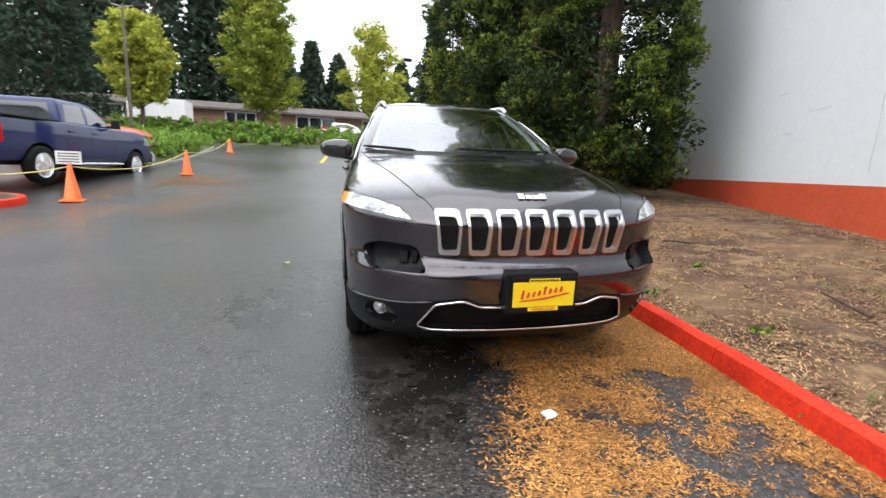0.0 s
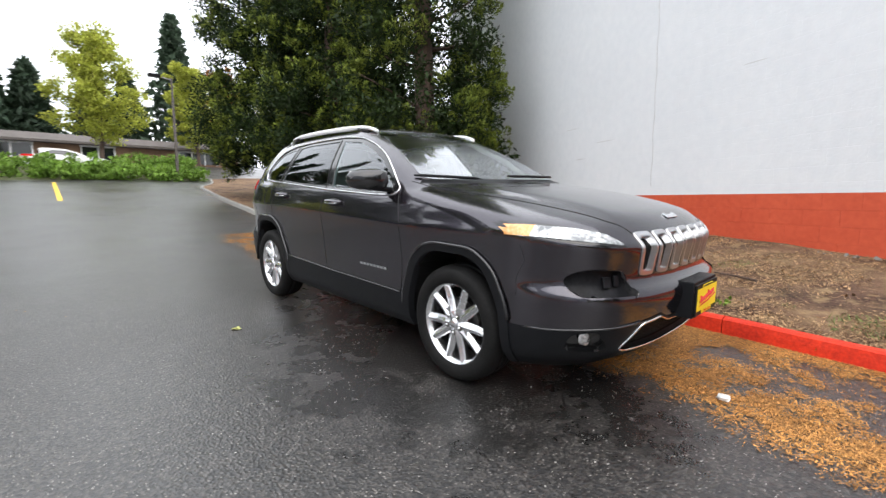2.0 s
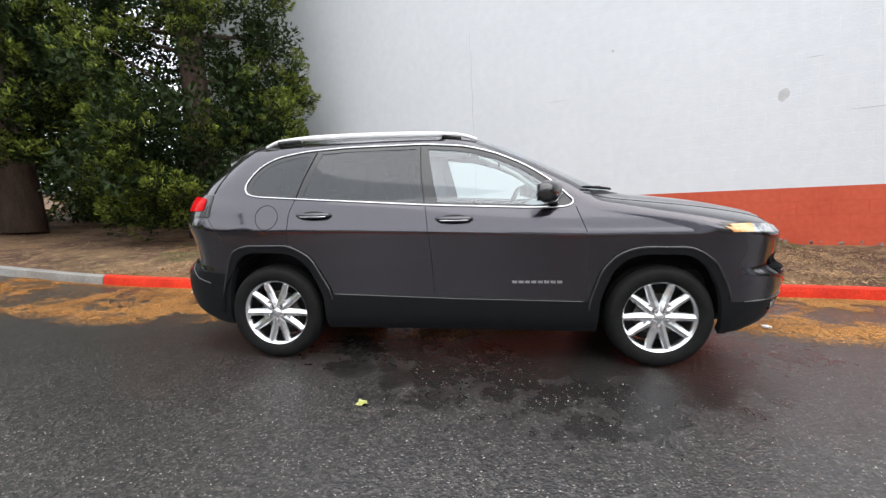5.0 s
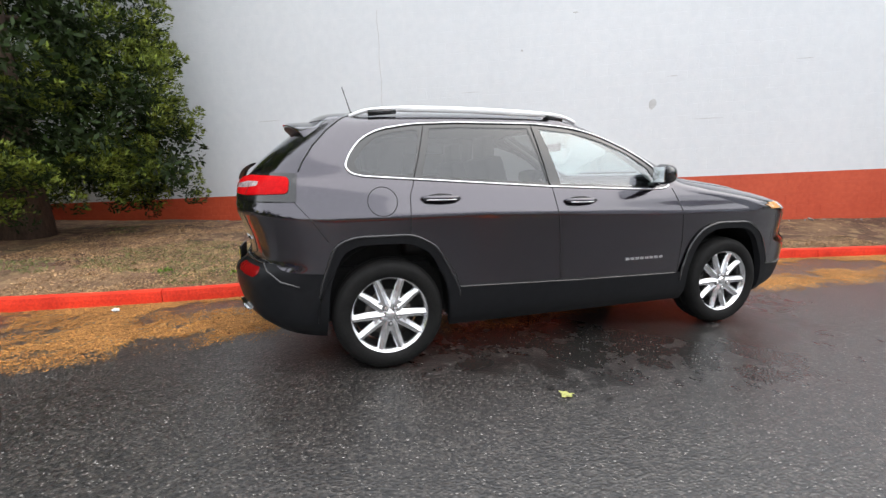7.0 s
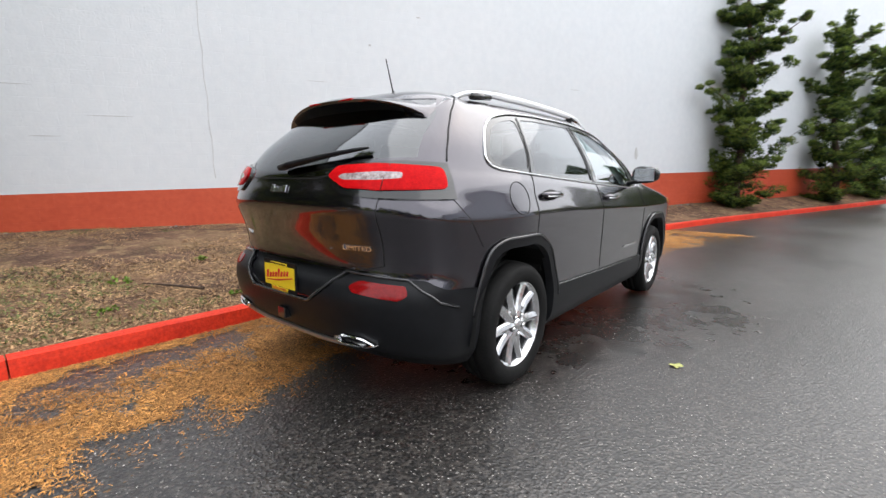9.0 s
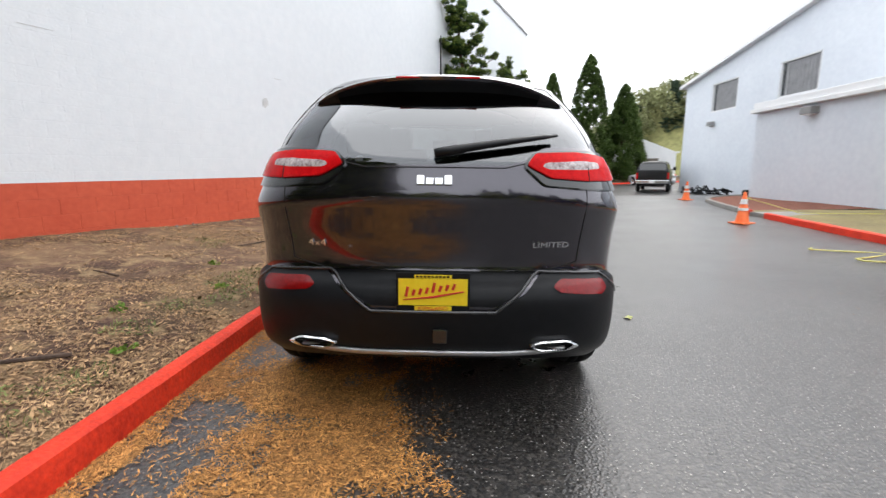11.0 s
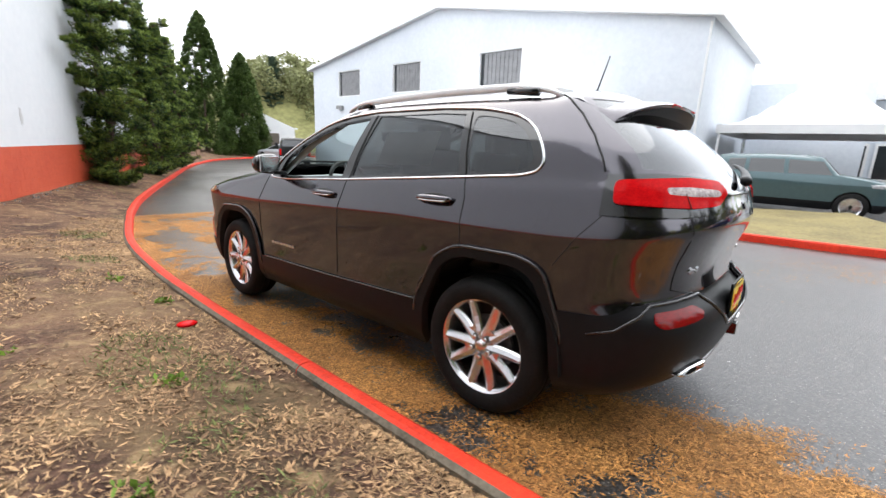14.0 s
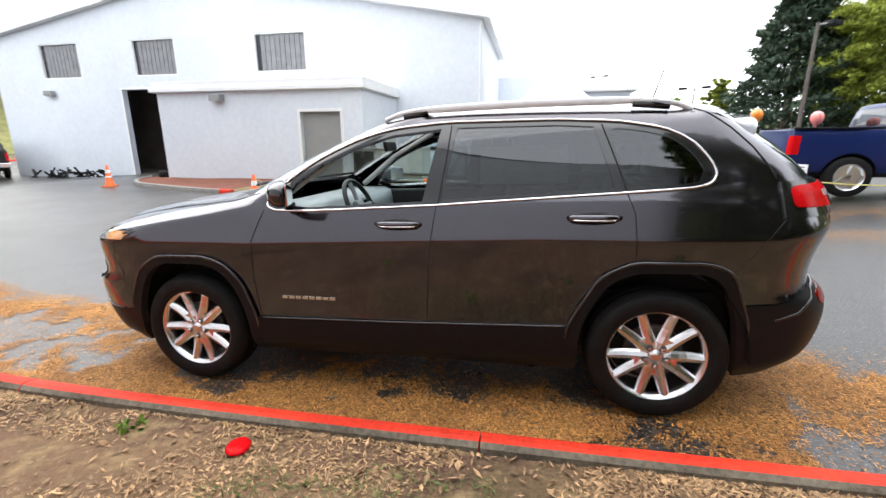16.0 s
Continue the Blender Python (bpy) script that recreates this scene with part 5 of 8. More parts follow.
def lettering(name, body, size, m, material, parent, depth=0.002, label="", shear=0.0, width=1.0, italic=False):
    cu = bpy.data.curves.new(name, "FONT")
    cu.body, cu.size, cu.extrude, cu.align_x, cu.align_y = body, size, depth, "CENTER", "CENTER"
    cu.shear = shear
    cu.space_character = 1.0
    tmp = bpy.data.objects.new(name, cu)
    scene.collection.objects.link(tmp)
    me = bpy.data.meshes.new_from_object(tmp)
    bpy.data.objects.remove(tmp)
    me.materials.clear()
    me.materials.append(material)
    ob = new(name, me)
    ob.parent = parent
    ob.matrix_basis = m @ Matrix.Diagonal((width, 1, 1, 1))
    if label:
        ob["label"] = label
    return ob


def facing(loc, no):
    # a frame whose z points out of the surface and whose y points up
    z = no.normalized()
    x = Vector((0, 0, 1)).cross(z).normalized()
    y = z.cross(x)
    return Matrix(((x.x, y.x, z.x, loc.x), (x.y, y.y, z.y, loc.y), (x.z, y.z, z.z, loc.z), (0, 0, 0, 1)))


# maker's marks stay plain shapes
def badge(loc, no, w, h, name="maker_badge"):
    m = facing(loc + no * 0.003, no)
    bm = bmesh.new()
    n = 4
    for k in range(n):
        x0 = -w / 2 + w * k / n
        tall = 1.0 if k in (0, 3) else 0.72
        box(bm, (x0 + w * 0.02, -h / 2, 0), (x0 + w / n - w * 0.02, -h / 2 + h * tall, 0.006), 0.002)
    for v in bm.verts:
        v.co = m @ v.co
    return part(name, bm, M_CHROME, car, "chrome badge")


loc, no = skin.project((0, 0, 1.098), 1, 1)
badge(loc, no, 0.145, 0.038)
loc, no = skin.project((0, -2.19, 0), 2, 1)
badge(loc, no, 0.15, 0.04)
for body, x, z, sgn, size in (("4x4", 0.497, 0.833, 1, 0.042), ("LIMITED", -0.49, 0.836, 1, 0.034)):
    loc, no = skin.project((x, 0, z), 1, sgn)
    lettering("trim_lettering", body, size, facing(loc + no * 0.002, no), M_CHROME, car, 0.002, "chrome lettering", width=1.35)
for s in (1, -1):
    loc, no = skin.project((0, -0.545, 0.595), 0, s)
    m = facing(loc + no * 0.002, no)
    bm = bmesh.new()
    for k in range(8):
        x0 = -0.17 + 0.0425 * k
        box(bm, (x0 + 0.004, -0.009, 0), (x0 + 0.038, 0.009, 0.004), 0.001)
    for v in bm.verts:
        v.co = m @ v.co
    part("model_badge", bm, M_CHROME, car, "chrome badge")


def number_plate(y, zc, sgn, w=0.312, h=0.158):
    m = Matrix.Translation((0, y, zc)) @ Matrix.Rotation(0 if sgn < 0 else math.pi, 4, "Z") @ Matrix.Rotation(math.pi / 2, 4, "X")
    p = empty("dealer_plate")
    p.parent = car
    p.matrix_basis = m
    p["label"] = "yellow dealer plate in a black frame"
    part("plate_frame", boxes(((-w / 2 - 0.006, -h / 2 - 0.006, -0.014), (w / 2 + 0.006, h / 2 + 0.006, -0.002)), bevel=0.004), M_BLACK, p)
    part("plate_panel", boxes(((-w / 2 + 0.004, -h / 2 + 0.022, -0.002), (w / 2 - 0.004, h / 2 - 0.018, 0.001))), M_PLATEY, p)
    for a, c in (((-0.075, h / 2 - 0.016), (0.075, h / 2 - 0.002)), ((-0.075, -h / 2 + 0.001), (0.075, -h / 2 + 0.019))):
        part("plate_tab", boxes(((a[0], a[1], -0.002), (c[0], c[1], 0.002))), M_PLATEY, p)
        if a[1] < 0:
            lettering("plate_print", "KIRKLAND", 0.020, Matrix.Translation((0, (a[1] + c[1]) / 2, 0.0025)), M_PLATERED, p, 0.0006, width=1.25)
            continue
        bm = bmesh.new()
        for k in range(9):
            x0 = a[0] + 0.006 + k * 0.0155
            box(bm, (x0, a[1] + 0.003, 0.002), (x0 + 0.011, c[1] - 0.003, 0.003))
        part("plate_print", bm, M_BLACK, p)
    # dealer's mark: plain sloping strokes over a long stroke
    bm = bmesh.new()
    for k in range(8):
        cx, cy = -0.105 + 0.027 * k, -0.006 + 0.0042 * k
        tall = 0.040 if k in (0, 4) else 0.024
        tube(bm, [(cx - 0.004, cy - 0.010, 0.002), (cx + 0.004, cy - 0.010 + tall, 0.002)], 0.0062, 6)
    tube(bm, [(-0.12, -0.030, 0.002), (0.0, -0.018, 0.002), (0.125, 0.006, 0.002)], [0.002, 0.0045, 0.003], 6)
    part("plate_mark", bm, M_PLATERED, p)
    return p


number_plate(-2.415, 0.565, -1)
part("plate_bracket", boxes(((-0.175, -2.402, 0.47), (0.175, -2.30, 0.665)), bevel=0.008), M_BLACK, car)
number_plate(2.275, 0.650, 1, w=0.288, h=0.150)
for s in (1, -1):
    bm = bmesh.new()
    ring = rounded([(0.635, 0.402), (0.570, 0.438), (0.455, 0.442), (0.395, 0.422), (0.445, 0.392), (0.57, 0.386)], 0.02)
    rings = []
    for out, k in ((-0.05, 1.0), (0.012, 1.0), (0.020, 0.93), (0.016, 0.80), (-0.01, 0.74)):
        row = []
        for x, z in ring:
            p = on_rear(s * x, max(z, 0.42), 0.0)
            row.append(bm.verts.new((s * (0.505 + (x - 0.505) * k), p.y + out + 0.02, 0.413 + (z - 0.413) * (k if k == 1 else k * 0.85))))
        rings.append(row)
    for a, c in zip(rings, rings[1:]):
        for k in range(len(a)):
            bm.faces.new((a[k], a[(k + 1) % len(a)], c[(k + 1) % len(a)], c[k]))
    bmesh.ops.recalc_face_normals(bm, faces=bm.faces)
    tip_ob = part("exhaust_tip", bm, M_CHROME, car, "chrome exhaust finisher", smooth=False)
    bm = bmesh.new()
    f = bm.faces.new([bm.verts.new(v.co) for v in tip_ob.data.vertices[-len(ring):]])
    part("exhaust_bore", bm, M_GAP, tip_ob)
    bm = bmesh.new()
    lathe(bm, [(0.001, 0.012), (0.020, 0.008), (0.028, -0.004), (0.034, 0.004), (0.036, -0.02)], 20, axis="y", m=Matrix.Translation(on_front(s * 0.735, 0.424, -0.012)) @ Matrix.Diagonal((1, -1, 1, 1)))
    part("fog_lamp", bm, M_HEADLENS, car, smooth=True)
bm = bmesh.new()
strip = []
for k in range(25):
    x = 0.56 * (k / 12 - 1)
    z = 0.385 + 0.09 * max(0, abs(x) - 0.30) ** 1.2
    strip.append(on_rear(x, z, 0.020) + Vector((0, 0.004, 0)))
tube(bm, strip, 0.0105, 8, flat=1.3)
part("bumper_strip", bm, M_STRIP, car, "satin silver bumper strip", smooth=True)
part("tow_hitch", boxes(((-0.06, 2.10, 0.440), (0.0, 2.292, 0.500)), bevel=0.005), M_GLOSSBLACK, car)

# ---- cabin ----
def seat(x, y, w, tall):
    st = []
    bm = bmesh.new()
    box(bm, (x - w / 2, y - 0.26, 0.66), (x + w / 2, y + 0.24, 0.84), 0.05)
    part("seat_cushion", bm, M_SEAT, car, smooth=True)
    bm = bmesh.new()
    box(bm, (-w / 2, -0.07, 0.0), (w / 2, 0.07, tall), 0.05, Matrix.Translation((x, y + 0.26, 0.78)) @ Matrix.Rotation(-0.28, 4, "X"))
    part("seat_back", bm, M_SEAT, car, smooth=True)


seat(-0.37, 0.12, 0.50, 0.58)
seat(0.37, 0.12, 0.50, 0.58)
seat(0.0, 0.98, 1.25, 0.44)
for x, y, z in ((-0.37, 0.52, 1.40), (0.37, 0.52, 1.40), (-0.42, 1.38, 1.33), (0.42, 1.38, 1.33)):
    bm = boxes(((x - 0.13, y - 0.045, z - 0.09), (x + 0.13, y + 0.045, z + 0.09)), bevel=0.035)
    part("head_restraint", bm, M_SEAT, car, smooth=True)
bm = bmesh.new()
rows = []
for i in range(13):
    x = -0.76 + 1.52 * i / 12
    hump = 0.03 * math.exp(-((x - 0.37) / 0.2) ** 2)
    rows.append([bm.verts.new((x, y, z + h * hump)) for y, z, h in ((-1.00, 1.04, 0), (-0.93, 1.100, 0), (-0.78, 1.105, 0.3), (-0.62, 1.10, 1), (-0.56, 1.07, 1), (-0.54, 0.95, 0), (-0.60, 0.70, 0))])
for a, c in zip(rows, rows[1:]):
    for k in range(6):
        bm.faces.new((a[k], a[k + 1], c[k + 1], c[k]))
part("dashboard", bm, M_DASH, car, smooth=True)
part("centre_screen", boxes(((-0.12, -0.56, 0.93), (0.12, -0.535, 1.07)), bevel=0.01), M_GLOSSBLACK, car)
bm = bmesh.new()
m = Matrix.Translation((0.37, -0.40, 1.06)) @ Matrix.Rotation(radians(-65), 4, "X")
tube(bm, [m @ Vector((0.185 * math.cos(a * math.pi / 14), 0.185 * math.sin(a * math.pi / 14), 0)) for a in range(28)], 0.016, 8, closed=True)
wheel_ob = part("steering_wheel", bm, M_SEAT, car, smooth=True)
bm = bmesh.new()
box(bm, (-0.06, -0.05, -0.03), (0.06, 0.05, 0.01), 0.02, m)
tube(bm, [m @ Vector((-0.18, 0.0, 0)), m @ Vector((0.18, 0, 0))], 0.014, 6)
tube(bm, [m @ Vector((0, -0.18, 0)), m @ Vector((0, 0, -0.01))], 0.014, 6)
part("wheel_spokes", bm, M_DASH, wheel_ob)
bm = bmesh.new()
box(bm, (-0.12, -0.012, -0.035), (0.12, 0.012, 0.035), 0.01, Matrix.Translation((0.0, -0.30, 1.445)) @ Matrix.Rotation(0.2, 4, "X"))
part("rear_view_mirror", bm, M_BLACK, car)
bm = bmesh.new()
rows = []
for i in range(9):
    x = -0.56 + 1.12 * i / 8
    rows.append([bm.verts.new((x, y, 1.60 - 0.035 * (x / 0.56) ** 2 - 0.03 * ((y - 0.6) / 0.9) ** 2)) for y in (-0.02, 0.3, 0.7, 1.1, 1.5)])
for a, c in zip(rows, rows[1:]):
    for k in range(4):
        bm.faces.new((a[k], a[k + 1], c[k + 1], c[k]))
part("headliner", bm, M_LINER, car, smooth=True)
for s in (1, -1):
    bm = bmesh.new()
    tube(bm, [(s * 0.725, -0.80, 1.13), (s * 0.645, -0.47, 1.37), (s * 0.545, -0.10, 1.55)], [0.024, 0.024, 0.02], 8)
    part("pillar_trim", bm, M_LINER, car, smooth=True)
    part("door_lining", boxes(((s * 0.80 - 0.03, -0.72, 0.62), (s * 0.80 + 0.03, 0.88, 1.075)), bevel=0.02), M_SEAT, car)
# ---- the block wall ----
WALL_S0, WALL_S1, WALL_H = -19.0, 16.0, 8.4
RED_Z = 1.085


def block_wall_material(name, c1, c2):
    m = mat(name, c1, c2, rough=0.6, scale=0.5, fine=7)
    nt = m.node_tree
    b = nt.nodes["Principled BSDF"]
    tc = nt.nodes.new("ShaderNodeTexCoord")
    mp = nt.nodes.new("ShaderNodeMapping")
    mp.inputs["Rotation"].default_value = (radians(-90), 0, 0)
    nt.links.new(tc.outputs["Object"], mp.inputs[0])
    br = nt.nodes.new("ShaderNodeTexBrick")
    br.inputs["Scale"].default_value = 1.0
    br.inputs["Brick Width"].default_value, br.inputs["Row Height"].default_value = 0.406, 0.203
    br.inputs["Mortar Size"].default_value, br.inputs["Mortar Smooth"].default_value = 0.004, 0.6
    nt.links.new(mp.outputs[0], br.inputs["Vector"])
    ns = nt.nodes.new("ShaderNodeTexNoise")
    ns.inputs["Scale"].default_value = 30
    nt.links.new(tc.outputs["Object"], ns.inputs["Vector"])
    add = nt.nodes.new("ShaderNodeMath")
    add.operation = "MULTIPLY_ADD"
    add.inputs[1].default_value = -0.45
    nt.links.new(br.outputs["Fac"], add.inputs[0])
    nt.links.new(ns.outputs["Fac"], add.inputs[2])
    bp = nt.nodes.new("ShaderNodeBump")
    bp.inputs["Strength"].default_value, bp.inputs["Distance"].default_value = 0.42, 0.006
    nt.links.new(add.outputs[0], bp.inputs["Height"])
    nt.links.new(bp.outputs[0], b.inputs["Normal"])
    return m


M_WALL = block_wall_material("white_painted_block", (0.685, 0.71, 0.74), (0.74, 0.76, 0.785))
M_OLDPAINT = mat("old_grey_white_paint", (0.44, 0.44, 0.44), (0.60, 0.60, 0.60), rough=0.7, scale=9, fine=60)
wall = tagged(empty("wall_east"), "tall white painted concrete block wall with a red painted base", "wall", kind="structure")
wall.matrix_world = Matrix(((WALL_D.x, WALL_N.x, 0, WALL_P.x), (WALL_D.y, WALL_N.y, 0, WALL_P.y), (0, 0, 1, 0), (0, 0, 0, 1)))
part("upper_wall", boxes(((WALL_S0, -0.3, RED_Z), (WALL_S1, 0.0, WALL_H))), M_WALL, wall)
part("coping", boxes(((WALL_S0 - 0.05, -0.35, WALL_H), (WALL_S1 + 0.05, 0.05, WALL_H + 0.12)), bevel=0.01), M_GREYPAINT, wall)
z = RED_Z
for k in range(8):
    for sa, sb in ((WALL_S0, -5.278), (9.338, WALL_S1)) if k < 5 else ((WALL_S0, WALL_S1),):
        part("base_course", boxes(((sa, -0.3, z - 0.198), (sb, 0.0, z - 0.003)), bevel=0.003), M_RED, wall, "red painted block course")
    z -= 0.203
# single blocks of the painted base beside the drive, in running bond
shapes = {}
for k in range(5):
    s0, n = -5.278, 0
    while s0 < 9.338 - 0.01:
        ln = 0.203 if (k % 2 and n == 0) else min(0.406, 9.338 - s0)
        key = round(ln, 3)
        if key not in shapes:
            bm = boxes(((0.0008, -0.3, -0.2015), (ln - 0.0008, 0.0, -0.0012)))
            bmesh.ops.bevel(bm, geom=[e for e in bm.edges if all(v.co.y > -0.1 for v in e.verts)], offset=0.002, segments=1, affect="EDGES")
            me = bpy.data.meshes.new("block")
            bm.to_mesh(me)
            bm.free()
            me.materials.append(M_RED)
            shapes[key] = me
        ob = new("block", shapes[key])
        ob.parent = wall
        ob.matrix_basis = Matrix.Translation((s0, 0.0015 * noise.noise((s0 * 3, k, 0)), RED_Z - 0.203 * k))
        s0 += ln
        n += 1
part("mortar_core", boxes(((WALL_S0 + 0.02, -0.29, -0.6), (WALL_S1 - 0.02, -0.0035, RED_Z))), M_RED, wall)
# settlement crack, patched holes and old fixings
bm = bmesh.new()
tube(bm, [(5.18 + 0.012 * math.sin(k * 1.9), 0.0, 1.25 + 0.22 * k) for k in range(16)], 0.006, 5)
part("wall_crack", bm, M_OLDPAINT, wall)
rngp = random.Random(4)
for s, z, w, h in ((0.0, 2.47, 0.16, 0.20), (-0.35, 2.95, 0.22, 0.015), (-1.0, 2.15, 0.55, 0.012), (1.4, 4.2, 0.1, 0.03), (-4.75, 1.62, 0.14, 0.30), (2.4, 3.6, 0.05, 0.05), (6.5, 2.2, 0.6, 0.012), (7.6, 2.6, 0.5, 0.012), (7.3, 1.9, 0.4, 0.012), (-2.6, 3.1, 0.3, 0.012), (3.4, 2.9, 0.35, 0.01)):
    bm = bmesh.new()
    n = 9
    ring = [bm.verts.new((s + w / 2 * math.cos(2 * math.pi * k / n) * rngp.uniform(0.7, 1.1), 0.004, z + h / 2 * math.sin(2 * math.pi * k / n) * rngp.uniform(0.7, 1.1))) for k in range(n)]
    f = bm.faces.new(ring)
    r = bmesh.ops.extrude_face_region(bm, geom=[f])
    for v in r["geom"]:
        if isinstance(v, bmesh.types.BMVert):
            v.co.y -= 0.02
    bmesh.ops.recalc_face_normals(bm, faces=bm.faces)
    part("wall_patch", bm, M_OLDPAINT, wall)
# rubble and flaked paint along the foot of the wall
bm = bmesh.new()
for k in range(170):
    s = rngp.uniform(-7, 11)
    m = Matrix.Translation((s, rngp.uniform(0.03, 0.22), verge_base(s) - 0.02 + rngp.uniform(0, 0.03))) @ Euler((rngp.uniform(0, 3), rngp.uniform(0, 3), rngp.uniform(0, 3))).to_matrix().to_4x4()
    q = rngp.uniform(0.008, 0.032)
    box(bm, (-q, -q * 0.6, -q * 0.35), (q, q * 0.6, q * 0.35), 0.0, m)
rub = link_bm("rubble", bm, M_CONC)
rub.matrix_world = wall.matrix_world
tagged(rub, "grey rubble and paint flakes along the wall", "rubble", kind="stuff")


# ---- the pale workshop across the drive ----
BX = -15.25
M_DOORGREY = mat("grey_roller_door", (0.26, 0.26, 0.26), (0.32, 0.32, 0.31), rough=0.5, scale=2, fine=30)
M_CURTAIN = mat("grey_plank_blind", (0.17, 0.17, 0.178), (0.27, 0.27, 0.28), rough=0.6, scale=3, fine=30)
M_INSIDE = mat("dim_workshop_interior", (0.10, 0.085, 0.07), (0.18, 0.15, 0.12), rough=0.8, scale=1)
shop = tagged(empty("workshop_building"), "pale blue-grey gabled workshop with high windows and an open doorway", "building", kind="structure")
Y0, Y1, YM, E0, E1, ZR, BD = -25.6, -1.45, -13.9, 6.15, 5.95, 8.15, 9.4
WINS = [(-22.75, -20.45, 4.28, 5.86), (-17.5, -15.2, 4.28, 5.86), (-11.3, -8.85, 4.28, 5.86)]
DOORWAY = (-18.35, -16.25, -0.6, 3.72)


def gable_z(y):
    return E0 + (ZR - E0) * (y - Y0) / (YM - Y0) if y < YM else E1 + (ZR - E1) * (Y1 - y) / (Y1 - YM)


# front wall in strips round its openings
ys = sorted({Y0, Y1, YM, *[v for w in WINS for v in w[:2]], *DOORWAY[:2]})
bm = bmesh.new()
for a, c in zip(ys, ys[1:]):
    mid = (a + c) / 2
    holes = sorted([(w[2], w[3]) for w in WINS + [DOORWAY] if w[0] < mid < w[1]])
    z = -0.6
    for h0, h1 in holes + [(None, None)]:
        top = (h0, h0) if h0 is not None else (gable_z(a), gable_z(c))
        if h0 is None or h0 > z:
            lo = [(a, z), (c, z), (c, top[1]), (a, top[0])]
            fr = [bm.verts.new((BX, y, zz)) for y, zz in lo]
            bk = [bm.verts.new((BX - 0.25, y, zz)) for y, zz in lo]
            bm.faces.new(fr)
            bm.faces.new(bk[::-1])
            for k in range(4):
                bm.faces.new((fr[k], bk[k], bk[(k + 1) % 4], fr[(k + 1) % 4]))
        z = h1
bmesh.ops.remove_doubles(bm, verts=bm.verts, dist=0.001)
bmesh.ops.recalc_face_normals(bm, faces=bm.faces)
part("front_wall", bm, M_BLDG, shop)
part("side_wall", boxes(((BX - BD, Y1 - 0.25, -0.6), (BX - 0.25, Y1, E1)), ((BX - BD, Y0, -0.6), (BX - 0.25, Y0 + 0.25, E0)), ((BX - BD - 0.2, Y0, -0.6), (BX - BD, Y1, E0))), M_BLDG, shop)
part("wing_wall", boxes(((BX - BD - 0.6, Y1, -0.6), (BX - BD - 0.2, 3.2, 5.0))), M_BLDG, shop)
part("inner_back", boxes(((BX - 4.0, -24.0, -0.3), (BX - 3.9, -3.0, 5.8)), ((BX - 4.0, -24, -0.3), (BX - 0.3, -3, -0.2))), M_INSIDE, shop)
for ya, yb, za, zb in ((Y0 - 0.35, YM, E0 - 0.06, ZR), (YM, Y1 + 0.3, ZR, E1 - 0.05)):
    bm = bmesh.new()
    pts = [(BX + 0.3, ya, za), (BX + 0.3, yb, zb), (BX - BD - 0.3, yb, zb), (BX - BD - 0.3, ya, za)]
    lo = [bm.verts.new(p) for p in pts]
    hi = [bm.verts.new((p[0], p[1], p[2] + 0.18)) for p in pts]
    bm.faces.new(lo[::-1])
    bm.faces.new(hi)
    for k in range(4):
        bm.faces.new((lo[k], lo[(k + 1) % 4], hi[(k + 1) % 4], hi[k]))
    part("roof_slope", bm, M_TRIM, shop)
for y0, y1, z0, z1 in WINS:
    wn_ = part("window", boxes(((BX - 0.16, y0 + 0.05, z0 + 0.05), (BX - 0.13, y1 - 0.05, z1 - 0.05))), M_DARKGLASS, shop)
    part("window_frame", boxes(((BX - 0.2, y0, z0), (BX - 0.02, y0 + 0.07, z1)), ((BX - 0.2, y1 - 0.07, z0), (BX - 0.02, y1, z1)), ((BX - 0.2, y0 + 0.07, z0), (BX - 0.02, y1 - 0.07, z0 + 0.06)), ((BX - 0.2, y0 + 0.07, z1 - 0.06), (BX - 0.02, y1 - 0.07, z1))), M_TRIM, wn_)
    n = 9
    for k in range(n):
        a = y0 + 0.3 + (y1 - y0 - 0.37) * k / n
        part("plank", boxes(((BX - 0.12, a, z0 + 0.07), (BX - 0.09, a + (y1 - y0 - 0.37) / n - 0.025, z1 - 0.07))), M_CURTAIN, wn_)
y0, y1, z0, z1 = DOORWAY
part("door_frame", boxes(((BX - 0.02, y0 - 0.09, -0.3), (BX + 0.03, y0, z1 + 0.09)), ((BX - 0.02, y1, -0.3), (BX + 0.03, y1 + 0.09, z1 + 0.09)), ((BX - 0.02, y0, z1), (BX + 0.03, y1, z1 + 0.09))), M_TRIM, shop)
for k, (dy, hh) in enumerate(((0.3, 2.2), (0.85, 2.9), (1.45, 1.7))):
    part("stored_rack", boxes(((BX - 2.4 - 0.3 * k, y0 + dy, -0.2), (BX - 2.0, y0 + dy + 0.4, hh)), bevel=0.02), M_BRICKTAN if k % 2 else M_GREYPAINT, shop)
for y, z, x in ((-22.4, 3.62, BX), (-10.3, 2.88, -11.35)):
    lamp = part("wall_lamp", boxes(((x, y - 0.22, z - 0.10), (x + 0.28, y + 0.22, z + 0.12)), bevel=0.03), M_GREYPAINT, shop)
    part("lamp_lens", boxes(((x + 0.05, y - 0.17, z - 0.13), (x + 0.25, y + 0.17, z - 0.102))), M_WHITE, lamp)
bm = bmesh.new()
tube(bm, [(BX + 0.08, Y1 - 0.05, 5.8), (BX + 0.08, Y1 - 0.05, -0.1)], 0.04, 8)
part("downpipe", bm, M_TRIM, shop)
part("meter_box", boxes(((BX, Y1 - 0.5, 2.35), (BX + 0.12, Y1 - 0.3, 2.7)), bevel=0.01), M_GREYPAINT, shop)

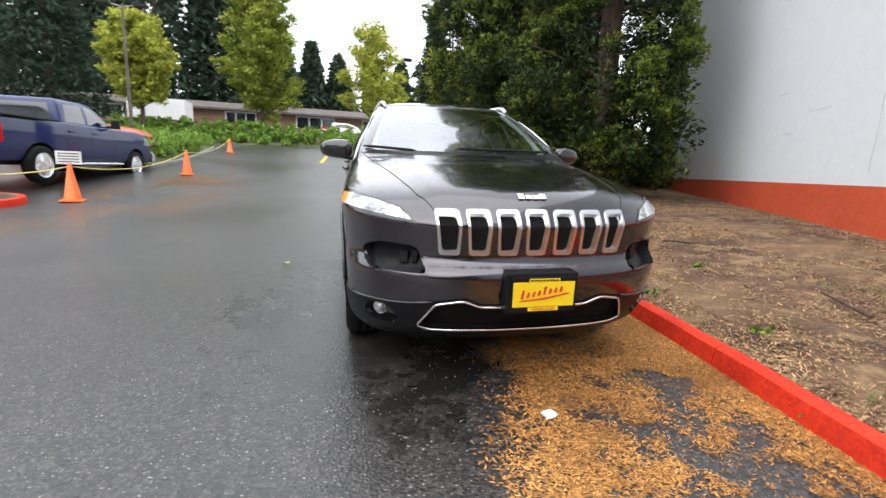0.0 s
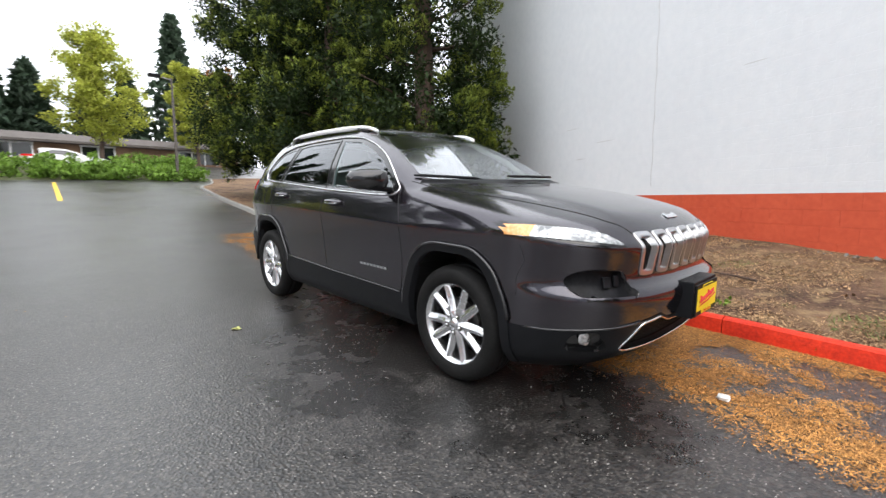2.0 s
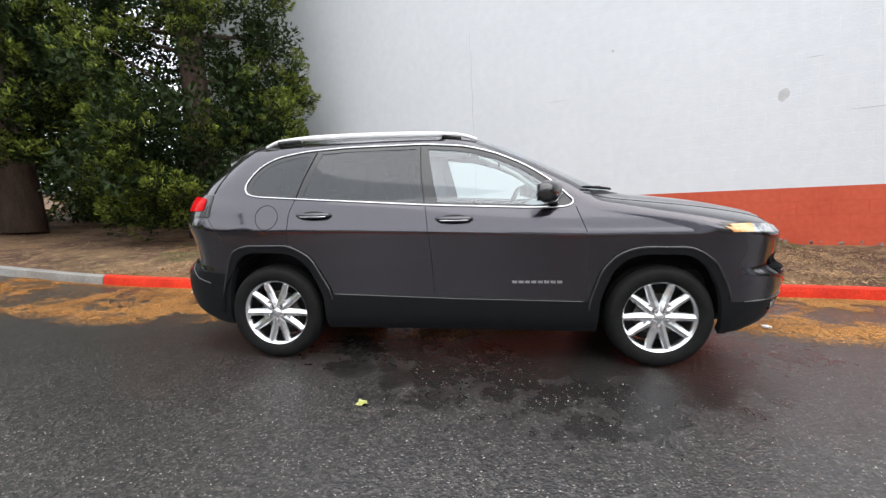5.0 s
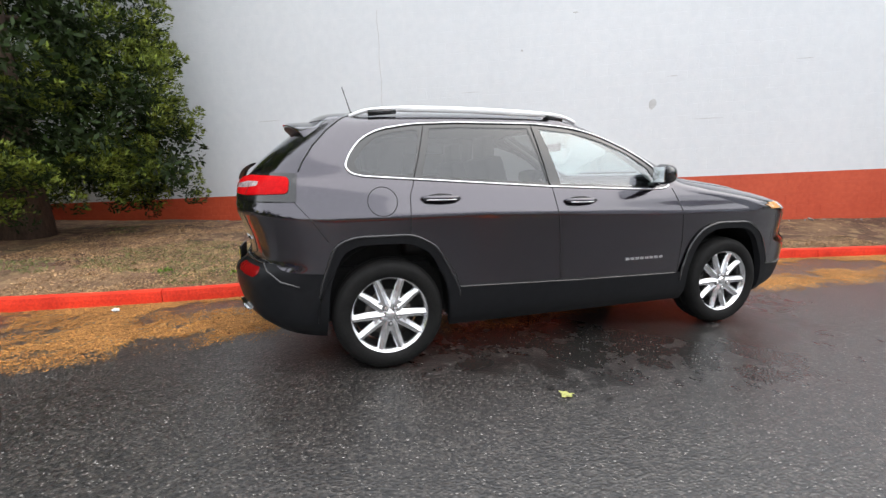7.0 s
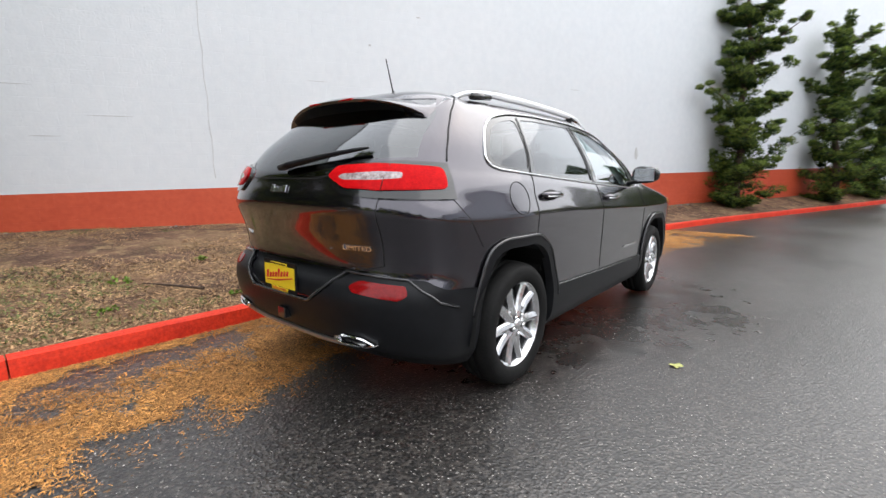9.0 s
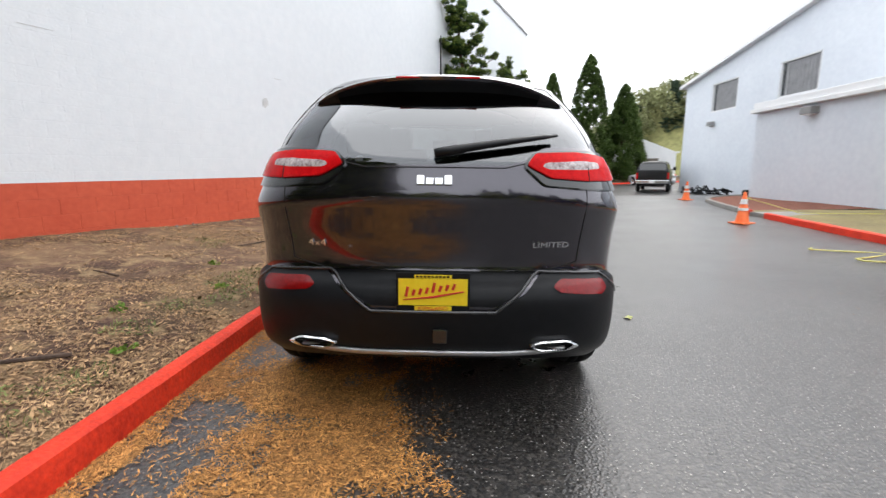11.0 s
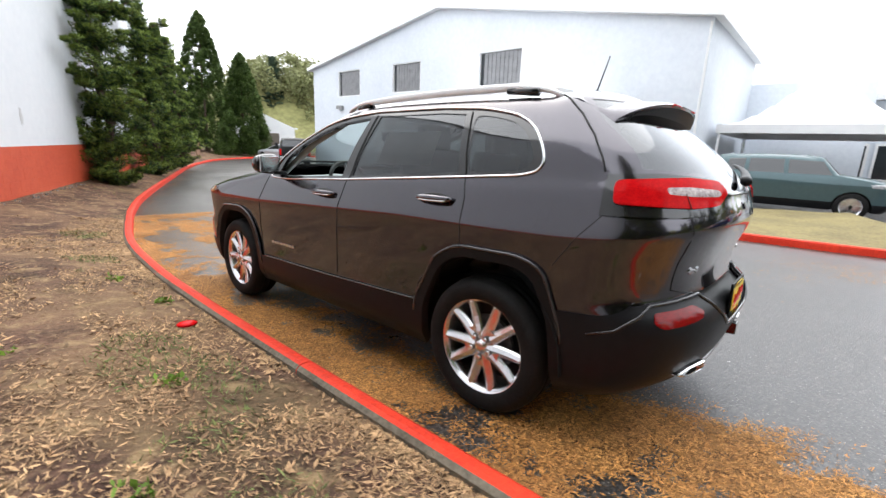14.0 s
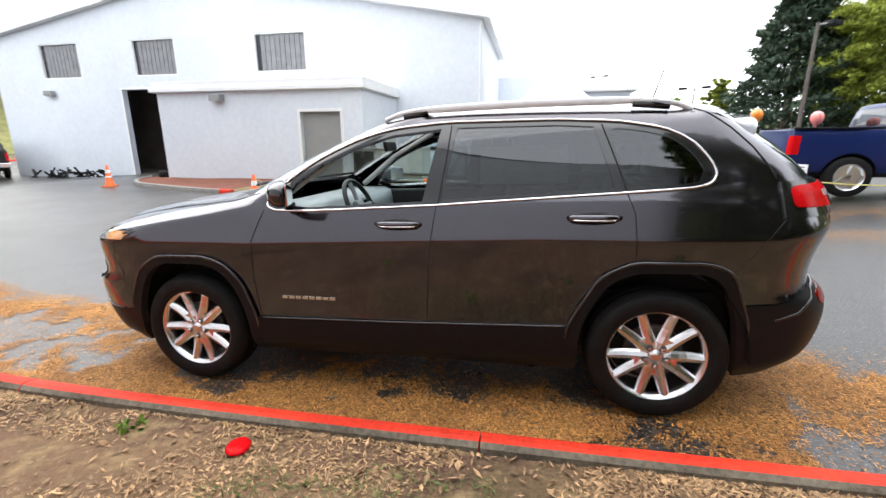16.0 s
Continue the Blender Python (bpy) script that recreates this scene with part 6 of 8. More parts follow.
annex = tagged(empty("annex_building"), "low pale annex with a grey roller door and white fascia", "building", kind="structure")
AX, AY0, AY1, DY0, DY1 = -11.35, -12.85, -4.95, -7.22, -5.75
part("annex_wall", boxes(((BX, AY0, -0.6), (AX, DY0, 3.10))), M_BLDG, annex)
part("annex_wall", boxes(((BX, DY1, -0.6), (AX, AY1, 3.10))), M_BLDG, annex)
part("annex_wall", boxes(((BX, DY0, 2.38), (AX, DY1, 3.10)), ((BX, DY0, -0.6), (AX - 0.2, DY1, 2.38))), M_BLDG, annex)
part("fascia", boxes(((BX + 0.02, AY0 - 0.18, 3.10), (AX + 0.18, AY1 + 0.15, 3.24)), ((BX + 0.02, AY0 - 0.12, 3.24), (AX + 0.10, AY1 + 0.1, 3.46)), bevel=0.02), M_TRIM, annex)
rd = part("roller_door", boxes(((AX - 0.18, DY0 + 0.02, -0.1), (AX - 0.16, DY1 - 0.02, 2.36))), M_DOORGREY, annex)
for k in range(23):
    part("door_slat", boxes(((AX - 0.16, DY0 + 0.03, -0.08 + 0.105 * k), (AX - 0.148, DY1 - 0.03, -0.08 + 0.105 * k + 0.095))), M_DOORGREY, rd)
part("door_jamb", boxes(((AX - 0.02, DY0 - 0.10, -0.1), (AX + 0.02, DY0, 2.48)), ((AX - 0.02, DY1, -0.1), (AX + 0.02, DY1 + 0.10, 2.48)), ((AX - 0.02, DY0, 2.38), (AX + 0.02, DY1, 2.48))), M_TRIM, annex)

# ---- far kerb, planted strip and mulch bed on the workshop side ----
WK = [(-11.9, -14.3), (-11.2, -14.0), (-10.4, -13.45), (-9.5, -12.4), (-8.74, -10.5), (-8.2, -8.8), (-7.75, -7.0), (-7.3, -5.0), (-6.95, -3.5), (-6.62, -1.95), (-6.60, -0.58), (-6.85, 0.97), (-7.1, 2.6), (-6.95, 4.0), (-6.6, 4.9), (-7.0, 5.5), (-8.2, 5.6), (-12.0, 5.3)]
wline = spline(WK, 8)
wk = tagged(empty("kerb_west"), "red painted kerb round a grass strip", "kerb", kind="structure")
tip = [i for i, p in enumerate(wline) if p[1] < -7.95][-1]
gap = [i for i, p in enumerate(wline) if p[1] < -6.6][-1]
part("kerb_bare_length", kerb_mesh(wline[:tip + 1], 0.13, 0.13, M_CONC), M_CONC, wk, "bare grey concrete kerb")
kerb_run(wk, wline[tip:tip + 3], 0.13, 0.13)
for i in range(gap, len(wline) - 1, 12):
    kerb_run(wk, wline[i:i + 13], 0.13, 0.13, side=1)
M_MULCH = mat("red_brown_mulch", (0.10, 0.03, 0.018), (0.22, 0.07, 0.035), rough=0.9, scale=3, fine=40, bump=0.8, bscale=40)
M_DRYGRASS = mat("worn_grass", (0.13, 0.10, 0.045), (0.24, 0.20, 0.08), rough=0.9, scale=0.8, fine=18, bump=0.6, bscale=40, contrast=(0.38, 0.6))


def strip_sheet(name, line, far, rise, material, n=8):
    vs, fs = [], []
    inn = offset_line(line, 0.12)
    for i, p in enumerate(inn):
        for j in range(n + 1):
            f = j / n
            x = p[0] + (far[i][0] - p[0]) * f
            y = p[1] + (far[i][1] - p[1]) * f
            vs.append((x, y, road_z(*line[i]) + 0.09 + rise * f + noise.noise((x, y, 0)) * 0.03 * min(1, 4 * f)))
    for i in range(len(inn) - 1):
        for j in range(n):
            a = i * (n + 1) + j
            fs.append((a, a + 1, a + n + 2, a + n + 1))
    return quads(name, vs, fs, material, True)


i0 = min(range(len(wline)), key=lambda i: abs(wline[i][1] + 7.9))
tagged(strip_sheet("ground_mulch", wline[3:i0 + 1], [(-11.9, max(p[1], -13.9) * 0.97) for p in wline[3:i0 + 1]], 0.05, M_MULCH), "red-brown mulch bed beside the annex", "mulch bed", kind="structure")
i1 = min(range(len(wline)), key=lambda i: abs(wline[i][1] - 4.9))
tagged(strip_sheet("ground_strip", wline[i0:i1 + 1], [(-12.2, p[1] * 0.8 - 1.0) for p in wline[i0:i1 + 1]], 0.06, M_DRYGRASS), "worn dry grass strip", "ground", kind="structure")

path_slab = tagged(link_bm("pavement", boxes(((-11.3, -7.35, -0.2), (-7.75, -6.35, 0.055)), bevel=0.01), M_CONC), "pale concrete path to the roller door", "path", kind="structure")
# ---- yard clutter by the workshop ----
def thing(name, label, category, loc=(0, 0, 0), rz=0.0, group=""):
    e = empty(name)
    e.matrix_world = pose(*loc, 0, 0, rz)
    return tagged(e, label, category, group=group)


gz = lambda x, y: road_z(x, y)
M_ZINC = mat("dull_zinc_sheet", (0.36, 0.37, 0.36), (0.50, 0.50, 0.48), rough=0.5, metal=0.2, scale=3, fine=30)
ac = thing("air_conditioner", "long grey rooftop air conditioner on the ground", "air conditioner", (-10.75, -3.75, gz(-10.75, -3.75) + 0.10))
ac.scale = (1, 0.8, 1)
part("cabinet", boxes(((-0.6, -1.4, 0.08), (0.6, 1.4, 1.05)), bevel=0.02), M_ZINC, ac)
part("lid", boxes(((-0.64, -1.44, 1.05), (0.64, 1.44, 1.10)), bevel=0.01), M_ZINC, ac)
part("base_rail", boxes(((-0.6, -1.4, 0), (-0.5, 1.4, 0.08)), ((0.5, -1.4, 0), (0.6, 1.4, 0.08))), M_BLACK, ac)
for k in range(14):
    part("louvre", boxes(((0.602, -1.35 + 0.06 * k, 0.18), (0.625, -1.32 + 0.06 * k, 0.98))), M_BLACK, ac)
for k in range(2):
    part("access_panel", boxes(((0.602, -0.3 + 0.8 * k, 0.15), (0.612, 0.4 + 0.8 * k, 0.98))), M_ZINC, ac)
for y in (-0.8, 0.0):
    bm = bmesh.new()
    lathe(bm, [(0.15, 1.10), (0.15, 1.32), (0.18, 1.33), (0.18, 1.40), (0.001, 1.41)], 14, axis="z", m=Matrix.Translation((0, y, 0)))
    part("vent_cowl", bm, M_GREYPAINT, ac)
fr = thing("scrap_metal", "black welded steel frame lying on the grass", "steel frame", (-11.3, -2.2, gz(-11.3, -2.2) + 0.13))
for a, c in (((0, -0.9, 0.05), (0, 0.8, 0.05)), ((0, -0.9, 1.0), (0, 0.75, 1.0)), ((0, 0.75, 1.0), (0.1, 0.2, 0.1)), ((-0.6, -0.9, 0.05), (0, -0.9, 1.0)), ((-0.6, 0.7, 0.1), (0, 0.75, 1.0))):
    bm = bmesh.new()
    tube(bm, [a, c], 0.06, 6)
    part("beam", bm, M_BLACK, fr)
hose = thing("cable_loop", "pale cable draped over the steel frame", "cable", (-11.3, -2.2, gz(-11.3, -2.2) + 0.13))
bm = bmesh.new()
tube(bm, [(0.07, -0.85 + 0.2 * k, 1.06 - 0.16 * math.sin(math.pi * k / 8)) for k in range(9)], 0.018, 6)
part("cable", bm, M_GREYPAINT, hose, smooth=True)
for k, (dx, dy) in enumerate(((0.72, -3.1), (0.78, -3.6))):
    pipe = thing("steel_pipe", "dark steel pipe lying before the air conditioner", "pipe", (-10.9 + dx, dy, gz(-10.9 + dx, dy) + 0.14 + 0.22 * k), group="loose pipes")
    bm = bmesh.new()
    tube(bm, [(0, -1.3, 0.03), (0.04, 0, 0.05), (0.02, 1.5, 0.02)], 0.045, 8)
    part("tube", bm, M_STEELDARK if k else M_ZINC, pipe, smooth=True)
heap = thing("scrap_pile", "tangled grey scrap parts on the grass by the wall", "scrap", (-12.1, -1.2, gz(-12.1, -1.2) + 0.08))
rr = random.Random(8)
for k in range(22):
    bm = bmesh.new()
    m = Matrix.Translation((rr.uniform(-0.3, 0.3), rr.uniform(-0.4, 0.4), rr.uniform(0.05, 0.42))) @ Euler((rr.uniform(0, 3), rr.uniform(0, 3), rr.uniform(0, 3))).to_matrix().to_4x4()
    box(bm, (-0.03, -0.22, -0.03), (0.03, 0.22, 0.03), 0.01, m)
    part("piece", bm, M_GREYPAINT, heap)
bk = thing("rusty_drum", "rusty brown steel drum", "drum", (-12.75, -0.5, gz(-12.75, -0.5) + 0.02))
bk.scale = (0.8, 0.8, 0.85)
bm = bmesh.new()
lathe(bm, [(0.001, 0), (0.28, 0), (0.285, 0.28), (0.29, 0.30), (0.285, 0.32), (0.28, 0.58), (0.29, 0.60), (0.28, 0.62), (0.28, 0.85), (0.26, 0.85), (0.25, 0.8), (0.001, 0.8)], 24, axis="z")
part("shell", bm, M_BRICKTAN, bk, smooth=False)
ty = thing("old_tyre", "worn black tyre lying on the mulch", "tyre", (-11.75, -13.2, gz(-11.75, -13.2) + 0.12))
bm = bmesh.new()
lathe(bm, [(0.22, 0.02), (0.34, 0.0), (0.36, 0.06), (0.36, 0.18), (0.34, 0.24), (0.22, 0.22), (0.22, 0.02)], 28, axis="z")
part("carcass", bm, M_RUBBER, ty, smooth=True)
for y, n in ((-22.6, 1), (-20.4, 2)):
    jk = thing("scrap_pile", "dark scrap parts heaped by the wall", "scrap", (-14.6, y, gz(-14.6, y)))
    rr = random.Random(n)
    for k in range(16):
        bm = bmesh.new()
        m = Matrix.Translation((rr.uniform(-0.3, 0.2), rr.uniform(-0.9, 0.9), rr.uniform(0.05, 0.3))) @ Euler((rr.uniform(0, 3), rr.uniform(0, 3), rr.uniform(0, 3))).to_matrix().to_4x4()
        box(bm, (-0.04, -0.3, -0.03), (0.04, 0.3, 0.03), 0.01, m)
        part("piece", bm, M_BLACK, jk)


def traffic_cone(loc, tall=0.72, sign=False, collar=False, tilt=0.0):
    c = tagged(empty("traffic_cone"), "orange plastic traffic cone carrying a small white notice" if sign else "orange plastic traffic cone on wet asphalt", "cone", group="traffic cones")
    c.matrix_world = pose(*loc, tilt, 0, 20)
    bm = bmesh.new()
    box(bm, (-0.19, -0.19, 0), (0.19, 0.19, 0.035), 0.01)
    part("base", bm, M_ORANGE, c)
    bm = bmesh.new()
    lathe(bm, [(0.15, 0.035), (0.135, 0.06), (0.028, tall - 0.01), (0.02, tall), (0.001, tall)], 24, axis="z")
    part("cone", bm, M_ORANGE, c, smooth=True)
    if collar:
        bm = bmesh.new()
        for z0, z1 in ((0.62, 0.78), (0.42, 0.50)):
            r0, r1 = 0.145 - 0.117 * (z0 * tall - 0.05) / (tall - 0.05), 0.145 - 0.117 * (z1 * tall - 0.05) / (tall - 0.05)
            lathe(bm, [(r0 + 0.004, z0 * tall), (r1 + 0.004, z1 * tall)], 24, axis="z")
        part("reflective_band", bm, M_WHITE, c)
    if sign:
        part("notice", boxes(((-0.19, -0.012, tall - 0.02), (0.19, 0.012, tall + 0.22)), bevel=0.004), M_WHITE, c)
        bm = bmesh.new()
        for r in range(4):
            for k in range(6):
                box(bm, (-0.15 + 0.052 * k, -0.016, tall + 0.165 - 0.05 * r), (-0.15 + 0.052 * k + 0.04, -0.0125, tall + 0.185 - 0.05 * r))
        part("notice_print", bm, M_BLACK, c)
    return c


for x, y, sgn, col in ((-6.05, 5.4, True, False), (-5.6, 10.2, False, False), (-6.9, 20.5, False, False), (-6.75, -6.1, False, True), (-5.95, -1.5, False, True), (-9.2, -13.2, False, True), (-16.5, 8.2, False, False)):
    traffic_cone((x, y, gz(x, y)), sign=sgn, collar=col)
M_ROPE = mat("yellow_rope", (0.55, 0.50, 0.12), (0.70, 0.65, 0.25), rough=0.7)
rope = thing("barrier_rope", "sagging yellow rope strung between cones", "rope")
ends = [(-9.5, 6.2), (-6.05, 5.4), (-5.6, 10.2), (-6.9, 20.5)]
bm = bmesh.new()
for (xa, ya), (xb, yb) in zip(ends, ends[1:]):
    pts = []
    for k in range(13):
        t = k / 12
        x, y = xa + (xb - xa) * t, ya + (yb - ya) * t
        pts.append((x, y, gz(xa, ya) * (1 - t) + gz(xb, yb) * t + 0.66 - 0.9 * t * (1 - t)))
    tube(bm, pts, 0.012, 5)
    part("rope_span", bm, M_ROPE, rope)
    bm = bmesh.new()
tube(bm, [(-6.75, -6.1, gz(-6.75, -6.1) + 0.6), (-8.2, -6.3, gz(-8.2, -6.3) + 0.16), (-10.0, -6.2, gz(-10, -6.2) + 0.14)], 0.01, 5)
part("rope_span", bm, M_ROPE, rope)
bm = bmesh.new()
tube(bm, [(-5.85 + 0.4 * math.sin(k * 1.1), -1.6 - 0.14 * k, gz(-5.85, -1.9) + 0.012) for k in range(9)], 0.012, 5)
part("rope_tail", bm, M_ROPE, rope)

# ---- small litter near the car ----
lid = thing("red_lamp_lens", "broken red plastic lens on the soil", "lens", (1.60, -0.57, road_z(1.3, -0.57) + 0.135), 30)
bm = bmesh.new()
bmesh.ops.create_uvsphere(bm, u_segments=16, v_segments=8, radius=1)
for v in bm.verts:
    v.co = Vector((0.075 * v.co.x, 0.055 * v.co.y, 0.017 * v.co.z + 0.008 * v.co.x))
part("lens", bm, M_REDLENS, lid, smooth=True)
M_PAPER = mat("white_paper", (0.72, 0.72, 0.70), (0.82, 0.82, 0.80), rough=0.8)
for x, y, s in ((0.02, -2.53, 0.06), (1.10, 3.52, 0.055)):
    pp = thing("paper_scrap", "crumpled white paper scrap on the asphalt", "paper", (x, y, road_z(x, y) + 0.012), 25)
    bm = bmesh.new()
    bmesh.ops.create_icosphere(bm, subdivisions=2, radius=1)
    for v in bm.verts:
        k = 0.7 + 0.5 * noise.noise(v.co * 2.3 + Vector((x, y, 0)))
        v.co = Vector((s * v.co.x * k, s * 0.7 * v.co.y * k, 0.02 * v.co.z * k + 0.008))
    part("paper", bm, M_PAPER, pp)
M_LEAFY = mat("fallen_yellow_leaf", (0.35, 0.38, 0.10), (0.45, 0.45, 0.16), rough=0.6)
for x, y in ((-1.54, 0.505),):
    lf = thing("fallen_leaf", "pale yellow-green leaf on wet asphalt", "leaf", (x, y, road_z(x, y) + 0.01), 40)
    bm = bmesh.new()
    ring = [bm.verts.new((0.035 * math.cos(a) * (1 + 0.3 * math.cos(5 * a)), 0.03 * math.sin(a) * (1 + 0.3 * math.cos(5 * a)), 0.006 * math.cos(2 * a))) for a in [2 * math.pi * k / 20 for k in range(20)]]
    f = bm.faces.new(ring)
    r = bmesh.ops.extrude_face_region(bm, geom=[f])
    for v in r["geom"]:
        if isinstance(v, bmesh.types.BMVert):
            v.co.z += 0.003
    part("blade", bm, M_LEAFY, lf)
for x, y, a, ln in ((2.15, 2.05, 20, 0.35), (2.6, -1.9, 60, 0.3), (3.0, 0.2, -30, 0.2)):
    stick = thing("fallen_twig", "thin brown twig on the verge", "twig", (x, y, road_z(1.3, y) + 0.16 + 0.07 * (x - 1.3)), a)
    bm = bmesh.new()
    tube(bm, [(-ln, 0, 0), (-ln * 0.3, 0.02, 0.01), (ln * 0.4, -0.01, 0.0), (ln, 0.03, 0.01)], [0.012, 0.011, 0.008, 0.004], 6)
    part("wood", bm, M_BARK, stick)
# yellow slatted board leaning at the foot of a tree
bd = thing("slatted_board", "yellow slatted wooden board leaning at the foot of a cedar", "board", (3.55, 11.9, road_z(2.0, 11.9) + 0.17), -28)
bd.matrix_world = bd.matrix_world @ Matrix.Rotation(radians(-9), 4, "Y") @ Matrix.Scale(0.72, 4)
for k in range(4):
    part("slat", boxes(((-0.76 + 0.05 * k, -0.20 + 0.10 * k, 0.02 + 0.115 * k), (0.74 + 0.02 * k, -0.165 + 0.10 * k, 0.095 + 0.115 * k)), bevel=0.004), M_YELLOW, bd)
for x in (-0.5, 0.5):
    bm = bmesh.new()
    tube(bm, [(x, -0.17, 0.0), (x + 0.03, 0.16, 0.46)], 0.03, 4)
    part("batten", bm, M_YELLOW, bd)
# painted bay line in the upper lot
bm = bmesh.new()
prev = None
for k in range(16):
    y = 15.7 + k * 0.75
    row = [bm.verts.new((x + 0.012 * (y - 15.7), y, road_z(x, y) + 0.006)) for x in (-2.16, -2.02)]
    if prev:
        bm.faces.new((prev[0], prev[1], row[1], row[0]))
    prev = row
tagged(link_bm("trim_bay_line", bm, M_YELLOW), "worn yellow painted bay line", "line", kind="structure")
post = thing("timber_post", "short brown timber post by the kerb", "post", (-10.6, -34.6, gz(-10.6, -34.6)))
part("shaft", boxes(((-0.12, -0.12, 0), (0.12, 0.12, 1.65)), bevel=0.02), M_BRICKTAN, post)


# ---- trees near the wall ----
def trunk_bm(h, r0, r1, lean=(0, 0), wob=0.08, seed=0):
    rr = random.Random(seed)
    bm = bmesh.new()
    pts = [(lean[0] * k / 8 + rr.uniform(-wob, wob) * (k > 0), lean[1] * k / 8 + rr.uniform(-wob, wob) * (k > 0), -0.1 + (h + 0.1) * k / 8) for k in range(9)]
    tube(bm, pts, [r0 * 1.35] + [r0 + (r1 - r0) * k / 8 for k in range(1, 9)], 12)
    return bm, pts


def limb(bm, a, d, ln, r, rr, up=0.3):
    pts, p = [Vector(a)], Vector(a)
    d = Vector(d).normalized()
    for k in range(5):
        d = (d + Vector((rr.uniform(-0.25, 0.25), rr.uniform(-0.25, 0.25), rr.uniform(-0.05, 0.3) * up))).normalized()
        p = p + d * ln / 5
        pts.append(p.copy())
    tube(bm, pts, [r * (1 - 0.17 * k) for k in range(6)], 6)
    return pts


def cedar(x, y, z, r, h, bare, seed, name="cedar_tree", per=150, clumps=300, leaf=0.15, clump=1.0, fill=0.84, stem=0.32, wallside=1.0):
    t = tagged(empty(name), "large dense green cedar with a broad reddish trunk", "tree", group="cedars by the wall")
    t.matrix_world = Matrix.Translation((x, y, z))
    rr = random.Random(seed)
    bm, pts = trunk_bm(h * 0.9, stem, 0.06, seed=seed)
    for k in range(22):
        f = rr.uniform(0.12, 0.8)
        a = rr.uniform(0, 6.28)
        limb(bm, (0, 0, h * 0.9 * f), (math.cos(a), math.sin(a), 0.1), r * (1.05 - f) * 0.9, 0.06, rr)
    part("trunk", bm, M_BARK, t, smooth=True)
    bases, dirs, lens = [], [], []
    for k in range(clumps // 7):
        # boughs, each carrying a spray of plumes
        f = rr.random() ** 1.45
        a = rr.uniform(0, 6.28)
        lump = 0.84 + 0.30 * noise.noise((math.cos(a) * 1.4 + seed, math.sin(a) * 1.4, f * 5))
        prof = r * (1 - 0.75 * f ** 1.6) * (0.82 + 0.18 * min(1, f * 8)) * lump
        q = prof * (rr.uniform(0.84, 1.0) if rr.random() < 0.85 else rr.uniform(0.4, 0.84))
        zc = bare + (h - bare) * f - 0.25 * q / r
        for _ in range(7):
            da, dq = rr.gauss(0, 0.24) / max(q, 0.4), rr.gauss(0, 0.10)
            u, w = math.cos(a + da), math.sin(a + da)
            # the crown stops short of the building
            bases.append(((q + dq) * u * (wallside if u > 0 else 1.0), (q + dq) * w, zc + rr.gauss(0, 0.18)))
            dirs.append((u + rr.gauss(0, 0.35), w + rr.gauss(0, 0.35), rr.uniform(0.35, 1.2)))
            lens.append(rr.uniform(0.26, 0.50) * (1.1 - 0.3 * f) * clump)
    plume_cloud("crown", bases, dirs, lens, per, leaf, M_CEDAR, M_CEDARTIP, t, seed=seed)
    # dark heart of the crown, its inner shade put into the leaf colour
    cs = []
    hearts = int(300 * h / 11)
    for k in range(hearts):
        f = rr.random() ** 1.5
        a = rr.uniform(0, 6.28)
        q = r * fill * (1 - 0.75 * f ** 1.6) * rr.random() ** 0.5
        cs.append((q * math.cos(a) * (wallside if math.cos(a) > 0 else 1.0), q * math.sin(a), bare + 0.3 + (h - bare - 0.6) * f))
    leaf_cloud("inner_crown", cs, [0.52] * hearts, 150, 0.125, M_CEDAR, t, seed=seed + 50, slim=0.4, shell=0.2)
    return t


cedar(5.40, 6.25, 0.50, 2.8, 15.0, 0.80, 11, per=110, clumps=1960, leaf=0.076, fill=0.88, stem=0.34, wallside=0.5)
cedar(5.3, 11.0, 0.98, 2.9, 16.0, 1.5, 12, per=75, clumps=1900, leaf=0.12, clump=1.25, fill=0.92, stem=0.34)
cedar(4.95, 14.9, 1.30, 3.1, 17.0, 1.2, 13, per=70, clumps=2100, leaf=0.13, clump=1.3, fill=1.0, stem=0.42)
cedar(8.6, 16.5, 1.5, 3.3, 14.0, 0.8, 14, per=50, clumps=560, leaf=0.2, clump=1.5, fill=0.92)
# bare lower sticks at the foot of the far cedar
rr = random.Random(3)
for sx, sy, sz, sr, sh in ((8.5, 8.5, 0.62, 1.3, 1.2), (9.3, 10.6, 0.8, 1.4, 1.6), (8.6, 12.6, 1.0, 1.5, 1.9), (10.4, 13.4, 1.1, 1.6, 2.4)):
    shrub = tagged(empty("shrub"), "dark evergreen shrub against the wall", "shrub", group="shrubs under the cedars")
    shrub.matrix_world = Matrix.Translation((sx, sy, sz))
    cs = [(rr.uniform(-1, 1) * sr, rr.uniform(-0.8, 0.8) * sr, rr.uniform(0.05, 0.95) * sh) for k in range(70)]
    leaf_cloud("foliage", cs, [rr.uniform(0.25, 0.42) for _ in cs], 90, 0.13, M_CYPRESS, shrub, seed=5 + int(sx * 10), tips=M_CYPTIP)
    bm = bmesh.new()
    for k in range(7):
        limb(bm, (rr.uniform(-0.5, 0.5), rr.uniform(-0.3, 0.3), -0.1), (rr.uniform(-0.4, 0.4), rr.uniform(-0.4, 0.4), 1), 0.9, 0.03, rr)
    part("stems", bm, M_BARK, shrub)


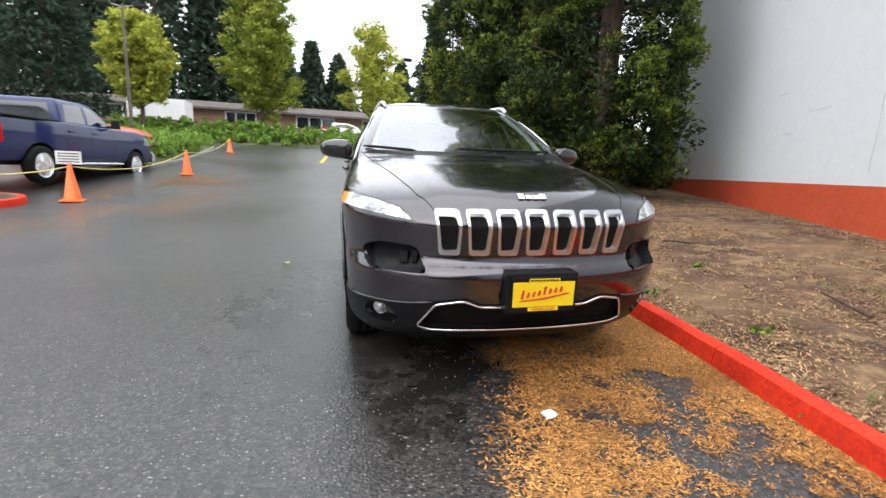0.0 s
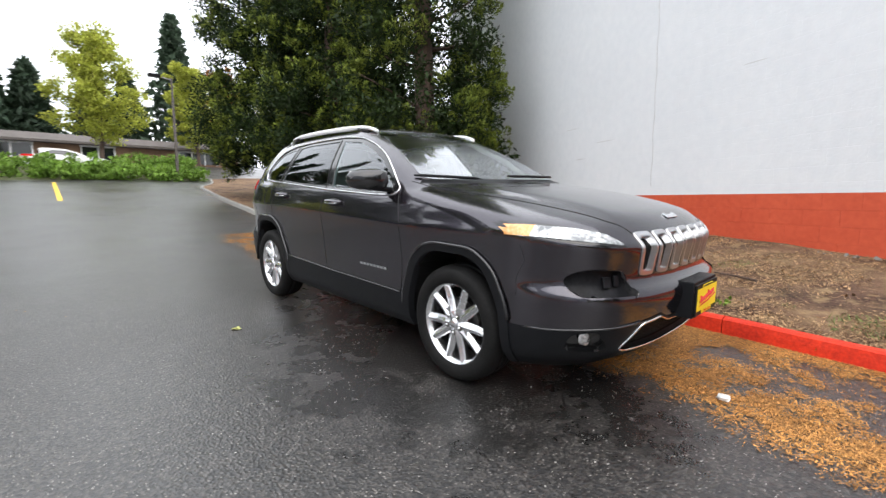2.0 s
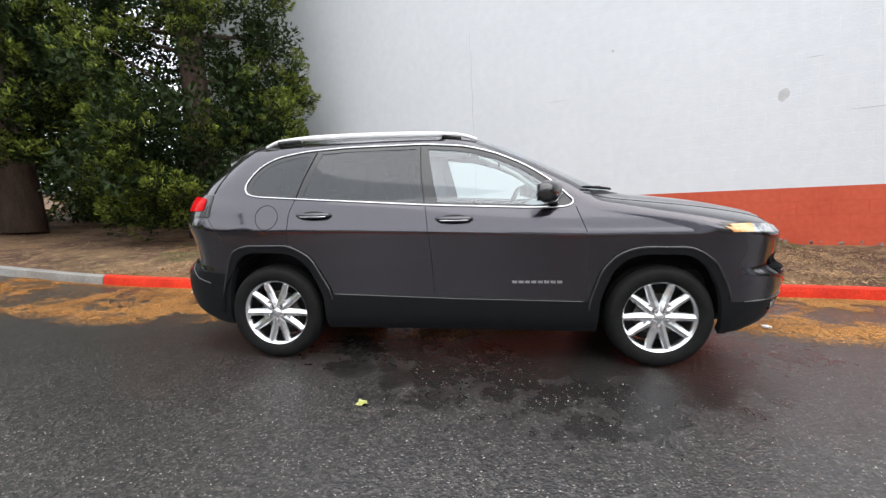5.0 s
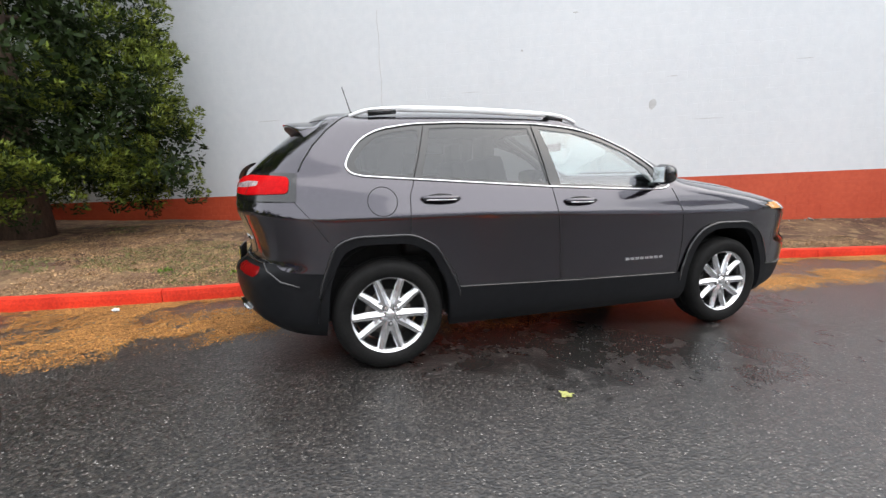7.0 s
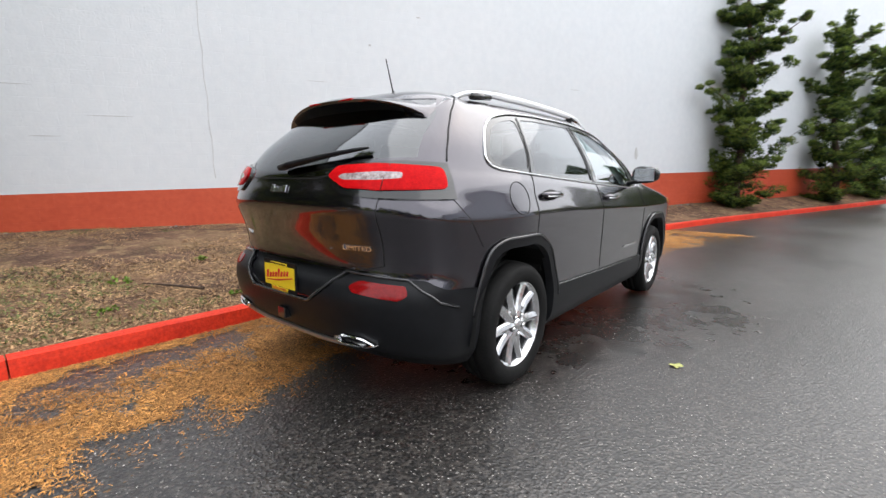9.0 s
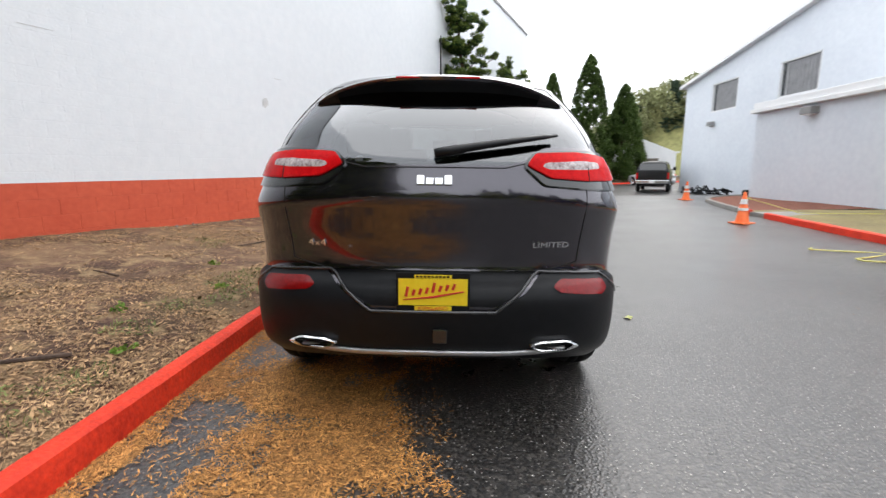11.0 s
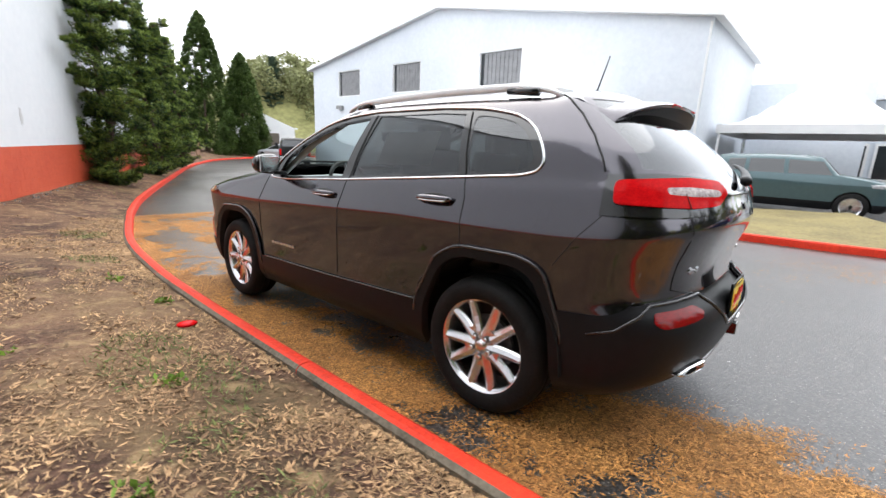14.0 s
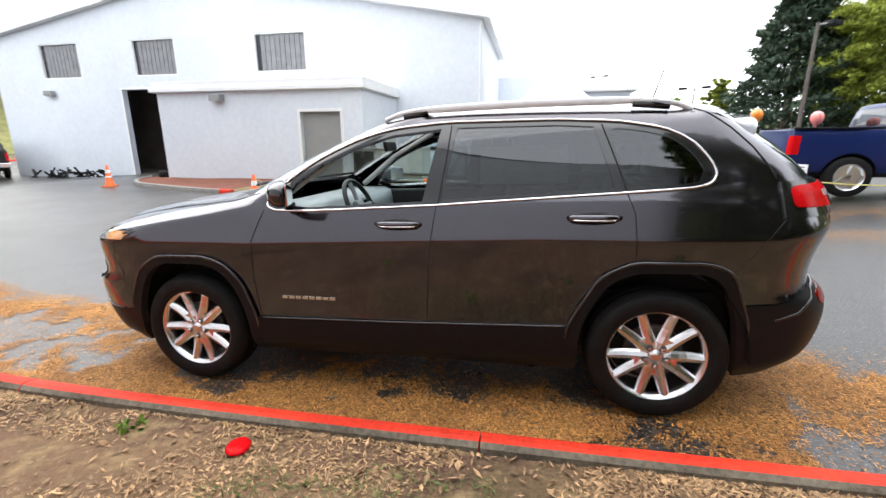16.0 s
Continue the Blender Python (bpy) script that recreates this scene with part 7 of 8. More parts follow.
def juniper(x, y, z, h, spread, seed, per=110, leaf=0.13):
    t = tagged(empty("juniper_tree"), "twisted upright dark green juniper against the white wall", "tree", group="junipers along the wall")
    t.matrix_world = Matrix.Translation((x, y, z))
    rr = random.Random(seed)
    bm, pts = trunk_bm(h * 0.85, 0.13, 0.03, wob=0.14, seed=seed)
    cs, rs = [], []
    for k in range(46):
        f = 0.05 + 0.92 * k / 46
        a = k * 2.4 + rr.uniform(-0.4, 0.4)
        ln = spread * (1.0 - 0.45 * f) * rr.uniform(0.6, 1.3) * (1.0 if f > 0.12 else 0.7)
        base = Vector(pts[min(8, int(f * 0.9 * 9))])
        lp = limb(bm, base, (math.cos(a), math.sin(a), 0.05 + 0.45 * rr.random()), ln * 1.08, 0.035, rr, 0.7)
        for i, p in enumerate(lp[1:]):
            for _ in range(2):
                cs.append(p + Vector((rr.uniform(-0.16, 0.16), rr.uniform(-0.16, 0.16), rr.uniform(-0.07, 0.09))))
                rs.append(rr.uniform(0.13, 0.30) * (1.1 - 0.4 * f) * (1.15 - 0.11 * i))
    for k in range(110):
        f = rr.random() ** 1.4
        cs.append((rr.uniform(-0.32, 0.32) * spread * (1.1 - f), rr.uniform(-0.32, 0.32) * spread * (1.1 - f), 0.3 + h * 0.88 * f))
        rs.append(rr.uniform(0.18, 0.34) * (1.15 - 0.55 * f))
    part("trunk", bm, M_BARK, t, smooth=True)
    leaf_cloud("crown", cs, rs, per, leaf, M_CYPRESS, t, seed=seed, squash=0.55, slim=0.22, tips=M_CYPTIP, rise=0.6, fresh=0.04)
    return t


juniper(-0.46, -12.1, 0.20, 7.8, 1.55, 21, 150, 0.105)
juniper(-2.70, -16.6, 0.06, 6.6, 1.3, 22, 75, 0.12)
juniper(-4.0, -19.6, 0.06, 6.2, 1.15, 23, 60, 0.13)
juniper(-5.7, -23.2, 0.06, 6.0, 1.15, 24, 60, 0.13)


def arborvitae(x, y, z, r, h, seed):
    t = tagged(empty("arborvitae"), "tall smooth conical bright green arborvitae", "tree", group="arborvitae row")
    t.matrix_world = Matrix.Translation((x, y, z))
    rr = random.Random(seed)
    bm, _ = trunk_bm(h * 0.8, 0.15, 0.04, seed=seed)
    part("trunk", bm, M_BARK, t)
    cs, rs = [], []
    for k in range(420):
        f = rr.random() ** 1.2
        a = rr.uniform(0, 6.28)
        q = r * (1 - f) ** 0.62 * (0.85 + 0.15 * min(1, f * 6)) * (rr.uniform(0.84, 0.96) if rr.random() < 0.7 else rr.uniform(0.3, 0.8))
        cs.append((q * math.cos(a), q * math.sin(a), 0.25 + (h - 0.25) * f))
        rs.append(0.42 * (1.1 - 0.7 * f))
    leaf_cloud("crown", cs, rs, 130, 0.19, M_THUJA, t, seed=seed, squash=1.5, slim=0.42, shell=0.2)


arborvitae(-13.6, -40.7, -0.1, 2.9, 11.8, 31)
arborvitae(-17.4, -41.5, -0.1, 2.6, 9.2, 32)
arborvitae(-9.4, -37.8, -0.1, 1.8, 9.6, 33)


# ---- the upper lot: bank, maples, firs ----
def broadleaf(x, y, z, r, h, bare, material, seed, label, per=105, clumps=150, leaf=0.19, cone=False, name="maple_tree"):
    t = tagged(empty(name), label, "tree", group="trees round the upper lot")
    t.matrix_world = Matrix.Translation((x, y, z))
    rr = random.Random(seed)
    bm, pts = trunk_bm(h * 0.75, 0.16, 0.04, seed=seed)
    cs, rs = [], []
    for k in range(26):
        f = bare / h + (0.9 - bare / h) * k / 26
        a = k * 2.4 + rr.uniform(-0.3, 0.3)
        g = (f - bare / h) / (1 - bare / h)
        prof = r * math.sin(math.pi * min(1, 0.25 + 0.75 * g)) ** 0.6 * rr.uniform(0.75, 1.1)
        if cone:
            prof = r * (0.72 + 0.28 * min(1, g * 5)) * (1.04 - g) ** 0.75 * rr.uniform(0.85, 1.1)
        lp = limb(bm, (0, 0, h * f * 0.9), (math.cos(a), math.sin(a), 0.5), prof, 0.05, rr, 0.8)
        for p in lp[1:]:
            for _ in range(max(1, clumps // 120)):
                cs.append(p + Vector((rr.uniform(-0.5, 0.5), rr.uniform(-0.5, 0.5), rr.uniform(-0.35, 0.45))))
                rs.append(rr.uniform(0.32, 0.62) * r / 3.4)
    part("trunk", bm, M_BARK, t)
    leaf_cloud("crown", cs, rs, per, leaf, material, t, seed=seed, squash=0.6, slim=0.6, shell=0.2, rise=0.2)


gz = lambda x, y: road_z(x, y)
M_RUST = leaf_mat("rusty_autumn_foliage", (0.26, 0.09, 0.02), (0.42, 0.18, 0.04), 0.35)
MAPLE_LABEL = "maple with yellow-green autumn leaves"
broadleaf(-7.5, 33.0, gz(-7, 33), 4.5, 13.5, 2.0, M_MAPLE2, 41, "tall maple with fresh green leaves", clumps=380, per=110, leaf=0.2, cone=True)
broadleaf(-14.2, 29.0, gz(-14, 29), 3.2, 8.8, 2.2, M_MAPLE, 42, MAPLE_LABEL, clumps=380, cone=True)
broadleaf(1.1, 37.0, gz(0, 37), 4.3, 11.0, 2.0, M_MAPLE, 43, MAPLE_LABEL, clumps=250, per=75, cone=True)
broadleaf(9.5, 46.0, gz(9, 46), 3.6, 10.5, 1.8, M_MAPLE, 44, MAPLE_LABEL, clumps=250)


def fir(x, y, z, r, h, seed, per=17, n=190, leaf=1.1):
    t = tagged(empty("fir_tree"), "tall dark fir behind the low building", "tree", group="firs on the skyline")
    t.matrix_world = Matrix.Translation((x, y, z))
    rr = random.Random(seed)
    bm, _ = trunk_bm(h, 0.3, 0.04, seed=seed, wob=0.05)
    cs, rs = [], []
    for k in range(n):
        f = (k + rr.random()) / n
        a = k * 2.4
        q = r * (1 - f) ** 0.8 * rr.uniform(0.5, 1.05) + 0.1
        cs.append((q * math.cos(a), q * math.sin(a), h * (0.10 + 0.9 * f) - 0.12 * q))
        rs.append(0.35 + 0.75 * (1 - f) * rr.uniform(0.7, 1.2))
    part("trunk", bm, M_BARK, t)
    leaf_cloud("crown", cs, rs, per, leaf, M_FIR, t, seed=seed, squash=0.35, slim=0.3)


rr = random.Random(8)
for k in range(26):
    x = -66 + 2.3 * k + rr.uniform(-1.2, 1.2)
    y = 62 + rr.uniform(-4, 14)
    fir(x, y, gz(x, 52), rr.uniform(3.0, 4.4), rr.uniform(24, 33) if x < -14 else rr.uniform(8, 11), 100 + k)
for x, y, h, s in ((-9.5, 58, 13, 161), (-6.0, 61, 12, 162), (-2.5, 63, 11, 163), (3.0, 62, 10.5, 164), (6.5, 64, 11, 165)):
    fir(x, y, gz(x, 52), 2.8, h, s)
broadleaf(14.5, 54.0, gz(10, 50), 3.4, 12.5, 1.8, M_RUST, 166, "maple turned rusty orange behind the lot", clumps=250)
fir(10.5, 58, gz(10, 52), 3.4, 17.5, 130)
fir(14.5, 66, gz(10, 52), 3.0, 13.0, 131)
fir(-22.0, 34.0, gz(-20, 34), 3.4, 14.0, 134, n=200, per=50, leaf=0.5)
fir(-20.5, 22, gz(-10, 22), 2.6, 9.5, 132, n=200, per=60, leaf=0.4)
fir(-25.0, 26, gz(-10, 26), 3.2, 14, 133, n=200, per=50, leaf=0.5)

# ivy bank at the end of the lot
rr = random.Random(17)
bank = tagged(new("ivy_bank", None), "low green ivy bank at the end of the lot", "hedge", kind="stuff")
cs, rs = [], []
for k in range(560):
    x = rr.uniform(-17, 5.6)
    d = rr.random()
    y = 28.2 + 4.2 * d
    top = 0.65 + 1.25 * d
    cs.append((x, y, road_z(x, y) * 0 + road_z(x, 28) + rr.uniform(0.1, top)))
    rs.append(rr.uniform(0.3, 0.5))
leaf_cloud("ivy", cs, rs, 55, 0.20, M_HEDGE, bank, seed=18, squash=0.7, slim=0.7)
vs = [(-18, 28.0, gz(-9, 28) - 0.1), (6, 28.0, gz(2, 28) - 0.1), (6, 32.5, gz(2, 28) + 1.0), (-18, 32.5, gz(-9, 28) + 1.0), (-18, 36, gz(-9, 36) - 0.1), (6, 36, gz(2, 36) - 0.1)]
tagged(quads("ground_bank", vs, [(0, 1, 2, 3), (3, 2, 5, 4)], M_FAR), "planted earth bank", "ground", kind="structure")
for x, y, r in ((-1.5, 31, 0.0), (4.2, 30.5, 1.1)):
    if r:
        sh = tagged(empty("round_shrub"), "clipped round green shrub", "shrub")
        sh.matrix_world = Matrix.Translation((x, y, gz(x, 28) + 0.9))
        cs = [(rr.uniform(-1, 1) * r, rr.uniform(-0.7, 0.7) * r, rr.uniform(0, 0.7) * r) for k in range(50)]
        leaf_cloud("foliage", cs, [0.35] * 50, 60, 0.15, M_HEDGE, sh, seed=77)
# planting island beside the pick-up
isl = [(-7.2, 12.0), (-7.0, 14.0), (-7.3, 17.0), (-7.8, 20.0), (-8.5, 23.5), (-10.5, 25.5)]
il = spline(isl, 6)
ik = tagged(link_bm("kerb_island", kerb_mesh(il, 0.15, 0.13, M_CONC), M_CONC), "grey concrete kerb round a planted island", "kerb", kind="structure")
tagged(strip_sheet("ground_island", il, [(-9.0 if p[1] < 19 else -14.5, 12 + 0.95 * (p[1] - 12)) for p in il], 0.35, M_FAR), "planted island of low shrubs", "ground", kind="structure")
cs, rs = [], []
for k in range(150):
    y = rr.uniform(12.2, 25)
    x = rr.uniform(-8.9 if y < 19 else -14, -7.6 - max(0, y - 17) * 0.14)
    cs.append((x, y, gz(x, y) + rr.uniform(0.25, 0.75)))
    rs.append(rr.uniform(0.25, 0.45))
isp = tagged(new("island_plants", None), "grasses and low shrubs on the island", "shrubs", kind="stuff")
leaf_cloud("plants", cs, rs, 70, 0.26, M_HEDGE, isp, seed=19, squash=1.0, slim=0.25)

# wooded hillside and trees beyond the workshop
M_SCRUB = mat("hillside_scrub", (0.12, 0.12, 0.042), (0.28, 0.27, 0.105), rough=0.9, scale=0.25, fine=1.4, bump=1.0, bscale=0.8)
vs, fs = [], []
for i in range(31):
    for j in range(9):
        a, w = i / 30, j / 8
        x, y = -20 - 78 * a - 14 * (w - 0.5), -92 + 40 * a - 24 * (w - 0.5)
        top = (10.5 * math.exp(-((x + 46) / 17) ** 2) + 3.6) * min(1, 1.6 * w)
        vs.append((x, y, -0.5 + top + 1.2 * noise.noise((x * 0.12, y * 0.12, 2))))
for i in range(30):
    for j in range(8):
        k = i * 9 + j
        fs.append((k, k + 1, k + 10, k + 9))
tagged(quads("ground_hill", vs, fs, M_SCRUB, True), "scrubby hillside beyond the yard", "hillside", kind="structure")
hill = tagged(new("backdrop_hillside", None), "hazy green wooded hillside beyond the yard", "hillside", kind="structure")
cs, rs = [], []
for k in range(620):
    a = rr.random()
    x = -24 - 70 * a + rr.uniform(-4, 4)
    y = -92 + 36 * a + rr.uniform(-8, 8)
    top = 12 * math.exp(-((x + 46) / 16) ** 2) + 4.4 + 3 * noise.noise((x * 0.1, y * 0.1, 0))
    cs.append((x, y, rr.random() ** 0.7 * top))
    rs.append(rr.uniform(1.4, 2.8))
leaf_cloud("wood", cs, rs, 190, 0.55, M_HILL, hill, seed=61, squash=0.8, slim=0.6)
for x, y, h, s in ((-41, -80, 16.5, 141), (-36, -84, 13, 142)):
    fir(x, y, 0, 2.6, h, s, n=90)
fir(-33.0, 18.0, 0.4, 4.4, 12.5, 151, n=240, per=70, leaf=0.5)
broadleaf(-31.0, 20.5, 0.5, 3.6, 10.0, 1.5, M_MAPLE2, 156, "green leafy roadside tree beyond the car park", clumps=260)
broadleaf(-36.5, 24.5, 0.5, 4.5, 12.0, 1.5, M_MAPLE2, 152, "green leafy roadside tree beyond the car park", clumps=260)
broadleaf(-33.0, 29.0, 0.6, 4.5, 12.5, 1.5, M_MAPLE2, 153, "green leafy roadside tree beyond the car park", clumps=260)
broadleaf(-39.5, 15.9, 0.5, 1.1, 6.4, 0.8, M_MAPLE2, 154, "slim upright green poplar beyond the cars", clumps=250, name="poplar_tree")
broadleaf(-40.5, 12.6, 0.5, 0.8, 4.9, 0.8, M_HEDGE, 155, "slim upright green poplar beyond the cars", clumps=250, name="poplar_tree")
cs = [(rr.uniform(-95, -70), rr.uniform(-10, 60), rr.uniform(0, 4)) for k in range(140)]
fh = tagged(new("backdrop_far_trees", None), "far tree line beyond the car park", "trees", kind="structure")
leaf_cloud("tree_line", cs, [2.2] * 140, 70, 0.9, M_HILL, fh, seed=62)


# ---- low building above the lot ----
nb = tagged(empty("low_office_building"), "long low brown-roofed office building with white window bays", "building", kind="structure")
nz = gz(0, 48) - 0.3
part("wall", boxes(((-36, 48, nz), (14, 58, nz + 2.0))), M_BRICKTAN, nb)
bm = bmesh.new()
pts = [(47.0, nz + 1.75), (47.0, nz + 1.95), (52.5, nz + 3.1), (58.8, nz + 1.95), (58.8, nz + 1.75)]
a = [bm.verts.new((-37, y, z)) for y, z in pts]
c = [bm.verts.new((15, y, z)) for y, z in pts]
bm.faces.new(a)
bm.faces.new(c[::-1])
for k in range(5):
    bm.faces.new((a[k], a[(k + 1) % 5], c[(k + 1) % 5], c[k]))
bmesh.ops.recalc_face_normals(bm, faces=bm.faces)
part("roof", bm, M_ROOF, nb)
for x0, x1 in ((-27.5, -23.5), (-13.8, -10.8), (-6.6, -2.6), (0.6, 3.0), (8.2, 11.8)):
    wb = part("window", boxes(((x0, 47.9, nz + 0.5), (x1, 47.98, nz + 1.6))), M_DARKGLASS, nb)
    part("window_head", boxes(((x0 - 0.1, 47.85, nz + 1.6), (x1 + 0.1, 48.0, nz + 1.78))), M_WHITE, wb)
    n = max(2, int((x1 - x0) / 1.0))
    for k in range(n + 1):
        xx = x0 + (x1 - x0) * k / n
        part("window_post", boxes(((xx - 0.06, 47.85, nz + 0.4), (xx + 0.06, 47.96, nz + 1.6))), M_WHITE, wb)
trl = thing("white_trailer", "white box trailer beside the low building", "trailer", (-18.2, 43, gz(-9, 43)))
part("box", boxes(((-2.4, -1.1, 0.55), (2.4, 1.1, 2.35)), bevel=0.05), M_WHITE, trl)
part("door_gap", boxes(((-2.45, -0.9, 0.6), (-2.41, 0.9, 2.2)), bevel=0.01), M_GREYPAINT, trl)
for x in (-0.5, 0.5):
    bm = bmesh.new()
    lathe(bm, [(0.001, -1.1), (0.34, -1.1), (0.34, -0.85), (0.001, -0.85)], 18, axis="y", m=Matrix.Translation((x, 0, 0.34)))
    part("wheel", bm, M_RUBBER, trl)


M_POST = mat("weathered_brown_grey_post", (0.070, 0.058, 0.050), (0.125, 0.108, 0.095), rough=0.7, scale=2, fine=25)


def street_light(x, y, z, h, heads, rz):
    p = tagged(empty("street_lamp"), "grey steel lamp post with box heads", "lamp post", group="lamp posts")
    p.matrix_world = pose(x, y, z, 0, 0, rz)
    bm = bmesh.new()
    tube(bm, [(0, 0, 0), (0, 0, h)], [0.10, 0.06], 10)
    part("pole", bm, M_POST, p)
    for s in heads:
        bm = bmesh.new()
        tube(bm, [(0, 0, h - 0.1), (s * 0.5, 0, h)], 0.035, 6)
        part("arm", bm, M_GREYPAINT, p)
        bm = boxes(((s * 0.9 - 0.32, -0.2, h - 0.06), (s * 0.9 + 0.32, 0.2, h + 0.12)), bevel=0.03)
        part("lamp_head", bm, M_BLACK, p)


street_light(-12.9, 24.3, gz(-9, 24), 7.3, (-1, 1), 0)
street_light(4.0, 28.6, gz(2, 28), 6.3, (-1,), 0)
street_light(-19.3, 12.0, 0.3, 5.8, (1,), 120)
street_light(-40.1, 14.1, 0.4, 5.2, (-1, 1), 60)
street_light(-62.0, 9.0, 0.4, 9.0, (-1, 1), 60)


# ---- other vehicles ----
def paint(name, c, metal=0.3):
    return mat(name, c, tuple(min(1, v * 1.15) for v in c), rough=0.4, metal=metal, scale=10, fine=300, coat=0.5, spec=0.3)


M_SMOKE = mat("smoked_car_glass", (0.012, 0.014, 0.016), (0.02, 0.022, 0.025), rough=0.05, coat=1.0)


def simple_wheels(parent, axles, w, r):
    for y in axles:
        for s in (1, -1):
            wh = empty("wheel")
            wh.parent = parent
            wh.matrix_basis = Matrix.Translation((s * (w - 0.11), y, r)) @ Matrix.Rotation(math.pi if s < 0 else 0, 4, "Z")
            k = r / 0.36
            bm = bmesh.new()
            lathe(bm, [(0.22 * k, -0.1), (0.33 * k, -0.11), (0.355 * k, -0.08), (0.36 * k, 0), (0.355 * k, 0.08), (0.33 * k, 0.11), (0.235 * k, 0.1)], 30)
            part("tyre", bm, M_RUBBER, wh, smooth=True)
            bm = bmesh.new()
            lathe(bm, [(0.235 * k, 0.1), (0.24 * k, 0.105), (0.225 * k, 0.09), (0.21 * k, 0.05), (0.001, 0.05)], 30)
            for n in range(5):
                m = Matrix.Rotation(2 * math.pi * n / 5, 4, "X")
                box(bm, (0.05, 0.0, -0.035 * k), (0.092, 0.225 * k, 0.035 * k), 0.0, m)
            part("rim", bm, M_ALLOY, wh)


def halves(name, faces):
    # paired lamps and side windows are one piece a side
    if name not in ("side_glass", "head_lamp", "tail_lamp"):
        return [faces]
    out = [[f for f in faces if f.calc_center_median().x * q > 0] for q in (1, -1)]
    return [h for h in out if h]


def lofted_car(name, label, levels, material, loc, rz, dlo, wells, head, tail, screen, rwin, plate=False, axles=(-1.35, 1.35), w=0.9, r=0.36, clad=0.0):
    e = tagged(empty(name), label, "car", group="parked vehicles")
    e.matrix_world = pose(*loc, 0, 0, rz)
    sk = Skin(body_bm(body_grid(levels, per=1)))
    for poly in wells:
        sk.cut("well", "side", poly, lambda c: abs(c.x) > 0.35)
    for pane in dlo if isinstance(dlo[0], list) else [dlo]:
        sk.cut("side_glass", "side", pane, lambda c: abs(c.x) > 0.35 and c.z > 0.9)
    sk.cut("windscreen", "end", screen, lambda c: c.y < 0.6 and c.y > -1.4)
    sk.cut("rear_window", "end", rwin, lambda c: c.y > 1.0)
    for poly, nm2, sg in ((head, "head_lamp", -1), (tail, "tail_lamp", 1)):
        for p in (poly, mirror(poly)):
            sk.cut(nm2, "end", p, (lambda c: c.y < -1.6) if sg < 0 else (lambda c: c.y > 1.55))
    if clad:
        sk.cut("lower_trim", "side", [(-3.2, clad), (3.2, clad), (3.2, 0), (-3.2, 0)], lambda c: True)
    sk.bm.verts.index_update()
    g = sk.pieces()
    mats = {"body": material, "side_glass": M_SMOKE, "windscreen": M_SMOKE, "rear_window": M_SMOKE, "head_lamp": M_CLEARLENS, "tail_lamp": M_REDLENS, "lower_trim": M_BLACK}
    for n, fs in g.items():
        if n in mats:
            for half in halves(n, fs):
                sk.piece(n, half, mats[n], e, out=0.004 if "lamp" in n else 0.0, lip=0.02)
    part("floor_pan", boxes(((-w + 0.25, levels[0][0] + 0.2, 0.25), (w - 0.25, levels[0][1] - 0.2, 0.75))), M_GAP, e)
    simple_wheels(e, axles, w, r)
    if plate:
        yy = max(lv[1] for lv in levels[:8])
        part("number_plate", boxes(((-0.16, yy - 0.02, 0.75), (0.16, yy + 0.02, 0.9))), M_PLATEY, e)
    return e


def well(y, r=0.40):
    return [(y + r * math.cos(math.pi * k / 12), 0.36 + r * math.sin(math.pi * k / 12)) for k in range(13)] + [(y - r, 0.0), (y + r, 0.0)]


S_DLO = [(-0.74, 1.13), (-0.44, 1.37), (-0.1, 1.50), (0.5, 1.53), (1.2, 1.51), (1.5, 1.40), (1.54, 1.25), (0.2, 1.14)]
S_HEAD = [(-0.90, 0.98), (-0.62, 0.95), (-0.56, 0.86), (-0.90, 0.88)]
S_TAIL = [(0.55, 1.20), (0.92, 1.18), (0.92, 0.98), (0.58, 1.02)]
S_SCREEN = [(-0.72, 1.18), (0.72, 1.18), (0.54, 1.58), (-0.54, 1.58)]
S_RWIN = [(0.64, 1.24), (-0.64, 1.24), (-0.54, 1.54), (0.54, 1.54)]
SUVW = [well(-1.35), well(1.35)]


BOX_PANES = [[(-0.78, 1.15), (-0.55, 1.50), (0.20, 1.53), (0.16, 1.15)], [(0.26, 1.15), (0.30, 1.53), (1.10, 1.53), (1.10, 1.15)], [(1.20, 1.17), (1.20, 1.52), (1.62, 1.50), (1.66, 1.20)]]


def suv(label, colour, loc, rz, plate=False, scale=1.0, box_=False):
    lv = LEVELS
    if box_:
        lv = []
        for a, b, w, df, pf, dr, pr, zf, zs, zr in LEVELS:
            a, b = a * 0.9, b * 0.9
            if 1.14 < zs:
                # upright tailgate and a steep windscreen under a long flat roof
                k = min(1.0, (zs - 1.14) / 0.5)
                inset = 0.0 if zs < 1.62 else 0.25
                a, b, w = -0.98 + 0.48 * k + inset, 2.0 - 0.08 * k - inset, w + (0.10 * k if zs < 1.62 else 0.05)
            lv.append((a, b, w * 0.97, df * 0.5, pf + 1.0, dr * 0.45, pr + 1.4, zf, zs, zr if zs < 1.14 else zs))
    axles = (-1.27, 1.27) if box_ else (-1.35, 1.35)
    e = lofted_car("parked_suv", label, lv, colour, loc, rz, BOX_PANES if box_ else S_DLO, [well(a) for a in axles], S_HEAD, S_TAIL, S_SCREEN, S_RWIN, plate, axles=axles, clad=0.46)
    e.scale = (scale, scale, scale)
    return e


def sedan_levels():
    out = []
    for a, b, w, df, pf, dr, pr, zf, zs, zr in LEVELS:
        k = 0.86
        if zs > 1.12:
            b = b - 0.35 - 0.5 * min(1.0, max(0.0, (1.62 - zs) / 0.5))
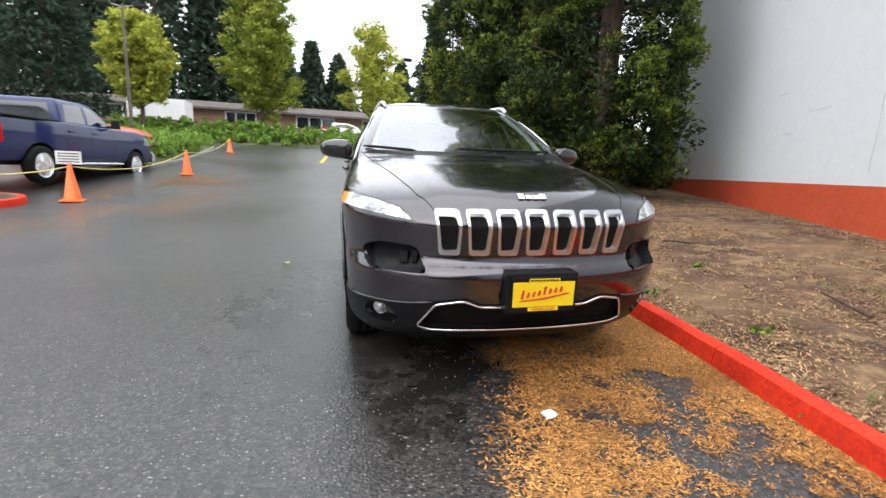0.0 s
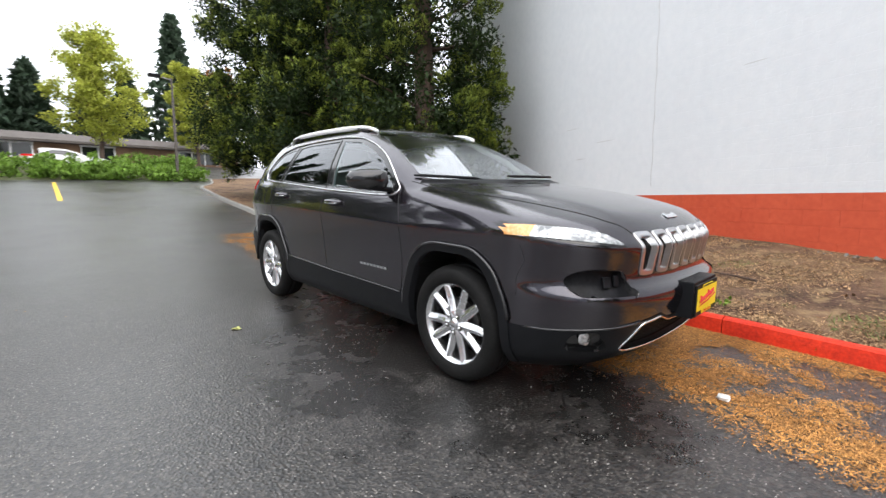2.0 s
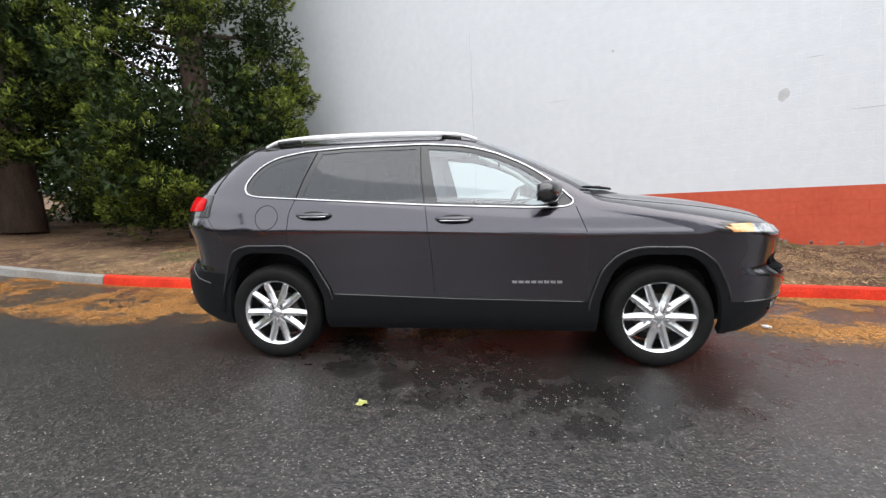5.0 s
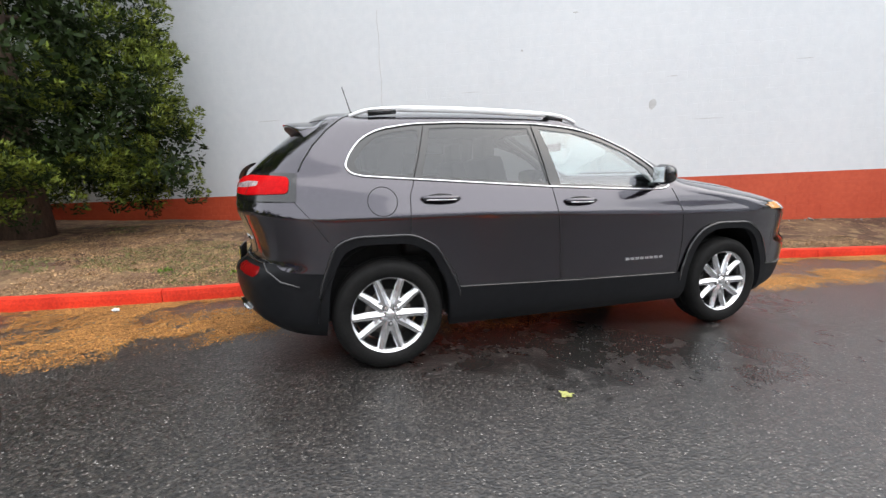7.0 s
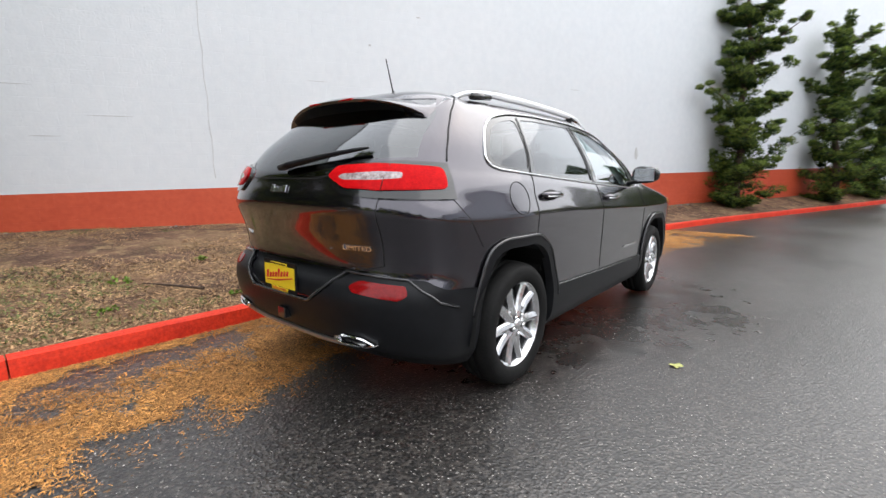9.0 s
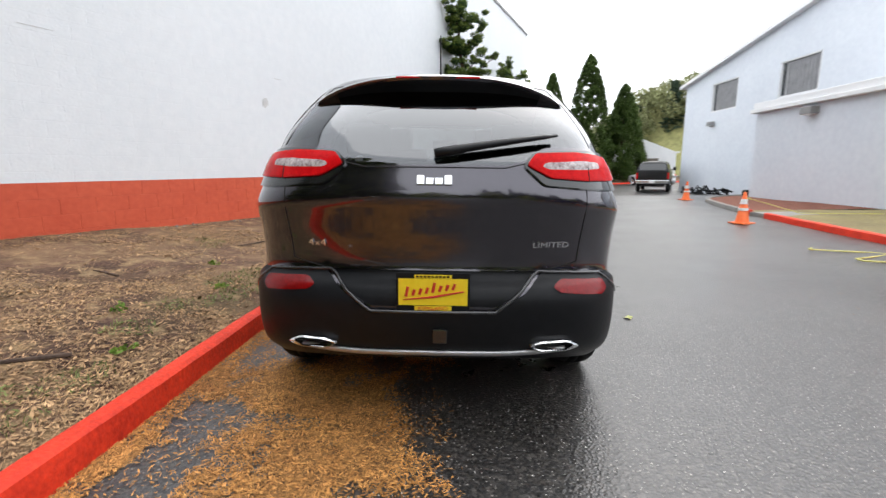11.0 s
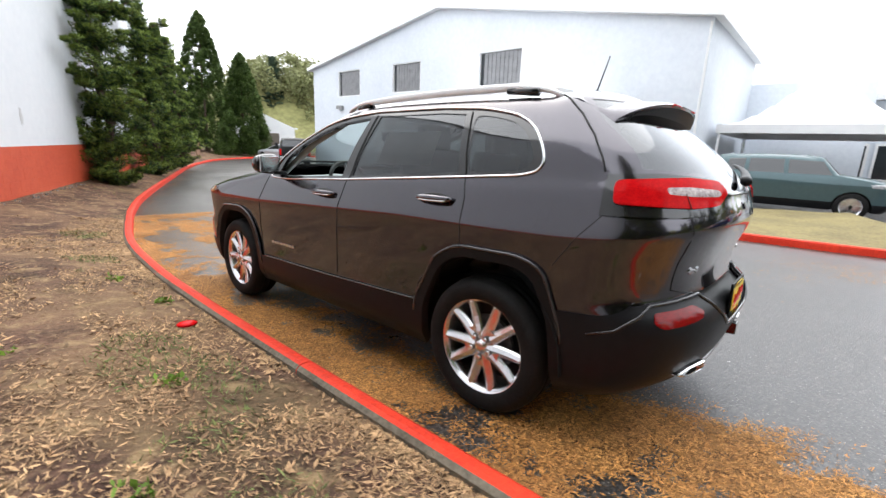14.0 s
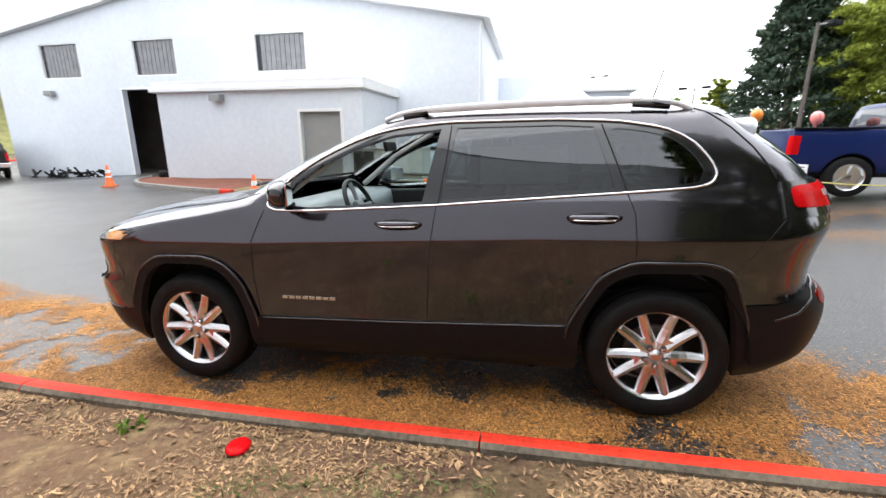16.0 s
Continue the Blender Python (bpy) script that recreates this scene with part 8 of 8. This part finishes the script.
        out.append((a, b, w, df, pf, dr, pr, zf * k, zs * k, zr * k * (0.97 if 1.1 < zs < 1.3 else 1)))
    return out


SEDAN = sedan_levels()


def sedan(label, colour, loc, rz):
    k = 0.86
    kk = lambda poly: [(a, z * k) for a, z in poly]
    return lofted_car("parked_sedan", label, SEDAN, colour, loc, rz, [(-0.7, 0.99), (-0.35, 1.20), (0.1, 1.31), (0.6, 1.32), (0.95, 1.22), (1.15, 1.03)], [well(-1.35), well(1.35)], kk(S_HEAD), kk(S_TAIL), kk(S_SCREEN), [(0.6, 1.06), (-0.6, 1.06), (-0.5, 1.32), (0.5, 1.32)], clad=0.3)


P_TEAL = paint("grey_teal_paint", (0.055, 0.095, 0.105))
P_DARK = paint("near_black_paint", (0.006, 0.006, 0.007), 0.0)
P_SILVER = paint("silver_paint", (0.42, 0.43, 0.45), 0.6)
P_WHITE = paint("white_car_paint", (0.72, 0.72, 0.72), 0.0)
P_RED = paint("red_car_paint", (0.45, 0.02, 0.015))
P_COPPER = paint("copper_orange_paint", (0.42, 0.09, 0.035), 0.4)
P_BLUE = paint("deep_blue_paint", (0.002, 0.012, 0.085), 0.0)
suv("small boxy grey-teal sport utility car on the lot", P_TEAL, (-13.9, 1.65, gz(-13.9, 1.6)), 180, box_=True)
suv("copper orange sport utility car in the next bay", P_COPPER, (-10.3, 13.6, gz(-9.0, 13.6)), 84, scale=1.1)
suv("dark sport utility car with a yellow plate", P_DARK, (-15.6, 7.7, 0.12), -105, plate=True)
sedan("white sedan above the ivy bank", P_WHITE, (-1.0, 35.0, gz(-1, 35)), 88)
for k, (x, y, c, lab) in enumerate(((-27.0, 11.0, P_SILVER, "silver sedan in the far lot"), (-30.0, 13.0, P_WHITE, "white sedan in the far lot"), (-33.0, 10.0, P_RED, "red sedan in the far lot"), (-37.0, 11.5, P_SILVER, "silver sedan in the far lot"), (-27.0, 16.0, P_DARK, "black sedan in the far lot"), (-42.0, 13.0, P_WHITE, "white sedan in the far lot"))):
    sedan(lab, c, (x, y, 0.3), 75 + 7 * (k % 3))
sedan("silver sedan by the white shed", P_SILVER, (-17.4, -34.5, gz(-9, -34)), 12)


def pickup(label, colour, loc, rz, canopy=False):
    e = tagged(empty("pickup_truck"), label, "pickup", group="parked vehicles")
    e.matrix_world = pose(*loc, 0, 0, rz)
    low = [
        (-2.80, 2.82, 0.93, 0.35, 3.5, 0.12, 5, 0.46, 0.50, 0.52), (-2.88, 2.86, 0.97, 0.38, 3.5, 0.12, 5, 0.60, 0.62, 0.62), (-2.90, 2.86, 0.99, 0.40, 3.5, 0.12, 5, 0.80, 0.82, 0.82),
        (-2.86, 2.86, 1.00, 0.40, 3.5, 0.12, 5, 1.00, 1.02, 1.02), (-2.82, 2.85, 0.99, 0.42, 3.5, 0.12, 5, 1.15, 1.18, 1.18), (-2.70, 2.84, 0.97, 0.5, 3.2, 0.12, 5, 1.24, 1.30, 1.33),
        (-2.2, 2.83, 0.94, 0.5, 3.2, 0.12, 5, 1.30, 1.36, 1.37), (-1.5, 2.0, 0.80, 0.3, 3, 0.12, 5, 1.34, 1.37, 1.37), (-1.0, 1.5, 0.0, 0.3, 3, 0.12, 5, 1.35, 1.37, 1.37)]
    sk = Skin(body_bm(body_grid(low, per=2)))
    for y in (-1.85, 1.72):
        sk.cut("well", "side", [(y + 0.47 * math.cos(math.pi * k / 12), 0.42 + 0.47 * math.sin(math.pi * k / 12)) for k in range(13)] + [(y - 0.47, 0), (y + 0.47, 0)], lambda c: abs(c.x) > 0.4)
    for s in (1, -1):
        sk.cut("tail_lamp", "end", [(s * 0.84, 0.86), (s * 1.05, 0.86), (s * 1.05, 1.24), (s * 0.84, 1.24)], lambda c: c.y > 2.66)
        sk.cut("head_lamp", "end", [(s * 0.62, 1.0), (s * 1.0, 1.0), (s * 1.0, 1.2), (s * 0.62, 1.2)], lambda c: c.y < -2.3)
    sk.cut("grille", "end", [(-0.58, 0.86), (0.58, 0.86), (0.58, 1.22), (-0.58, 1.22)], lambda c: c.y < -2.5)
    sk.bm.verts.index_update()
    g = sk.pieces()
    for n, m in (("body", colour), ("tail_lamp", M_REDLENS), ("head_lamp", M_CLEARLENS), ("grille", M_CHROME)):
        if g.get(n):
            for half in halves(n, g[n]):
                sk.piece(n, half, m, e, out=0.004 if n != "body" else 0, lip=0.03)
    for s in (1, -1):
        for ys in ([(-0.80, 1.33), (-0.82, 0.75), (-0.80, 0.55)], [(0.12, 1.33), (0.12, 0.55)], [(0.95, 1.34), (0.93, 0.55)], [(-0.8, 0.57), (0.93, 0.57)]):
            sk.seam("side", ys, s, e)
        for hy in (-0.05, 0.8):
            part("door_handle", boxes(((s * 0.995 - 0.02, hy - 0.1, 1.16), (s * 0.995 + 0.02, hy + 0.1, 1.20)), bevel=0.01), colour, e)
        bm = bmesh.new()
        tube(bm, [(s * 0.9, -0.72, 1.40), (s * 1.08, -0.7, 1.43)], 0.03, 6)
        box(bm, (s * 1.13 - 0.09, -0.76, 1.36), (s * 1.13 + 0.09, -0.64, 1.60), 0.03)
        part("door_mirror", bm, M_BLACK, e)
        part("side_step", boxes(((s * 0.93 - 0.06, -1.2, 0.42), (s * 0.93 + 0.06, 1.0, 0.47)), bevel=0.015), M_CHROME, e)
    back = 1.05
    cab = [(-1.12, back, 0.93, 0.22, 3, 0.10, 4, 1.32, 1.34, 1.34), (-0.95, back, 0.90, 0.22, 3, 0.10, 4, 1.46, 1.46, 1.46), (-0.62, back - 0.03, 0.84, 0.22, 3, 0.12, 4, 1.70, 1.70, 1.70), (-0.38, back - 0.07, 0.77, 0.22, 3, 0.14, 4, 1.86, 1.86, 1.86),
           (-0.18, back - 0.15, 0.66, 0.2, 3, 0.14, 4, 1.915, 1.92, 1.91), (0.1, back - 0.4, 0.3, 0.2, 3, 0.1, 4, 1.935, 1.94, 1.93), (0.2, back - 0.5, 0.0, 0.2, 3, 0.1, 4, 1.94, 1.945, 1.935)]
    ck = Skin(body_bm(body_grid(cab, per=2)))
    ck.cut("side_glass", "side", [(-0.80, 1.40), (-0.42, 1.72), (-0.25, 1.80), (0.02, 1.82), (0.06, 1.40)], lambda c: abs(c.x) > 0.4)
    ck.cut("side_glass", "side", [(0.16, 1.40), (0.14, 1.82), (0.72, 1.80), (0.86, 1.40)], lambda c: abs(c.x) > 0.4)
    ck.cut("windscreen", "end", [(-0.80, 1.42), (0.80, 1.42), (0.66, 1.84), (-0.66, 1.84)], lambda c: c.y < 0.2)
    ck.cut("rear_window", "end", [(-0.74, 1.44), (0.74, 1.44), (0.64, 1.80), (-0.64, 1.80)], lambda c: c.y > 0.7)
    ck.bm.verts.index_update()
    g = ck.pieces()
    for n, m in (("body", colour), ("side_glass", M_SMOKE), ("windscreen", M_SMOKE), ("rear_window", M_SMOKE)):
        if g.get(n):
            for half in halves(n, g[n]):
                ck.piece(n, half, m, e, lip=0.02, obname="cab" if n == "body" else n)
    if canopy:
        can = [(1.12, 2.84, 0.94, 0.1, 5, 0.1, 5, 1.36, 1.36, 1.36), (1.12, 2.80, 0.90, 0.1, 5, 0.1, 5, 1.55, 1.55, 1.55), (1.13, 2.72, 0.84, 0.1, 5, 0.1, 5, 1.80, 1.80, 1.80), (1.2, 2.6, 0.72, 0.1, 5, 0.1, 5, 1.93, 1.93, 1.93), (1.4, 2.4, 0.0, 0.1, 5, 0.1, 5, 1.97, 1.97, 1.97)]
        cc = Skin(body_bm(body_grid(can, per=2)))
        cc.cut("rear_window", "end", [(-0.78, 1.42), (0.78, 1.42), (0.72, 1.78), (-0.72, 1.78)], lambda c: c.y > 2.4)
        cc.cut("side_glass", "side", [(1.3, 1.46), (2.5, 1.46), (2.45, 1.74), (1.33, 1.74)], lambda c: abs(c.x) > 0.5)
        cc.bm.verts.index_update()
        g = cc.pieces()
        for n, m in (("body", colour), ("rear_window", M_SMOKE), ("side_glass", M_SMOKE)):
            if g.get(n):
                for half in halves(n, g[n]):
                    cc.piece(n, half, m, e, lip=0.02, obname="canopy" if n == "body" else n)
    else:
        part("bed_floor", boxes(((-0.78, 1.2, 1.372), (0.78, 2.72, 1.385))), M_BLACK, e)
        for s in (1, -1):
            part("bed_rail", boxes(((s * 0.90 - 0.06, 1.1, 1.37), (s * 0.90 + 0.06, 2.8, 1.41)), bevel=0.01), M_BLACK, e)
    bm = boxes(((-0.95, 2.84, 0.56), (0.95, 3.02, 0.78)), bevel=0.03)
    part("rear_bumper", bm, M_CHROME, e)
    part("front_bumper", boxes(((-0.95, -3.0, 0.5), (0.95, -2.82, 0.80)), bevel=0.05), M_CHROME, e)
    part("floor_pan", boxes(((-0.7, -2.6, 0.4), (0.7, 2.7, 0.9))), M_GAP, e)
    simple_wheels(e, (-1.85, 1.72), 0.99, 0.41)
    bm = boxes(((-0.16, 3.02, 0.60), (0.16, 3.03, 0.74)))
    part("number_plate", bm, M_WHITE, e)
    return e


pickup("dark blue crew-cab pickup parked behind cones", P_BLUE, (-8.22, 8.85, gz(-8.2, 8.85) - 0.03), 180 - 5)
pickup("black pickup with a canopy, parked facing away", P_DARK, (-14.1, -26.6, gz(-9, -26.6)), -28, canopy=True)

# ---- white event tent, far shed and office wing ----
tent = thing("event_tent", "white peaked event tent over the parking", "tent", (-20.2, 1.6, 0.25))
bm = bmesh.new()
n = 12
rows = []
for i in range(n + 1):
    row = []
    for j in range(n + 1):
        u, v = 2 * i / n - 1, 2 * j / n - 1
        d = max(abs(u), abs(v))
        row.append(bm.verts.new((3.1 * u, 2.8 * v, 2.35 + 2.5 * (1 - d) ** 1.7)))
    rows.append(row)
for i in range(n):
    for j in range(n):
        bm.faces.new((rows[i][j], rows[i + 1][j], rows[i + 1][j + 1], rows[i][j + 1]))
part("canopy", bm, M_WHITE, tent, smooth=True)
part("valance", boxes(((3.08, -2.8, 2.05), (3.12, 2.8, 2.36)), ((-3.12, -2.8, 2.05), (-3.08, 2.8, 2.36)), ((-3.1, -2.82, 2.05), (3.1, -2.78, 2.36)), ((-3.1, 2.78, 2.05), (3.1, 2.82, 2.36))), M_WHITE, tent)
for x in (-3, 3):
    for y in (-2.7, 2.7):
        bm = bmesh.new()
        tube(bm, [(x, y, -0.25), (x, y, 2.4)], 0.05, 8)
        part("pole", bm, M_WHITE, tent)
wing = tagged(empty("office_wing"), "low blue-grey office wing with dark windows", "building", kind="structure")
part("wall", boxes(((-34, -4.0, -0.3), (-26.2, 6.3, 4.2))), M_BLDG, wing)
part("roof", boxes(((-34.4, -4.3, 4.2), (-25.8, 6.6, 4.5)), bevel=0.05), M_TRIM, wing)
for k in range(5):
    wd = part("window", boxes(((-26.18, -3.1 + 1.7 * k, 0.7), (-26.14, -1.8 + 1.7 * k, 2.2))), M_DARKGLASS, wing)
    part("window_frame", boxes(((-26.19, -3.2 + 1.7 * k, 0.6), (-26.12, -3.1 + 1.7 * k, 2.3)), ((-26.19, -1.8 + 1.7 * k, 0.6), (-26.12, -1.7 + 1.7 * k, 2.3)), ((-26.19, -3.1 + 1.7 * k, 2.2), (-26.12, -1.8 + 1.7 * k, 2.3)), ((-26.19, -3.1 + 1.7 * k, 0.6), (-26.12, -1.8 + 1.7 * k, 0.7))), M_WHITE, wd)
# balloons on sticks beside the parked cars
M_BALLOON = mat("orange_balloon", (0.80, 0.22, 0.02), (0.90, 0.30, 0.04), rough=0.25, coat=0.5)
M_PINK = mat("pink_balloon", (0.80, 0.22, 0.20), (0.88, 0.30, 0.26), rough=0.25, coat=0.5)
for x, y, z, mt, lab in ((-9.9, 6.25, 2.05, M_BALLOON, "round orange balloon on a thin stick"), (-9.4, 7.35, 1.95, M_PINK, "round pink balloon on a thin stick")):
    bl = thing("balloon", lab, "balloon", (x, y, gz(x, y)))
    bm = bmesh.new()
    z -= gz(x, y)
    lathe(bm, [(0.001, z + 0.16), (0.07, z + 0.145), (0.125, z + 0.08), (0.14, z), (0.12, z - 0.09), (0.06, z - 0.165), (0.012, z - 0.2), (0.02, z - 0.215)], 20, axis="z")
    part("skin", bm, mt, bl, smooth=True)
    bm = bmesh.new()
    tube(bm, [(0, 0, 0), (0, 0, z - 0.2)], 0.008, 6)
    part("stick", bm, M_WHITE, bl)
shed = tagged(empty("white_shed"), "white gabled shed with an open dark bay", "shed", kind="structure")
shed.matrix_world = pose(-20.3, -43.5, -0.2, 0, 0, -25)
bm = bmesh.new()
pts = [(-3.2, 0), (3.2, 0), (3.2, 2.9), (0, 4.3), (-3.2, 2.9)]
a = [bm.verts.new((x, 0, z)) for x, z in pts]
c = [bm.verts.new((x, -8, z)) for x, z in pts]
bm.faces.new(a)
bm.faces.new(c[::-1])
for k in range(5):
    bm.faces.new((a[k], a[(k + 1) % 5], c[(k + 1) % 5], c[k]))
bmesh.ops.recalc_face_normals(bm, faces=bm.faces)
part("walls", bm, M_TRIM, shed)
# no hole here: a dark slab stands in for the bay's shaded inside
part("bay_shade_slab", boxes(((-1.6, -0.1, 0.05), (1.6, 0.03, 2.3))), M_INSIDE, shed)
part("eaves", boxes(((-3.5, 0.02, 2.78), (-3.2, 0.3, 2.95)), ((3.2, 0.02, 2.78), (3.5, 0.3, 2.95))), M_TRIM, shed)


# ---- needle litter: thousands of loose needles and flakes ----
def kerb_x(y):
    for p, q in zip(KLINE, KLINE[1:]):
        if p[1] >= y >= q[1]:
            t = (p[1] - y) / (p[1] - q[1] + 1e-9)
            return p[0] + (q[0] - p[0]) * t
    return 1.3


def flakes(name, pts, zs, lo, hi, slim, material, seed, tilt=0.25):
    rng = np.random.default_rng(seed)
    n = len(pts)
    p = np.column_stack([np.array(pts, float), np.array(zs, float)])
    a = rng.uniform(0, 2 * np.pi, n)
    d = np.column_stack([np.cos(a), np.sin(a), rng.normal(0, tilt, n)])
    s = np.column_stack([-np.sin(a), np.cos(a), rng.normal(0, tilt, n)])
    ln = rng.uniform(lo, hi, n)
    w = ln * slim * rng.uniform(0.6, 1.4, n)
    v = np.stack([p - d * ln[:, None] / 2, p + s * w[:, None] / 2, p + d * ln[:, None] / 2, p - s * w[:, None] / 2], 1).reshape(-1, 3)
    return blades(name, v, n, material)


def litter_amount(x, y, d):
    # d: distance out from the kerb
    reach = 1.55 + 0.35 * noise.noise((y * 0.7, 1.3, 0)) if -7.5 < y < 6.5 else 0.7 + 0.25 * noise.noise((y * 0.7, 4.3, 0))
    k = max(0.0, min(1.0, (reach - d) * 2.6))
    k *= 0.07 + 1.1 * max(0.0, min(1.0, 0.42 + (0.24 if y < -1.8 else 0.0) + 2.4 * noise.noise((x * 1.3, y * 1.3, 9.2)) + 1.5 * noise.noise((x * 4.5, y * 4.5, 2.2)) + 0.8 * noise.noise((x * 11, y * 11, 6.1))))
    return k + (0.5 if d < 0.12 else 0)


M_NEEDLE = mat("orange_brown_needles", (0.22, 0.085, 0.019), (0.72, 0.355, 0.098), rough=0.75, scale=2.0, fine=40, random_amount=0.6, contrast=(0.3, 0.7))
M_STRAW = mat("straw_coloured_litter", (0.15, 0.080, 0.042), (0.58, 0.37, 0.19), rough=0.85, scale=2.5, fine=50, random_amount=0.6, contrast=(0.3, 0.7))
M_BLADE = mat("green_grass_blades", (0.09, 0.12, 0.03), (0.20, 0.23, 0.07), rough=0.7, scale=3, fine=20, random_amount=0.4)
M_DUFF = mat("fine_needle_duff", (0.070, 0.033, 0.014), (0.40, 0.20, 0.065), rough=0.9, scale=14, fine=130, bump=0.6, bscale=160, contrast=(0.40, 0.60))
# fine broken needles fill the drifts between the larger ones
cell = 0.035
vs, fs, idx = [], [], {}


def duff_vertex(i, j):
    if (i, j) not in idx:
        y = -7.4 + cell * j + 0.012 * noise.noise((i * 3.1, j * 1.7, 0.5))
        x = kerb_x(y) - cell * i + 0.012 * noise.noise((i * 1.3, j * 2.9, 4.5))
        idx[(i, j)] = len(vs)
        vs.append((x, y, road_z(x, y) + 0.004))
    return idx[(i, j)]


for j in range(int(13.8 / cell)):
    for i in range(int(1.9 / cell)):
        y = -7.4 + cell * j
        x = kerb_x(y) - cell * i
        if litter_amount(x, y, cell * i) + 0.45 * noise.noise((x * 17, y * 17, 3.3)) > 0.92:
            fs.append((duff_vertex(i, j), duff_vertex(i, j + 1), duff_vertex(i + 1, j + 1), duff_vertex(i + 1, j)))
tagged(quads("needle_duff", vs, fs, M_DUFF), "fine brown needle duff on the asphalt", "leaf litter", kind="stuff")
rr = random.Random(71)
pts, zs = [], []
while len(pts) < 300000:
    y = rr.uniform(-7.5, 6.5) if rr.random() < 0.88 else rr.uniform(-24, 24)
    d = rr.random() ** 1.1 * 1.95
    x = kerb_x(y) - d
    if rr.random() < litter_amount(x, y, d):
        pts.append((x, y))
        zs.append(road_z(x, y) + rr.uniform(0.003, 0.012))
tagged(flakes("needle_litter", pts, zs, 0.010, 0.034, 0.20, M_NEEDLE, 5, 0.12), "orange-brown fallen needles drifted along the kerb", "leaf litter", kind="stuff")
pts, zs = [], []
while len(pts) < 24000:
    x, y = rr.gauss(-5.0, 0.75), rr.gauss(7.4, 2.3)
    if noise.noise((x * 0.9, y * 0.5, 0)) + 0.5 * noise.noise((x * 3.1, y * 2.1, 4.4)) > rr.uniform(-0.1, 0.35):
        pts.append((x, y))
        zs.append(road_z(x, y) + 0.006)
tagged(flakes("needle_scatter", pts, zs, 0.014, 0.042, 0.28, M_NEEDLE, 6, 0.05), "thin drift of needles on the open asphalt", "leaf litter", kind="stuff")
# verge litter and grass follow the verge surface
tree_v = BVHTree.FromPolygons([v.co for v in verge.data.vertices], [p.vertices for p in verge.data.polygons])


def verge_height(x, y):
    loc, _, _, _ = tree_v.ray_cast(Vector((x, y, 6)), Vector((0, 0, -1)))
    return loc.z if loc else None


pts, zs, gp, gzs = [], [], [], []
tries = 0
while len(pts) < 150000 and tries < 900000:
    tries += 1
    y = rr.uniform(-6.5, 5.5) if rr.random() < 0.88 else rr.uniform(-14, 16)
    d = 0.12 + rr.random() ** 1.4 * 5.2
    x = kerb_x(y) + d
    n1 = noise.noise((x * 0.8, y * 0.8, 5.5))
    keep = 0.26 + 1.2 * n1 + 0.9 * noise.noise((x * 3.3, y * 3.3, 1.5)) + (0.8 if d < 0.45 else 0.4 if d < 0.8 else 0) + (0.22 if y > 1.8 else 0)
    green = noise.noise((x * 0.6, y * 0.6, 12.5)) + 0.5 * noise.noise((x * 2.6, y * 2.6, 2.5))
    if rr.random() < keep:
        z = verge_height(x, y)
        if z is not None:
            pts.append((x, y))
            zs.append(z + rr.uniform(0.002, 0.014))
    if green > 0.30 and d > 0.3 and rr.random() < 0.25:
        z = verge_height(x, y)
        if z is not None:
            gp.append((x, y))
            gzs.append(z + 0.012)
tagged(flakes("straw_litter", pts, zs, 0.010, 0.046, 0.22, M_STRAW, 7, 0.3), "straw-coloured dead grass and needles on the verge", "leaf litter", kind="stuff")
tagged(flakes("grass_tufts", gp, gzs, 0.018, 0.045, 0.14, M_BLADE, 8, 0.9), "sparse short green grass", "grass", kind="stuff")
# larger dead leaves and scraps of bark gather behind the kerb
pts, zs = [], []
while len(pts) < 1500:
    y = rr.uniform(-5, 4.5)
    d = 0.14 + rr.random() ** 2.4 * 1.8
    x = kerb_x(y) + d
    z = verge_height(x, y)
    if z is not None and rr.random() < 0.5 + 0.8 * noise.noise((x * 1.7, y * 1.7, 8.5)):
        pts.append((x, y))
        zs.append(z + 0.014)
tagged(flakes("dead_leaves", pts, zs, 0.02, 0.060, 0.36, M_STRAW, 11, 0.35), "pale dead leaves and bark scraps behind the kerb", "leaf litter", kind="stuff")
# pale stone chips standing out of the asphalt near the walk
pts, zs = [], []
while len(pts) < 24000:
    x, y = rr.uniform(-5.5, 1.2), rr.uniform(-6.0, 6.0)
    if kerb_x(y) - x > 0.4:
        pts.append((x, y))
        zs.append(road_z(x, y) + 0.003)
M_CHIP = mat("pale_stone_chips", (0.22, 0.21, 0.20), (0.55, 0.53, 0.50), rough=0.7, scale=5, fine=80, random_amount=0.4)
tagged(flakes("stone_chips", pts, zs, 0.004, 0.012, 0.6, M_CHIP, 9, 0.08), "pale stone chips in the worn asphalt", "gravel", kind="stuff")
# small weeds in the kerb joint
for x, y in ((1.22, -2.75), (1.24, -3.15), (1.9, 2.6), (2.3, 1.0), (1.75, 1.7), (1.95, 0.25), (2.7, 2.3), (1.56, -1.2), (3.2, 1.4), (1.7, -2.1), (2.5, -0.6), (2.2, 3.4)):
    z = verge_height(x, y) if x > 1.4 else road_z(x, y)
    w = tagged(empty("weed"), "small green broadleaf weed by the kerb", "weed")
    w.matrix_world = Matrix.Translation((x, y, (z or 0.1)))
    cs = [(rr.uniform(-0.05, 0.05), rr.uniform(-0.05, 0.05), rr.uniform(0.01, 0.04)) for _ in range(5)]
    leaf_cloud("leaves", cs, [0.035] * 5, 6, 0.038, M_HEDGE, w, seed=int(abs(x * 100)), slim=0.6)
